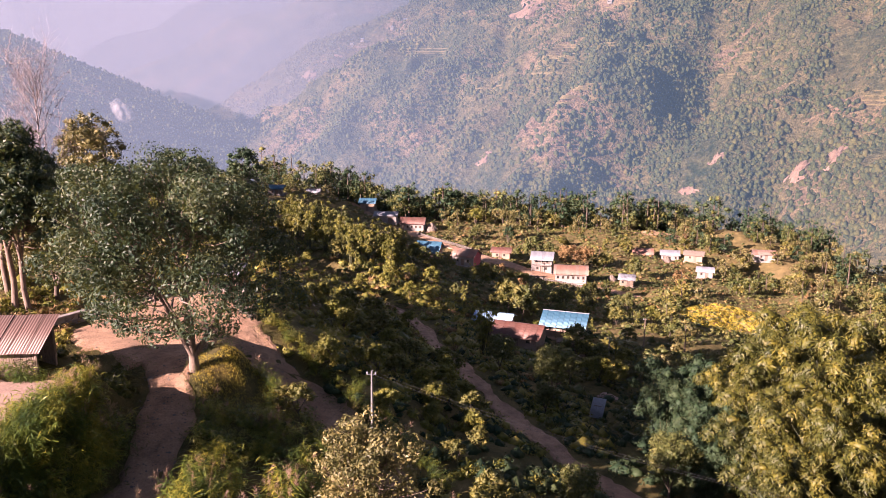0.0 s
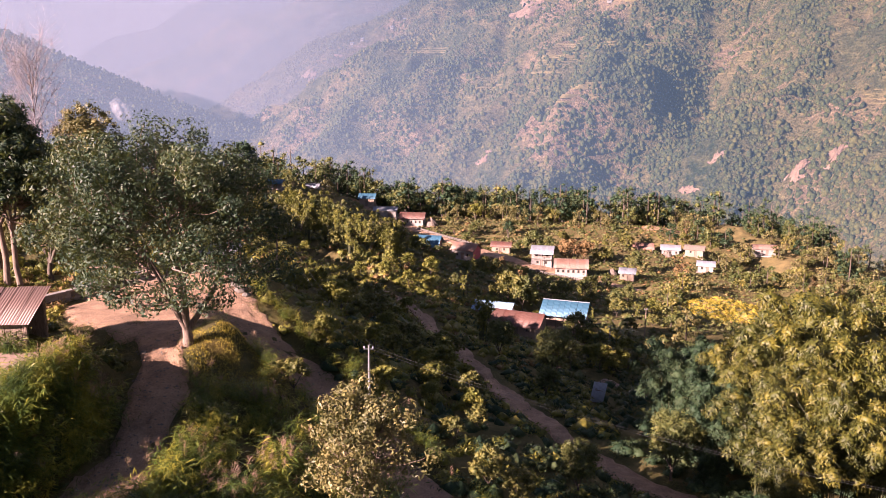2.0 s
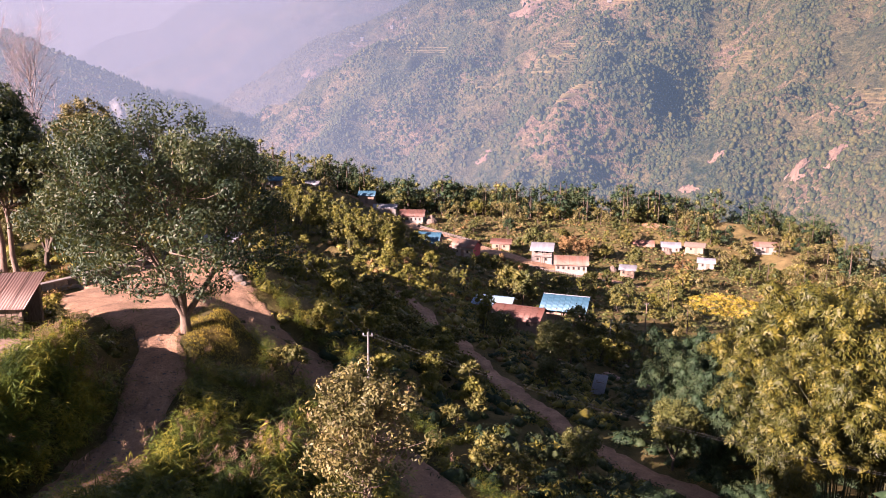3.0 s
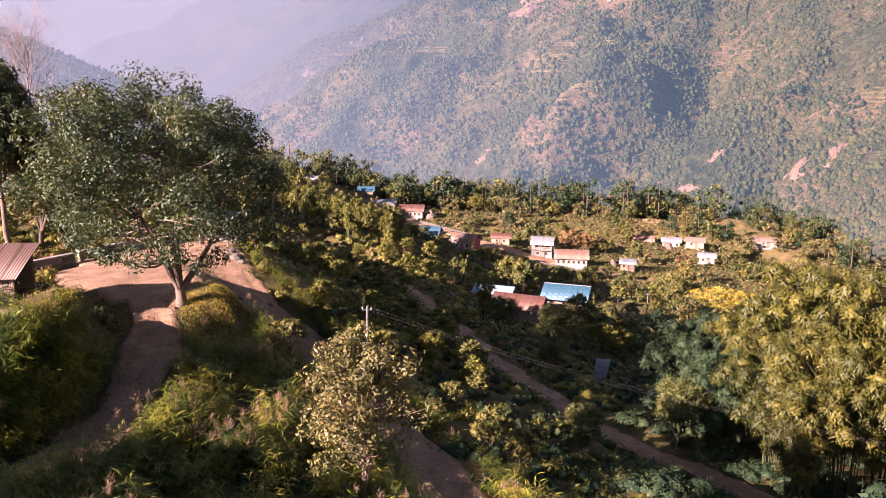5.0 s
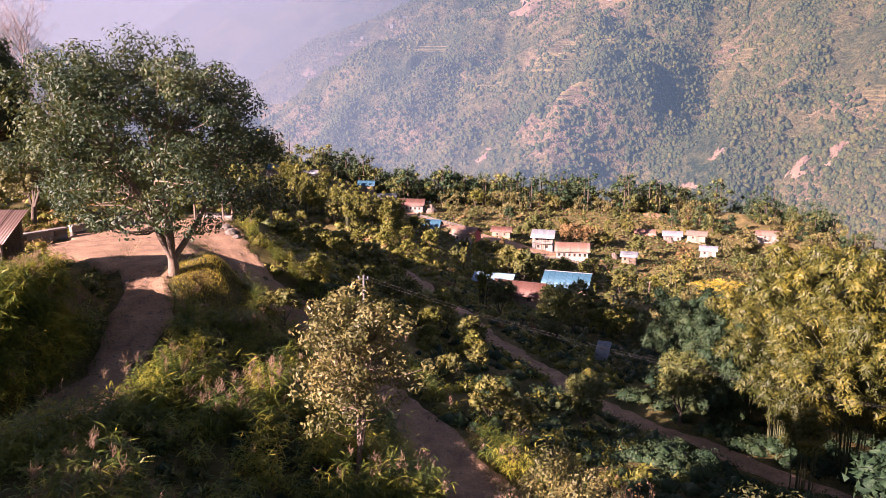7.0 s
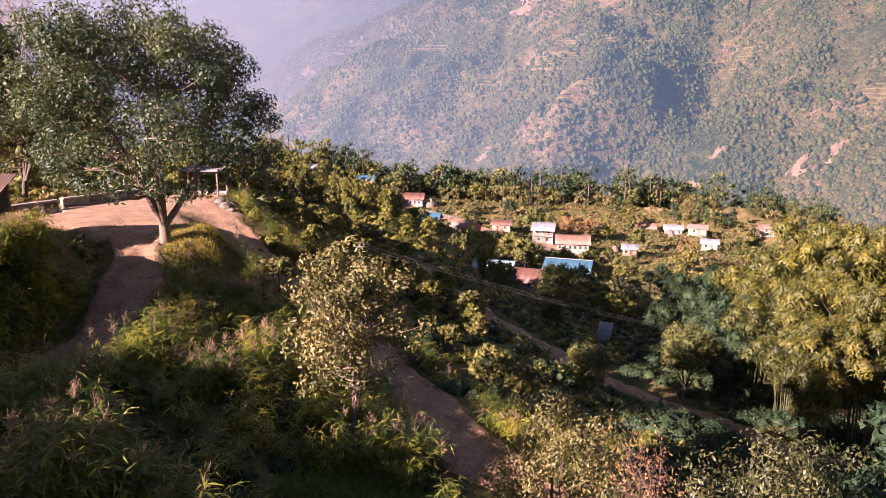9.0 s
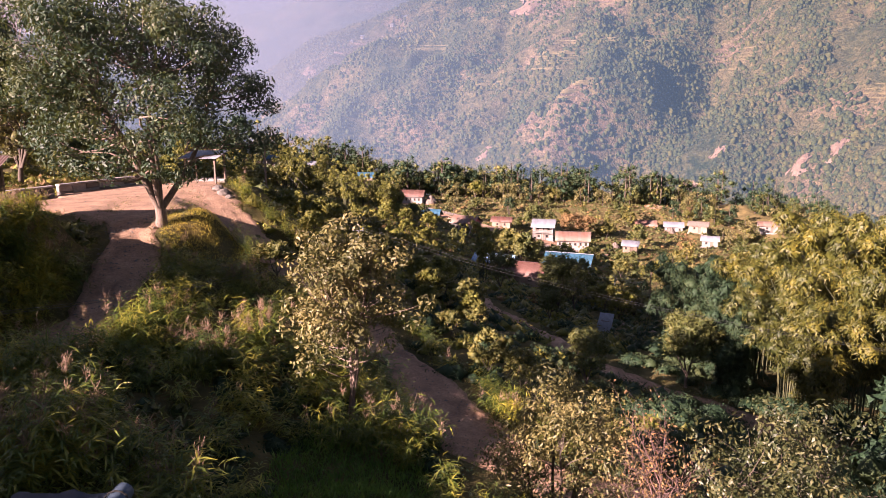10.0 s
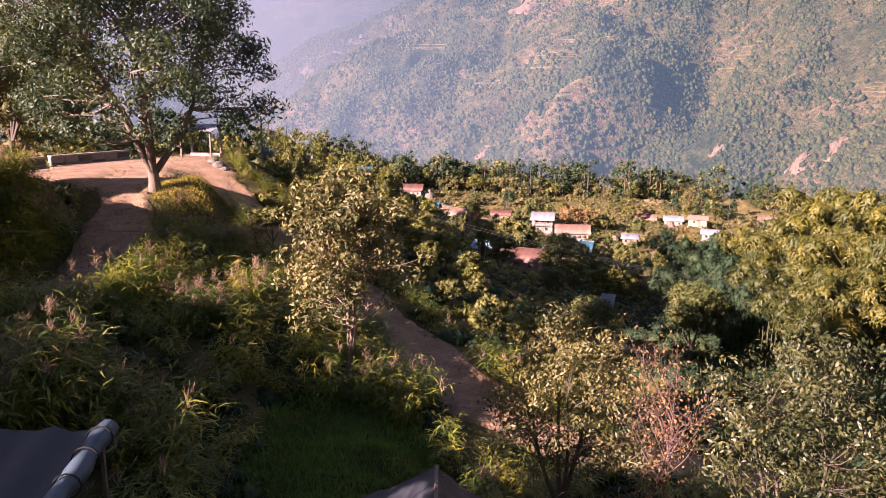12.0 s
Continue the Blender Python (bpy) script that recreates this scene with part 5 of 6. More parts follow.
# ---------------------------------------------------------------- village houses
def wall_bm(length, height, thick, holes, gable=0.0):
    """A wall from x = -length/2, standing on z = 0, with openings (x0, x1, z0, z1) that go through it, and a gable of a given height."""
    bm = bmesh.new()
    xs = sorted({-length / 2, length / 2, *(h[0] for h in holes), *(h[1] for h in holes), *((0.0,) if gable else ())})
    zs = sorted({-0.6, height, *(h[2] for h in holes), *(h[3] for h in holes)})
    grid = {}

    def at(i, k, y):
        if (i, k, y) not in grid:
            grid[i, k, y] = bm.verts.new((xs[i], y, zs[k]))
        return grid[i, k, y]

    def solid(i, k):
        if not (0 <= i < len(xs) - 1 and 0 <= k < len(zs) - 1):
            return False
        x, z = (xs[i] + xs[i + 1]) / 2, (zs[k] + zs[k + 1]) / 2
        return not any(h[0] < x < h[1] and h[2] < z < h[3] for h in holes)

    for i in range(len(xs) - 1):
        for k in range(len(zs) - 1):
            if not solid(i, k):
                continue
            bm.faces.new((at(i, k, 0), at(i + 1, k, 0), at(i + 1, k + 1, 0), at(i, k + 1, 0)))
            bm.faces.new((at(i, k, thick), at(i, k + 1, thick), at(i + 1, k + 1, thick), at(i + 1, k, thick)))
            for di, dk, (a, b) in ((-1, 0, ((i, k + 1), (i, k))), (1, 0, ((i + 1, k), (i + 1, k + 1))), (0, -1, ((i, k), (i + 1, k))), (0, 1, ((i + 1, k + 1), (i, k + 1)))):
                if not solid(i + di, k + dk) and not (gable and dk == 1 and k == len(zs) - 2):
                    bm.faces.new((at(*a, 0), at(*a, thick), at(*b, thick), at(*b, 0)))
    if gable:
        n, k = len(xs) - 1, len(zs) - 1
        tip = [bm.verts.new((0, y, height + gable)) for y in (0, thick)]
        for i in range(n):
            bm.faces.new((at(i, k, 0), at(i + 1, k, 0), tip[0]))
            bm.faces.new((at(i + 1, k, thick), at(i, k, thick), tip[1]))
        bm.faces.new((at(0, k, 0), tip[0], tip[1], at(0, k, thick)))
        bm.faces.new((tip[0], at(n, k, 0), at(n, k, thick), tip[1]))
    return bm


SHEETS = {}


def sheet_mesh(slope, mat, waves_n=6, width=0.84):
    """One corrugated sheet, lying along +y from the eave, shared by all roofs of that length."""
    key = (round(slope, 2), mat.name)
    if key not in SHEETS:
        n = waves_n * 4
        x = np.linspace(-width / 2 - 0.03, width / 2 + 0.03, n + 1)
        z = 0.016 * np.cos(np.arange(n + 1) * np.pi / 2)
        v = np.concatenate([np.stack([x, np.full(n + 1, y), z + o], 1) for y in (0, slope) for o in (0, -0.012)])
        m = n + 1
        i = np.arange(n)
        f = np.concatenate([np.stack([i, i + 1, i + 1 + 2 * m, i + 2 * m], 1), np.stack([i + m + 1, i + m, i + 3 * m, i + 3 * m + 1], 1), np.stack([i + m, i + m + 1, i + 1, i], 1)])
        SHEETS[key] = mesh_of("roof_sheet", v, f, mat)
    return SHEETS[key]


def lay_roof(parent, length, run, rise, x0, y0, z0, facing, mat, rng):
    """A slope of overlapping sheets. facing: 1 rises towards +y from the eave at y0, -1 the other way."""
    slope = math.hypot(run, rise)
    ang = math.atan2(rise, run)
    n = max(2, round(length / 0.8))
    for i in range(n):
        x = x0 - length / 2 + (i + 0.5) * length / n
        m = Matrix.Translation((x, y0, z0 + (i % 2) * 0.015)) @ Matrix.Rotation(0 if facing > 0 else math.pi, 4, "Z") @ Matrix.Rotation(ang + rng.uniform(-0.008, 0.008), 4, "X")
        m = m @ Matrix.Diagonal((length / n / 0.84 * 1.02, 1, 1, 1))
        child("roof_sheet", sheet_mesh(slope, mat), parent, "", m)


def opening(parent, kind, x, y, z0, z1, width, frame_mat, leaf_mat, shut=True):
    """A framed window or door set into the front wall."""
    bm = bmesh.new()
    t = 0.07
    for a, b, c, d in ((x - width / 2, x - width / 2 + t, z0, z1), (x + width / 2 - t, x + width / 2, z0, z1), (x - width / 2, x + width / 2, z1 - t, z1)) + (((x - width / 2, x + width / 2, z0, z0 + t),) if kind == "window" else ()):
        box(bm, a, b, y - 0.03, y + 0.1, c, d)
    w = part(kind, bm, frame_mat, parent)
    if shut:
        # in windows a near-black panel paints the shaded room, not a wooden shutter
        part("shutter" if kind == "window" else "door_leaf", block(x - width / 2 + t, x + width / 2 - t, y + 0.08, y + 0.12, z0 + 0.02, z1 - t, 0.005), leaf_mat, w)
    return w


def gable_house(name, key, roof_mat, wall_mat, label, windows=(), door=None, rise=1.2, eave=0.5, frame_mat=None, side_mat=None, two=False, porch=False, plinth=True, seed=1, ridge_mat=None):
    x, y, turn, length, depth, high = HOUSES[key]
    rng = np.random.default_rng(seed)
    root = new(name)
    root.matrix_basis = pose(x, y, on(x, y) + 0.12, 0, 0, turn)
    tagged(root, label, "house", "village houses")
    frame_mat = frame_mat or M_WOOD
    holes = [(a - w / 2, a + w / 2, z0, z1) for a, w, z0, z1 in windows] + ([(door[0] - door[1] / 2, door[0] + door[1] / 2, 0.0, door[2])] if door else [])
    t = 0.22
    front = part("wall", wall_bm(length, high, t, holes), wall_mat, root)
    front.matrix_basis = pose(0, -depth / 2, 0)
    back = part("wall", wall_bm(length, high, t, []), wall_mat, root)
    back.matrix_basis = pose(0, depth / 2 - t, 0)
    for s, r in ((1, 90), (-1, 90)):
        side = part("wall", wall_bm(depth - 2 * t - 0.004, high, t, [], rise * 0.96 * (depth - 2 * t) / depth), side_mat or wall_mat, root)
        side.matrix_basis = pose(s * (length / 2) if s > 0 else -length / 2 + t, 0, 0, 0, 0, 90)
    part("floor_slab", block(-length / 2 - 0.3, length / 2 + 0.3, -depth / 2 - (1.2 if porch else 0.45), depth / 2 + 0.2, -0.8, -0.002), M_MUD if wall_mat is not M_LIME else M_CONC, root)
    for a, w, z0, z1 in windows:
        opening(root, "window", a, -depth / 2, z0, z1, w, frame_mat, M_SHADE)
    if door:
        opening(root, "door", door[0], -depth / 2, 0.0, door[2], door[1], frame_mat, M_WOOD)
    if two:
        part("balcony_floor", block(-length / 2, length / 2, -depth / 2 - 0.9, -depth / 2 - 0.003, high * 0.5, high * 0.5 + 0.12), M_CONC, root)
        rail = part("balcony_rail", block(-length / 2, length / 2, -depth / 2 - 0.9, -depth / 2 - 0.84, high * 0.5 + 0.85, high * 0.5 + 0.93, 0.01), M_WOOD, root)
        for i in range(9):
            part("baluster", block(-length / 2 + 0.03 + i * (length - 0.1) / 8, -length / 2 + 0.08 + i * (length - 0.1) / 8, -depth / 2 - 0.89, -depth / 2 - 0.85, high * 0.5 + 0.12, high * 0.5 + 0.85, 0.005), M_WOOD, rail)
        for i in range(3):
            part("post", block(-length / 2 + 0.02 + i * (length - 0.16) / 2, -length / 2 + 0.14 + i * (length - 0.16) / 2, -depth / 2 - 0.9, -depth / 2 - 0.78, 0, high, 0.01), M_LIME, root)
    over = eave + (1.0 if porch or two else 0)
    run, fall = depth / 2 + over, rise * (depth / 2 + over) / (depth / 2)
    roof = part("roof", block(-length / 2 - 0.35, length / 2 + 0.35, -0.05, 0.05, high + rise - 0.08, high + rise - 0.02, 0.01), M_WOOD, root)
    lay_roof(roof, length + 0.9, run, fall, 0, -run, high + rise - fall + 0.05, 1, roof_mat, rng)
    back_run = depth / 2 + eave
    lay_roof(roof, length + 0.9, back_run, rise * back_run / (depth / 2), 0, back_run, high + rise - rise * back_run / (depth / 2) + 0.05, -1, roof_mat, rng)
    cap = bmesh.new()
    box(cap, -length / 2 - 0.5, length / 2 + 0.5, -0.16, 0.0, high + rise + 0.06, high + rise + 0.09, Matrix.Translation((0, 0, 0)))
    box(cap, -length / 2 - 0.5, length / 2 + 0.5, 0.004, 0.16, high + rise + 0.06, high + rise + 0.09)
    part("ridge_cap", cap, ridge_mat or roof_mat, roof)
    if porch:
        for i in range(4):
            px = -length / 2 + 0.1 + i * (length - 0.3) / 3
            part("post", block(px, px + 0.11, -depth / 2 - 1.15, -depth / 2 - 1.04, 0, high + rise - fall + 0.05 + 0.3, 0.01), M_WOOD, root)
    return root


def win_row(n, span, w, z0, z1, off=0.0):
    return [(off - span / 2 + (i + 0.5) * span / n, w, z0, z1) for i in range(n)]


gable_house("house", "red", M_RUST, M_MUD, "mud-walled house with a rusted red tin roof", [(-2.2, 0.7, 0.9, 1.7), (2.0, 0.7, 0.9, 1.7)], (0.2, 0.9, 1.8), 1.1, 0.5, seed=1)
gable_house("house", "blue", M_BLUE, M_MUD, "house with a bright blue tin roof and open porch", [(-1.8, 0.7, 0.9, 1.7), (1.6, 0.7, 0.9, 1.7)], (0, 0.9, 1.85), 0.85, 0.45, porch=True, seed=2, ridge_mat=M_WHITE)
gable_house("house", "lean", mat_roof("pale_blue_sheet", (0.16, 0.3, 0.42), (0.25, 0.42, 0.55), (0.4, 0.55, 0.65), (0.3, 0.35, 0.38)), M_MUD, "low outbuilding with a pale blue tin roof", [], (0, 0.8, 1.7), 0.7, 0.4, seed=3)
gable_house("house", "white", M_ZINC, M_LIME, "two-storey whitewashed house with a grey tin roof", win_row(3, 4.2, 0.7, 2.7, 3.6) + win_row(2, 4.4, 0.7, 0.8, 1.6), (0, 0.8, 1.8), 1.0, 0.4, two=True, seed=4)
gable_house("house", "strip", M_RUSTPALE, M_LIME, "long whitewashed house with a faded striped tin roof", win_row(6, 7.6, 0.6, 1.0, 1.8), None, 1.5, 0.6, seed=5)
gable_house("house", "blueb", M_BLUEDK, M_MUD, "house with a dark blue tin roof and shaded front", [(-1.6, 0.7, 0.9, 1.7)], (0.6, 0.9, 1.8), 1.5, 0.5, porch=True, seed=6)
gable_house("house", "pink", M_RUSTPALE, M_LIME, "house with a pale tin roof and a red painted side", [(-1.5, 0.7, 0.9, 1.7), (1.5, 0.7, 0.9, 1.7)], (0, 0.9, 1.8), 1.4, 0.5, side_mat=M_PINK, seed=7)
gable_house("house", "rowc", M_RUST, M_LIME, "whitewashed house with a brown tin roof and small windows", win_row(5, 6.6, 0.55, 1.0, 1.8), (-2.9, 0.7, 1.8), 1.4, 0.6, seed=8)
gable_house("house", "long", M_ZINC, M_LIME, "low white building with a pale grey tin roof", [(-2, 0.7, 0.9, 1.6)], (1.6, 1.4, 1.9), 0.9, 0.4, seed=9)
gable_house("house", "blued", M_BLUEDK, M_MUD, "small house with a teal blue tin roof", [], (0, 0.9, 1.8), 1.2, 0.5, seed=10)
gable_house("house", "hut", M_RUST, M_MUD, "low mud hut with a rusty roof by the street", win_row(2, 4, 0.6, 0.9, 1.6), (0, 0.8, 1.7), 0.9, 0.4, seed=11)
gable_house("house", "farl", M_RUSTPALE, M_LIME, "white house with a faded pink tin roof at the field", win_row(3, 6, 0.6, 1.0, 1.7), None, 1.2, 0.5, seed=12)
gable_house("house", "farm", M_ZINC, M_LIME, "white house with a bright tin roof at the field", win_row(3, 5, 0.6, 1.0, 1.7), None, 1.0, 0.4, seed=13)
for k, m, w, text in (("nook", M_ZINC, M_MUD, "small hut with a grey tin roof among shrubs"), ("edge", M_ZINC, M_LIME, "little white hut with a grey roof"), ("rim", M_RUSTPALE, M_LIME, "low hut with a pale roof at the slope's edge"), ("barn", M_THATCH, M_MUD, "thatched mud-walled barn beside the fields"),
                      ("topa", M_BLUEDK, M_LIME, "white house with a blue roof among ridge trees"), ("topb", M_ZINC, M_LIME, "pale house with a grey roof among ridge trees")):
    gable_house("house", k, m, w, text, [(-0.9, 0.6, 0.9, 1.6)], (0.5, 0.8, 1.7), 0.9, 0.4, seed=len(k) + 20)

# ---------------------------------------------------------------- the yard and its surroundings
def rock(seed, r, flat=0.7):
    """A weathered boulder."""
    bm = bmesh.new()
    bmesh.ops.create_icosphere(bm, subdivisions=2, radius=r)
    for v in bm.verts:
        v.co *= 1 + 0.22 * noise.noise(v.co * 1.6 / r + Vector((seed, 0, 0)))
        v.co.z *= flat
    return bm


for i, (x, y, r) in enumerate(((-11.9, 36.6, 0.34), (-11.4, 37.2, 0.22), (-15.2, 54.6, 0.5), (-14.6, 53.9, 0.38), (-15.9, 55.6, 0.45), (-17.7, 42.2, 0.2))):
    bm = rock(i, r)
    me = bpy.data.meshes.new("boulder")
    bm.to_mesh(me)
    bm.free()
    me.materials.append(M_STONE)
    b = new("boulder", me)
    b.location = (x, y, on(x, y) + r * 0.3)
    b.rotation_euler = (0, 0, i * 1.3)
    tagged(b, "pale weathered boulder at the side of the way", "boulder", "boulders")


def yard_wall():
    """Low parapet at the back of the yard: plinth, rough blocks and a coping, in two runs."""
    root = new("parapet")
    tagged(root, "low grey stone parapet at the back of the yard", "wall")
    rng = random.Random(4)
    stone = [mesh_from(block(-0.5, 0.5, -0.17, 0.17, 0, 0.5, 0.03), M_CONC), mesh_from(block(-0.5, 0.5, -0.16, 0.16, 0, 0.48, 0.05), M_STONE)]
    cope = mesh_from(block(-0.75, 0.75, -0.25, 0.25, 0, 0.12, 0.02), M_CONC)
    for (x0, y0), (x1, y1) in (((-29.2, 47.6), (-26.2, 52.6)), ((-26.2, 53.2), (-23.1, 58.6))):
        n = 6
        ang = math.atan2(y1 - y0, x1 - x0)
        for i in range(n):
            t = (i + 0.5) / n
            x, y = x0 + (x1 - x0) * t, y0 + (y1 - y0) * t
            seg = math.hypot(x1 - x0, y1 - y0) / n
            for row in (0, 1):
                m = Matrix.Translation((x, y, row * 0.42 - 0.12)) @ Matrix.Rotation(ang + rng.uniform(-0.02, 0.02), 4, "Z") @ Matrix.Diagonal((seg * 0.98, 1.25 - 0.3 * row, 0.86, 1))
                child("stone_block", stone[(i + row) % 3 == 0], root, "", m)
        k = 4
        for i in range(k):
            t = (i + 0.5) / k
            m = Matrix.Translation((x0 + (x1 - x0) * t, y0 + (y1 - y0) * t, 0.7)) @ Matrix.Rotation(ang, 4, "Z") @ Matrix.Diagonal((math.hypot(x1 - x0, y1 - y0) / k / 1.52, 1, 1, 1))
            child("coping_stone", cope, root, "", m)


def mesh_from(bm, mat, name="piece"):
    me = bpy.data.meshes.new(name)
    bm.to_mesh(me)
    bm.free()
    me.materials.append(mat)
    return me


yard_wall()


def lean_to(name, x, y, turn, length, depth, front, back, roof_mat, label, category, wall_mat=None, posts=2, ground=None):
    """A shed under one slope of tin, on posts, with board walls where it has them."""
    root = new(name)
    z = on(x, y) if ground is None else ground
    root.matrix_basis = pose(x, y, z, 0, 0, turn)
    tagged(root, label, category)
    for i in range(posts):
        px = -length / 2 + 0.06 + i * (length - 0.12) / max(posts - 1, 1)
        part("post", block(px - 0.06, px + 0.06, -depth / 2, -depth / 2 + 0.12, -0.3, front, 0.01), M_WOOD, root)
        part("post", block(px - 0.06, px + 0.06, depth / 2 - 0.12, depth / 2, -0.3, back, 0.01), M_WOOD, root)
    roof = part("roof_beam", block(-length / 2 - 0.2, length / 2 + 0.2, -depth / 2 - 0.02, -depth / 2 + 0.08, front, front + 0.09, 0.01), M_WOOD, root)
    run = depth + 0.7
    lay_roof(roof, length + 0.5, run, (back - front) * run / depth, 0, -depth / 2 - 0.35, front + 0.1 - (back - front) * 0.35 / depth, 1, roof_mat, np.random.default_rng(3))
    if wall_mat:
        part("wall", wall_bm(length, back - 0.1, 0.08, []), wall_mat, root).matrix_basis = pose(0, depth / 2 - 0.24, 0)
        for i in range(int(length / 0.3)):
            px = -length / 2 + 0.15 + i * 0.3
            part("board", block(px - 0.14, px + 0.14, -depth / 2 + 0.13, -depth / 2 + 0.17, -0.2, front - 0.02, 0.005), wall_mat, root)
    return root


lean_to("tin_shed", -25.3, 39.8, 6, 5.4, 2.6, 1.45, 2.45, M_SHED, "low shed under a rusty brown tin roof", "shed", M_WOOD, 3, 1.05)
shelter = lean_to("wayside_shelter", -17.6, 58.4, -8, 2.4, 1.8, 2.1, 2.4, M_ZINC, "open wayside shelter with a grey tin roof", "shelter", None, 2, 0.1)
part("bench", block(-1.2, 1.2, 0.6, 1.0, 0.0, 0.45), M_CONC, shelter)


def utility_pole(x, y, top, steel, label, arms=1):
    root = new("utility_pole")
    z = on(x, y)
    root.location = (x, y, z)
    tagged(root, label, "pole", "utility poles")
    shaft = tube([(0, 0, -0.5), (0, 0, (top - z) * 0.5), (0.03, 0, top - z)], [0.11, 0.09, 0.065], 8)
    child("shaft", mesh_of("shaft", *shaft, M_POLE if steel else M_WOOD, True), root)
    for i in range(arms):
        h = top - z - 0.25 - i * 0.6
        part("crossarm", block(-0.3, 0.3, -0.03, 0.03, h - 0.03, h + 0.03, 0.01), M_POLE, root)
        for sx in (-0.26, 0.26):
            part("insulator", block(sx - 0.04, sx + 0.04, -0.04, 0.04, h + 0.05, h + 0.18, 0.015), M_WHITE, root)
    return root


utility_pole(-4.4, 42.9, -0.25, True, "slim steel power pole beside the lane", 1)
utility_pole(22.9, 97.0, -16.4, True, "steel power pole among green bushes")
utility_pole(26, 32, -4.5, False, "wooden power pole under the bamboo slope")
utility_pole(-15.4, 68, 3.0, False, "wooden power pole behind the yard")
utility_pole(31.5, 110.5, -18.0, False, "thin power pole above the terraces")


def cable(a, b, sag, label):
    t = np.linspace(0, 1, 25)[:, None]
    p = np.array(a) + (np.array(b) - np.array(a)) * t
    p[:, 2] -= sag * 4 * (t * (1 - t))[:, 0]
    ob = new("power_cable", mesh_of("power_cable", *tube(p, 0.005, 4), M_WIRE, True))
    tagged(ob, label, "cable", "power cables")


for dx in (-0.26, 0.26):
    cable((-4.4 + dx, 42.9, -0.35), (26 + dx, 32, -4.6), 0.9, "thin power cable sagging across the slope")
    cable((-4.4 + dx, 42.9, -0.35), (-15.4 + dx, 68, 2.9), 0.8, "thin power cable rising to the ridge")
    cable((-4.4 + dx, 42.9, -0.9), (-10.5 + dx, 15, 2.9), 0.7, "thin power cable over the bank")
cable((-15.3, 43, 2.6), (-22.0, 30.5, 3.6), 0.3, "thin dark line over the track")


# ---------------------------------------------------------------- shelters below the bank
def tarp_stall():
    """A low store roofed with a dark tarpaulin, its edge rolled in pale sheeting and roped down."""
    x, y = -9.2, 18.0
    root = new("tarpaulin_store")
    z = on(x, y)
    root.location = (x, y, z)
    tagged(root, "low store roofed with a dark blue tarpaulin", "store")
    n, k = 15, 13
    u, v = np.meshgrid(np.linspace(-1.55, 1.25, n), np.linspace(-1.9, 1.85, k))
    top = -3.0 - z
    h = top + (v - 1.85) * 0.2 - 0.1 * np.sin(u * 2.6) ** 2 + 0.03 * np.sin(u * 9 + v * 4) - 0.1 * np.abs(u) ** 2 * 0.3
    pts = np.stack([u, v, h], -1).reshape(-1, 3)
    i, j = np.meshgrid(np.arange(n - 1), np.arange(k - 1))
    a = (j * n + i).ravel()
    f = np.stack([a, a + 1, a + n + 1, a + n], 1)
    low = pts - np.array([0, 0, 0.03])
    child("tarpaulin", mesh_of("tarpaulin", np.concatenate([pts, low]), np.concatenate([f, f[:, ::-1] + len(pts)]), M_TARP, True), root)
    vv = np.linspace(-1.95, 1.9, 12)
    path = np.stack([1.32 - 0.12 * (1.9 - vv) * 0.2 + 0.03 * np.sin(vv * 4), vv, top + (vv - 1.85) * 0.2 - 0.02], 1)
    roll = child("rolled_edge", mesh_of("rolled_edge", *tube(path, 0.24 + 0.04 * np.sin(vv * 5), 10), M_ROLL, True), root, "pale sheeting rolled along the edge")
    for t in (-1.2, -0.2, 0.7, 1.45):
        a = np.linspace(0, 2 * np.pi, 13)
        p = np.stack([1.3 + 0.29 * np.cos(a), t + 0.06 * np.cos(a * 1.0), top + (t - 1.85) * 0.2 + 0.29 * np.sin(a)], 1)
        child("rope", mesh_of("rope", *tube(p, 0.022, 5), M_SHADE, True), root)
    for px in (-1.4, 1.2):
        for py in (-1.7, 1.7):
            part("post", block(px - 0.05, px + 0.05, py - 0.05, py + 0.05, -0.3, top - 0.22 + (py - 1.85) * 0.2, 0.01), M_WOOD, root)
    return root


tarp_stall()


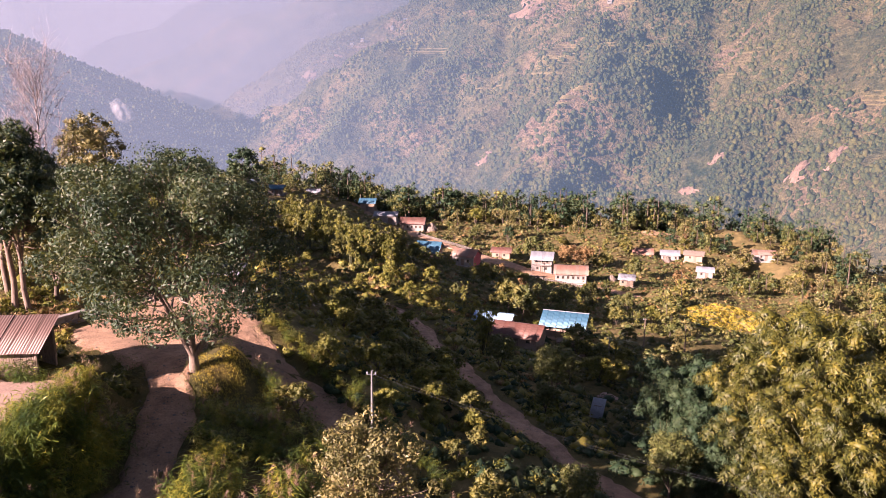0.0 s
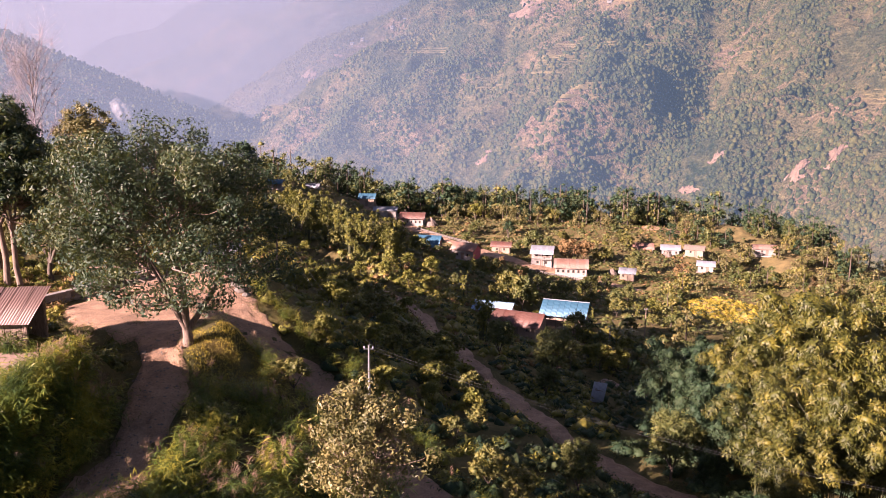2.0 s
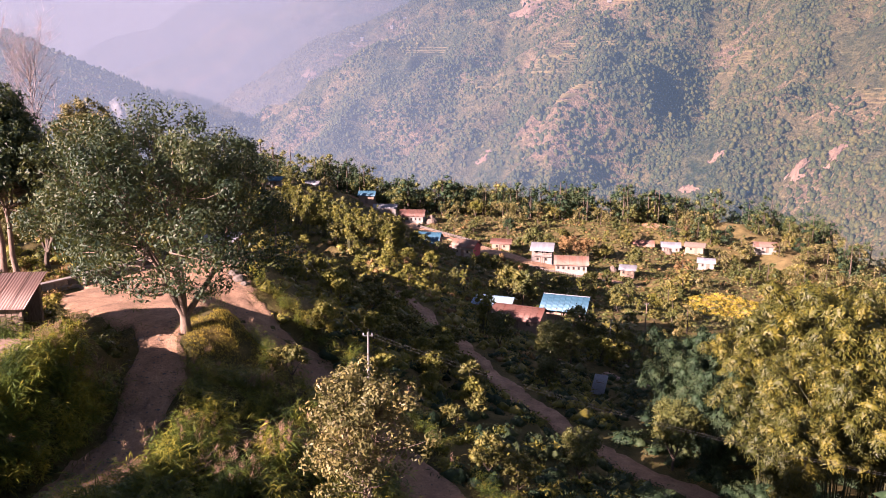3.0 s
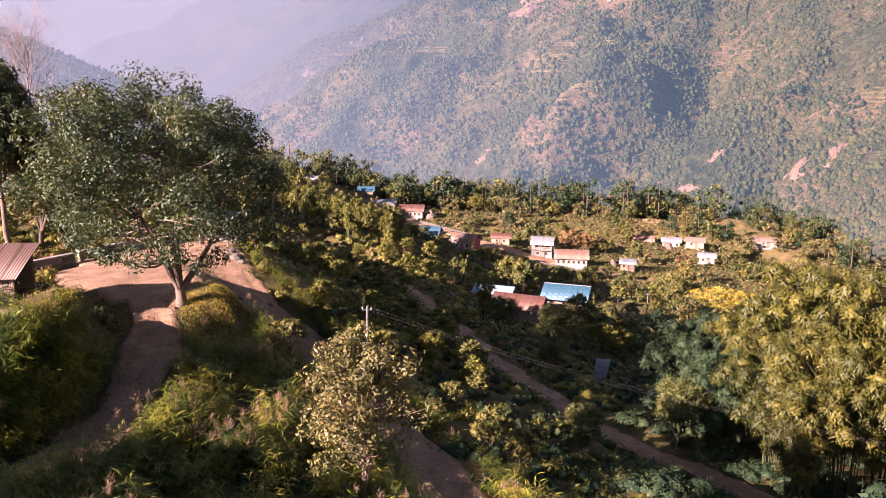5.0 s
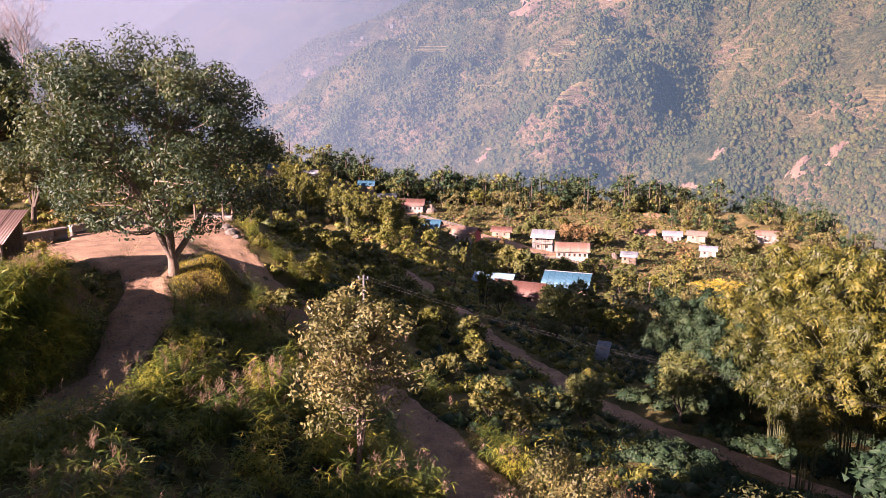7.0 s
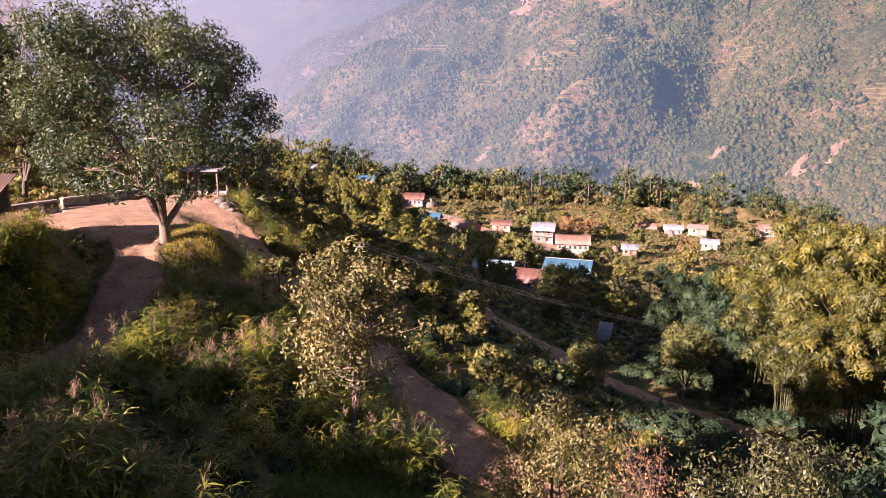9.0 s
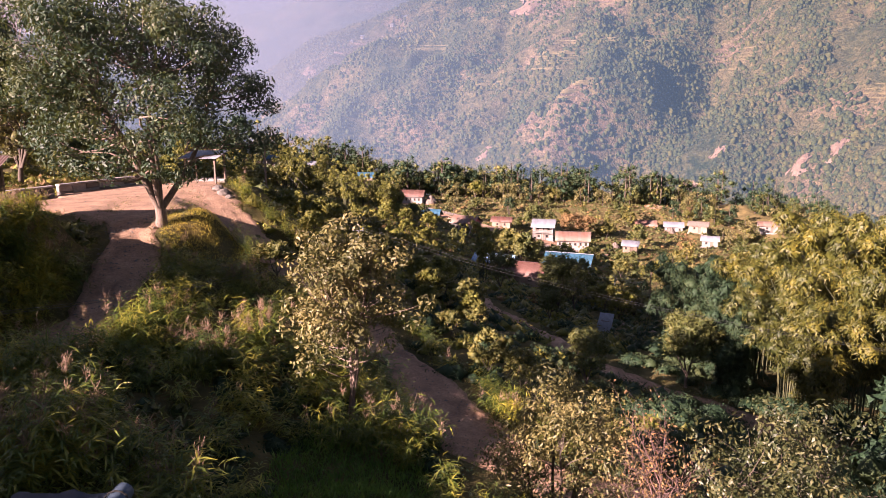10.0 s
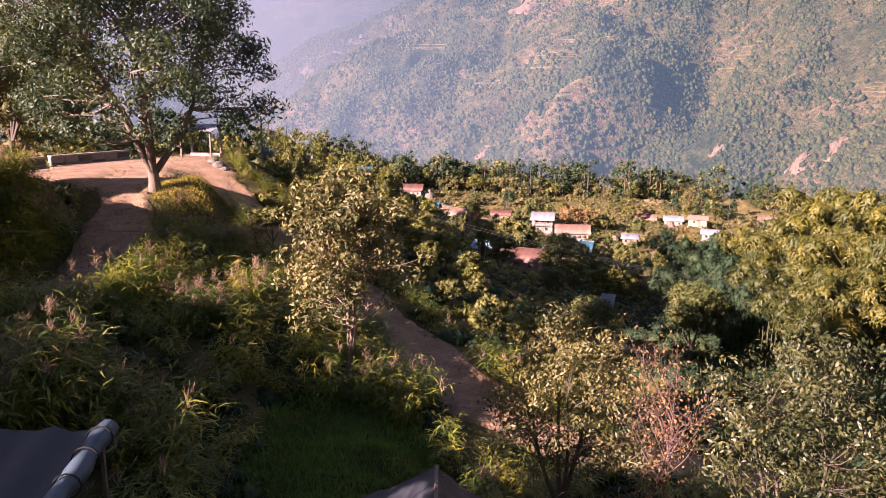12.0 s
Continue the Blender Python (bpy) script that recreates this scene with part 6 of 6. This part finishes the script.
def thatched_hut():
    """A small hut with a thatched gable, the ridge running downhill."""
    x, y = 0.1, 19.6
    root = new("thatched_hut")
    z = on(x, y)
    root.location = (x, y, z)
    tagged(root, "small thatched hut below the bank", "hut")
    top = -5.25 - z
    for s in (-1, 1):
        n, k = 14, 8
        u, v = np.meshgrid(np.linspace(-2.6, 2.5, n), np.linspace(0, 1, k))
        rng = np.random.default_rng(5 + s)
        w = 2.3 if s < 0 else 1.5
        h = top - v * (1.0 if s < 0 else 1.15) - 0.08 * np.sin(v * 3) + rng.normal(size=u.shape) * 0.025
        up = np.stack([s * v * w, u + rng.normal(size=u.shape) * 0.04, h], -1).reshape(-1, 3)
        i, j = np.meshgrid(np.arange(n - 1), np.arange(k - 1))
        a = (j * n + i).ravel()
        f = np.stack([a, a + 1, a + n + 1, a + n], 1)
        dn = up - np.array([0, 0, 0.14])
        child("thatch_slope", mesh_of("thatch_slope", np.concatenate([up, dn]), np.concatenate([f, f[:, ::-1] + len(up)]), M_THATCH if s > 0 else mat_plain("grey_plastic_sheet", (0.03, 0.034, 0.045), 0.6), True), root)
    part("wall", block(-1.9, 1.2, -2.2, -2.06, -0.4, top - 1.0), M_MUD, root)
    part("wall", block(-1.9, 1.2, 1.9, 2.04, -0.4, top - 1.0), M_MUD, root)
    part("wall", block(-1.9, -1.76, -2.05, 1.89, -0.4, top - 1.05), M_MUD, root)
    part("wall", block(1.06, 1.2, -2.05, 1.89, -0.4, top - 1.05), M_MUD, root)
    part("ridge_pole", block(-0.06, 0.06, -2.6, 2.5, top - 0.02, top + 0.07, 0.02), M_WOOD, root)


thatched_hut()
lean_to("small_shed", 15.0, 67.0, -28, 0.75, 0.7, 0.55, 1.3, M_WHITE, "tiny shed with a white sheet roof in the shade", "shed", M_WOOD, 2)


# ---------------------------------------------------------------- banana plants, mound grass, crop rows
def banana(seed, high):
    rng = np.random.default_rng(seed)
    root = new("banana_plant")
    child("stem", mesh_of("stem", *tube([(0, 0, -0.3), (0, 0, high * 0.4), (0.05, 0, high * 0.72)], [0.14, 0.11, 0.07], 8), L_YELLOW, True), root)
    for i in range(9):
        a = i * 2.4 + rng.uniform(-0.3, 0.3)
        t = np.linspace(0, 1, 8)
        ln = high * rng.uniform(0.6, 0.8)
        rise = rng.uniform(0.3, 1.0)
        h = np.array([math.cos(a), math.sin(a), 0])
        mid = np.array([0, 0, high * 0.7]) + h * (t * ln * (1.1 - 0.5 * rise))[:, None] + np.array([0, 0, 1.0]) * (ln * rise * t - ln * 0.55 * t ** 2.4)[:, None]
        w = 0.28 * np.sin(np.clip(t, 0.03, 0.98) * np.pi) ** 0.6
        side = np.cross(h, (0, 0, 1))
        v = np.concatenate([mid, mid + side * w[:, None] - np.array([0, 0, 0.25]) * w[:, None], mid - side * w[:, None] - np.array([0, 0, 0.25]) * w[:, None]])
        k = np.arange(7)
        f = np.concatenate([np.stack([k, k + 1, k + 9, k + 8], 1), np.stack([k + 1, k, k + 16, k + 17], 1)])
        child("leaf", mesh_of("leaf", v, f, L_YELLOW, True), root)
    return root


for i, (x, y, s) in enumerate(((24.2, 98.5, 4.4), (25.6, 99.6, 4.0), (23.4, 100.2, 3.6))):
    b = banana(i, s)
    stand(b, x, y, i * 50)
    tagged(b, "banana plant with long torn yellow-green leaves", "banana plant", "banana plants")


def turf(name, seed, x0, x1, y0, y1, count, size, mat, label, keep):
    rng = np.random.default_rng(seed)
    x, y = rng.uniform(x0, x1, count), rng.uniform(y0, y1, count)
    m = keep(x, y)
    x, y = x[m], y[m]
    base = np.stack([x, y, land(x, y)], 1)
    way = rng.normal(size=base.shape) * 0.45 + np.array([0, 0, 1.0])
    v = leaf_quads(rng, base, way, size * rng.uniform(0.5, 1.3, len(base)), size * 0.12, None, 0.35)
    tagged(new(name, mesh_of(name, *v, mat)), label, "grass", kind="stuff")


L_GOLD = mat_leaf("golden_grass", [(0.2, (0.22, 0.2, 0.025)), (0.5, (0.46, 0.36, 0.05)), (0.8, (0.6, 0.45, 0.1))], 0.5, 0.6, 0.5)
turf("mound_grass", 5, -17.5, -9.0, 37.5, 47.5, 22000, 0.16, L_GOLD, "golden-green grass on the mound round the trunk",
     lambda x, y: (near_line(x, y, TRACK)[0] > 1.35 + 0.25 * np.sin(y * 2)) & (near_line(x, y, LANE)[0] > 1.5) & (np.hypot((x + 13.0) / 2.9, (y - 43.3) / 2.7) + 0.3 * waves(x, y, 2.6, 44, 3) < 0.95))


def ripe_crop():
    rng = np.random.default_rng(9)
    x, y = rng.uniform(50, 77, 1900), rng.uniform(135, 165, 1900)
    m = (np.hypot((x - 63.5) / 12.5, (y - 150) / 14) < 1.0) & (((y - 0.25 * x) % 3.2) > 0.5)
    at = np.stack([x[m], y[m], land(x[m], y[m])], 1)
    tagged(new("ripe_crop", mesh_of("ripe_crop", *shrubs(rng, at, rng.uniform(0.4, 0.75, len(at)), 20, 0.4, 0.14), L_GOLD)), "ripe yellow crop on the terraced field", "crop", kind="stuff")


ripe_crop()
turf("crop_leaves", 6, -6.2, 0.8, 16.0, 31, 21000, 0.34, mat_leaf("crop_leaf", [(0.2, (0.055, 0.13, 0.022)), (0.5, (0.11, 0.22, 0.034)), (0.8, (0.19, 0.29, 0.05))], 0.35, 0.6, 0.6), "low green crop on the terrace below the bank",
     lambda x, y: (near_line(x, y, LANE)[0] > 1.8) & (np.hypot((x + 2.7) / 3.3, (y - 23.6) / 7.2) < 1.0))
turf("fallen_leaves", 7, -9.8, -5.8, 30.5, 36, 2600, 0.22, L_DRY, "reddish dry leaves and stalks on the cut bank", lambda x, y: np.hypot((x + 7.9) / 1.6, (y - 33.4) / 2.4) < 1.0)
turf("dry_grass", 8, 4.3, 7.2, 18.6, 22.2, 3500, 0.8, L_DRY, "tall brown dry grass round the bare sapling", lambda x, y: np.hypot((x - 5.6) / 1.3, (y - 20.2) / 1.5) < 1.0)

L_VERGE = mat_leaf("verge_grass", [(0.2, (0.03, 0.045, 0.012)), (0.5, (0.1, 0.095, 0.025)), (0.8, (0.24, 0.18, 0.06))], 0.35, 0.6, 0.8)


def verges():
    """Tufts along the edges of the ways and round the yard."""
    rng = np.random.default_rng(12)
    pts = []
    for line, half, n in ((TRACK, 1.5, 340), (LANE, 1.35, 320), (ROAD, 1.15, 260)):
        for s in (-1, 1):
            pts.append(along(line, 0.02, 0.98, *sorted((s * (half - 0.25), s * (half + 0.7))), n, rng))
    a = rng.uniform(0, 2 * np.pi, 500)
    r = rng.uniform(0.93, 1.15, 500)
    pts.append(np.stack([-20.2 + 6.6 * r * np.cos(a), 52 + 7.6 * r * np.sin(a)], 1))
    xy = np.concatenate(pts)
    d = np.minimum.reduce([near_line(xy[:, 0], xy[:, 1], l)[0] - h for l, h in ((TRACK, 1.2), (LANE, 1.05), (ROAD, 0.9))])
    xy = xy[d > 0]
    feet = np.c_[xy, land(xy[:, 0], xy[:, 1]) - 0.03, rng.uniform(0.5, 1.2, len(xy))]
    v, tips = cane_grass(rng, feet, 4, 4, 0.32, 0.04, 0.4)
    tagged(new("verge_grass", mesh_of("verge_grass", *v, L_VERGE)), "tufts of grass along the edges of the dirt roads", "grass", kind="stuff")


verges()


def pebbles():
    """Loose stones on the rutted ways."""
    rng = np.random.default_rng(14)
    xy = np.concatenate([along(TRACK, 0.1, 0.95, -1.35, 1.35, 1500, rng), along(LANE, 0.05, 0.9, -1.1, 1.1, 700, rng), np.stack([rng.uniform(-25, -15, 500), rng.uniform(46, 57, 500)], 1)])
    n = len(xy)
    r = 0.03 + 0.07 * rng.uniform(0, 1, n) ** 3
    z = land(xy[:, 0], xy[:, 1]) + 0.12
    c = np.c_[xy, z]
    o = np.array([(1, 0, 0), (0, 1, 0), (-1, 0, 0), (0, -1, 0), (0, 0, 0.8)])
    v = c[:, None] + o[None] * rng.uniform(0.6, 1.3, (n, 5, 1)) * r[:, None, None]
    t = np.array([(0, 1, 4), (1, 2, 4), (2, 3, 4), (3, 0, 4)])
    f = t[None] + (np.arange(n) * 5)[:, None, None]
    tagged(new("loose_stones", mesh_of("loose_stones", v.reshape(-1, 3), f.reshape(-1, 3), M_STONE)), "loose stones strewn over the dirt track", "stones", kind="stuff")


pebbles()

# ---------------------------------------------------------------- fields of the village
patch("field_terrace", 63.5, 150, 11.5, 13, 0, M_STRAW, "ripe yellow terraced field on the slope", "field", 3, 0.1)
patch("field_threshing", 71, 242, 11, 5.5, -8, M_ROAD, "bare pinkish field above the white houses", "field", 6, 0.1)
patch("field_cut", 19.6, 76.5, 2.6, 1.6, -20, M_FIELD, "raw reddish earth cut in the slope", "bank", 7, 0.1)
patch("field_courtyard", 28.5, 188.5, 8.5, 3.4, -14, M_ROAD, "trodden courtyard in front of the white houses", "yard", 8, 0.1)
patch("field_lower", 6.5, 196.5, 6.5, 4.0, -30, M_ROAD, "trodden ground between village houses", "yard", 9, 0.1)
patch("field_upper", -13, 231.0, 9.5, 3.0, -8, M_ROAD, "bare yard along the upper houses", "yard", 10, 0.1)

# the bare tree on the ridge
ghost = bare_tree("bare_tree", 33, 25, 5.6, 24, M_BARK_GREY, 0.17, 42)
stand(ghost, -58.5, 108, 0, 1.1)
tagged(ghost, "tall leafless tree standing on the ridge", "tree")


def haystack(x, y, r, h):
    bm = bmesh.new()
    bmesh.ops.create_icosphere(bm, subdivisions=3, radius=1.0)
    for v in bm.verts:
        n = 1 + 0.12 * noise.noise(v.co * 3) + 0.05 * noise.noise(v.co * 9)
        v.co = Vector((v.co.x * r * n * (1.0 if v.co.z < 0.2 else 1.1 - 0.5 * v.co.z), v.co.y * r * n * (1.0 if v.co.z < 0.2 else 1.1 - 0.5 * v.co.z), max(v.co.z, -0.1) * h * n))
    ob = new("haystack", mesh_from(bm, M_THATCH, "haystack"))
    ob.location = (x, y, on(x, y))
    tagged(ob, "grey-brown rounded haystack beside the houses", "haystack", "haystacks")


haystack(-3.6, 232.0, 2.0, 2.6)
haystack(66.5, 214.5, 1.6, 2.0)
haystack(44, 187, 1.3, 1.7)


def woodpile(x, y, turn, n, length):
    root = new("woodpile")
    root.matrix_basis = pose(x, y, on(x, y) + 0.1, 0, 0, turn)
    tagged(root, "stack of split brown firewood by the porch", "woodpile", "woodpiles")
    rng = random.Random(n)
    log = mesh_of("log", *tube([(-length / 2, 0, 0), (0, 0.01, 0.01), (length / 2, 0, 0)], [0.09, 0.1, 0.085], 7), M_WOOD, True)
    for i in range(n):
        row, col = divmod(i, 9)
        m = Matrix.Translation((rng.uniform(-0.06, 0.06), (col - 4 + 0.5 * (row % 2)) * 0.2, 0.1 + row * 0.175)) @ Matrix.Rotation(rng.uniform(-0.06, 0.06), 4, "Z")
        child("log", log, root, "", m)


woodpile(16.6, 99.6, -20, 36, 1.0)
woodpile(19.6, 98.6, -14, 27, 0.9)
woodpile(13.6, 95.2, 40, 27, 0.9)


def dry_wall(pts, high, label):
    """A dry-stone terrace wall of single rough stones along a line."""
    root = new("terrace_wall")
    tagged(root, label, "wall", "terrace walls")
    rng = random.Random(len(pts))
    line = spline([(x, y, 0) for x, y in pts], 0.62)
    shapes = [mesh_from(rock(20 + i, 0.36, 0.62), M_STONE, "stone") for i in range(3)]
    for row in range(int(high / 0.36)):
        for p in line[row % 2::1]:
            x, y = p[0] + rng.uniform(-0.1, 0.1), p[1] + rng.uniform(-0.1, 0.1)
            m = Matrix.Translation((x, y, on(x, y) + 0.12 + row * 0.36)) @ Matrix.Rotation(rng.uniform(0, 6), 4, "Z")
            child("stone", shapes[rng.randrange(3)], root, "", m)


dry_wall([(-8, 226), (0, 215), (8, 207)], 0.8, "rough dry-stone wall along the village street")
dry_wall([(22, 186), (30, 181), (40, 176)], 0.8, "rough dry-stone wall below the courtyard")


def smoke():
    """A small drifting puff of smoke in the valley."""
    m, nt, b = blank("pale_smoke")
    nt.nodes.remove(b)
    clear, lit, mx = nt.nodes.new("ShaderNodeBsdfTransparent"), nt.nodes.new("ShaderNodeBsdfDiffuse"), nt.nodes.new("ShaderNodeMixShader")
    lit.inputs["Color"].default_value = (0.85, 0.8, 0.82, 1)
    n = noise_tex(nt, 0.09, 4, 0.7)
    nt.links.new(ramp(nt, [(0.3, (0.03, 0.03, 0.03)), (0.65, (0.2, 0.2, 0.2))], n), mx.inputs[0])
    nt.links.new(clear.outputs[0], mx.inputs[1])
    nt.links.new(lit.outputs[0], mx.inputs[2])
    nt.links.new(mx.outputs[0], nt.nodes["Material Output"].inputs["Surface"])
    bm = bmesh.new()
    for shell in (1.0, 0.84, 0.68, 0.52, 0.36):
        for v in bmesh.ops.create_icosphere(bm, subdivisions=4, radius=1.0)["verts"]:
            k = shell * (1 + 0.35 * noise.noise(v.co * 1.7 + Vector((shell, 0, 0))) + 0.15 * noise.noise(v.co * 4))
            v.co = Vector((v.co.x * 17 * k - v.co.z * 8 * shell, v.co.y * 11 * k, v.co.z * 18 * k + 14))
    ob = new("smoke_plume", mesh_from(bm, m, "smoke_plume"))
    for p in ob.data.polygons:
        p.use_smooth = True
    ob.location = (-548, 1285, -30)
    tagged(ob, "small pale puff of smoke rising from the valley", "smoke")


smoke()

# ---------------------------------------------------------------- across the valley
def terraces(name, cx, cy, wide, rows, rise, mat, label, seed):
    """Narrow level fields one above another, following the mountain's slope."""
    rng = np.random.default_rng(seed)
    vs, fs, n = [], [], 14
    g = np.array([0.69, 0.72])
    h = np.array([0.72, -0.69])
    for r in range(rows):
        t = np.linspace(-1, 1, n) * wide * rng.uniform(0.6, 1.0)
        mid = np.array([cx, cy]) + g * r * rise * 1.9 + h * rng.normal() * wide * 0.15
        xy = mid + h * t[:, None]
        level_z = float(far_land(mid[:1], mid[1:])[0])
        for _ in range(6):
            xy = xy + g * ((level_z - far_land(xy[:, 0], xy[:, 1])) / 0.9)[:, None]
        z = np.full(n, level_z + 1.0)
        out, back = xy - g * rise * 0.2, xy + g * rise * 1.2
        row = np.concatenate([np.c_[out, z - rise * 0.9], np.c_[out, z], np.c_[back, z + 0.3]])
        k = np.arange(n - 1)
        fs.append(np.concatenate([np.stack([k, k + 1, k + 1 + n, k + n], 1), np.stack([k + n, k + n + 1, k + 1 + 2 * n, k + 2 * n], 1)]) + len(vs) * 3 * n)
        vs.append(row)
    tagged(new(name, mesh_of(name, np.concatenate(vs), np.concatenate(fs), mat)), label, "field", kind="structure")


for i, (x, y, w, r, s, m) in enumerate(((188, 1251, 26, 9, 3.2, M_FAR_FIELD), (160, 1215, 40, 8, 3.0, M_FAR_FIELD), (168, 1020, 34, 8, 2.6, M_FAR_FIELD), (443, 1148, 38, 6, 3.0, M_FAR_FIELD), (300, 1385, 44, 8, 3.2, M_FAR_FIELD), (-165, 1775, 70, 5, 6.0, M_CLIFF), (-60, 1600, 60, 4, 5.0, M_FAR_FIELD), (494, 861, 16, 4, 2.6, M_FAR_FIELD), (75, 1324, 34, 5, 3.0, M_FAR_FIELD), (290, 1180, 30, 5, 2.6, M_FAR_FIELD))):
    terraces("field_mountain", x, y, w, r, s, m, "narrow stepped fields on the mountain side", i)


def scar(x, y, wide, high, seed):
    """A bare steep rock face in the forest."""
    rng = np.random.default_rng(seed)
    n, k = 12, 10
    u, v = np.meshgrid(np.linspace(-1, 1, n), np.linspace(-1, 1, k))
    g, h = np.array([0.69, 0.72]), np.array([0.72, -0.69])
    rag = 1 + 0.35 * np.sin(v * 5 + seed) + 0.2 * rng.normal(size=u.shape)
    px = x + u * rag * wide * h[0] + v * high * g[0]
    py = y + u * rag * wide * h[1] + v * high * g[1]
    z = far_land(px.ravel(), py.ravel()).reshape(px.shape) + 2.0 * np.cos(u * 1.5) * np.cos(v * 1.5) + rng.normal(size=u.shape) * 1.6
    z[0], z[-1] = z[0] - 3, z[-1] - 3
    i, j = np.meshgrid(np.arange(n - 1), np.arange(k - 1))
    a = (j * n + i).ravel()
    f = np.stack([a, a + 1, a + n + 1, a + n], 1)
    tagged(new("cliff", mesh_of("cliff", np.stack([px, py, z], -1).reshape(-1, 3), f, M_CLIFF)), "bare pinkish rock face in the forest", "cliff", "rock faces")


for i, (x, y, w, h) in enumerate(((423, 799, 7, 22), (391, 818, 10, 14), (325, 882, 9, 5), (291, 874, 10, 4), (20, 1230, 8, 18), (60, 1090, 9, 8), (184, 1616, 26, 40), (-300, 1700, 18, 14), (330, 760, 6, 10))):
    scar(x, y, w, h, i)


def far_house(seed):
    root = new("mountain_house")
    part("wall", block(-4, 4, -2.6, 2.6, -2, 4.4, 0.05), M_LIME, root)
    bm = bmesh.new()
    v = [bm.verts.new(p) for p in ((-4.6, -3.3, 4.4), (4.6, -3.3, 4.4), (4.6, 3.3, 4.4), (-4.6, 3.3, 4.4), (-4.6, 0, 6.4), (4.6, 0, 6.4))]
    for q in ((0, 1, 5, 4), (2, 3, 4, 5), (0, 4, 3), (1, 2, 5), (0, 3, 2, 1)):
        bm.faces.new([v[i] for i in q])
    part("roof", bm, M_ZINC, root)
    for sx in (-2.4, 0, 2.4):
        # near-black panels paint the shaded rooms behind the windows
        part("window", block(sx - 0.6, sx + 0.6, -2.65, -2.6, 1.4, 3.0, 0), M_SHADE, root)
    return root


fh = far_house(1)
tagged(fh, "small white house high on the mountain", "house", "mountain houses")
for i, (x, y, t) in enumerate(((313, 1397, -40), (290, 1421, -30), (380, 1379, -50), (407, 1393, -35), (330, 1404, -60), (300, 1392, -35), (-190, 1810, -20), (-120, 1830, -30), (-90, 1850, -10), (-215, 1815, -25), (420, 1372, -40), (-30, 1900, -20))):
    m = pose(x, y, float(far_land(np.array([float(x)]), np.array([float(y)]))[0]) + 2.5, 0, 0, t)
    if i:
        copy_thing(fh, m)
    else:
        fh.matrix_basis = m
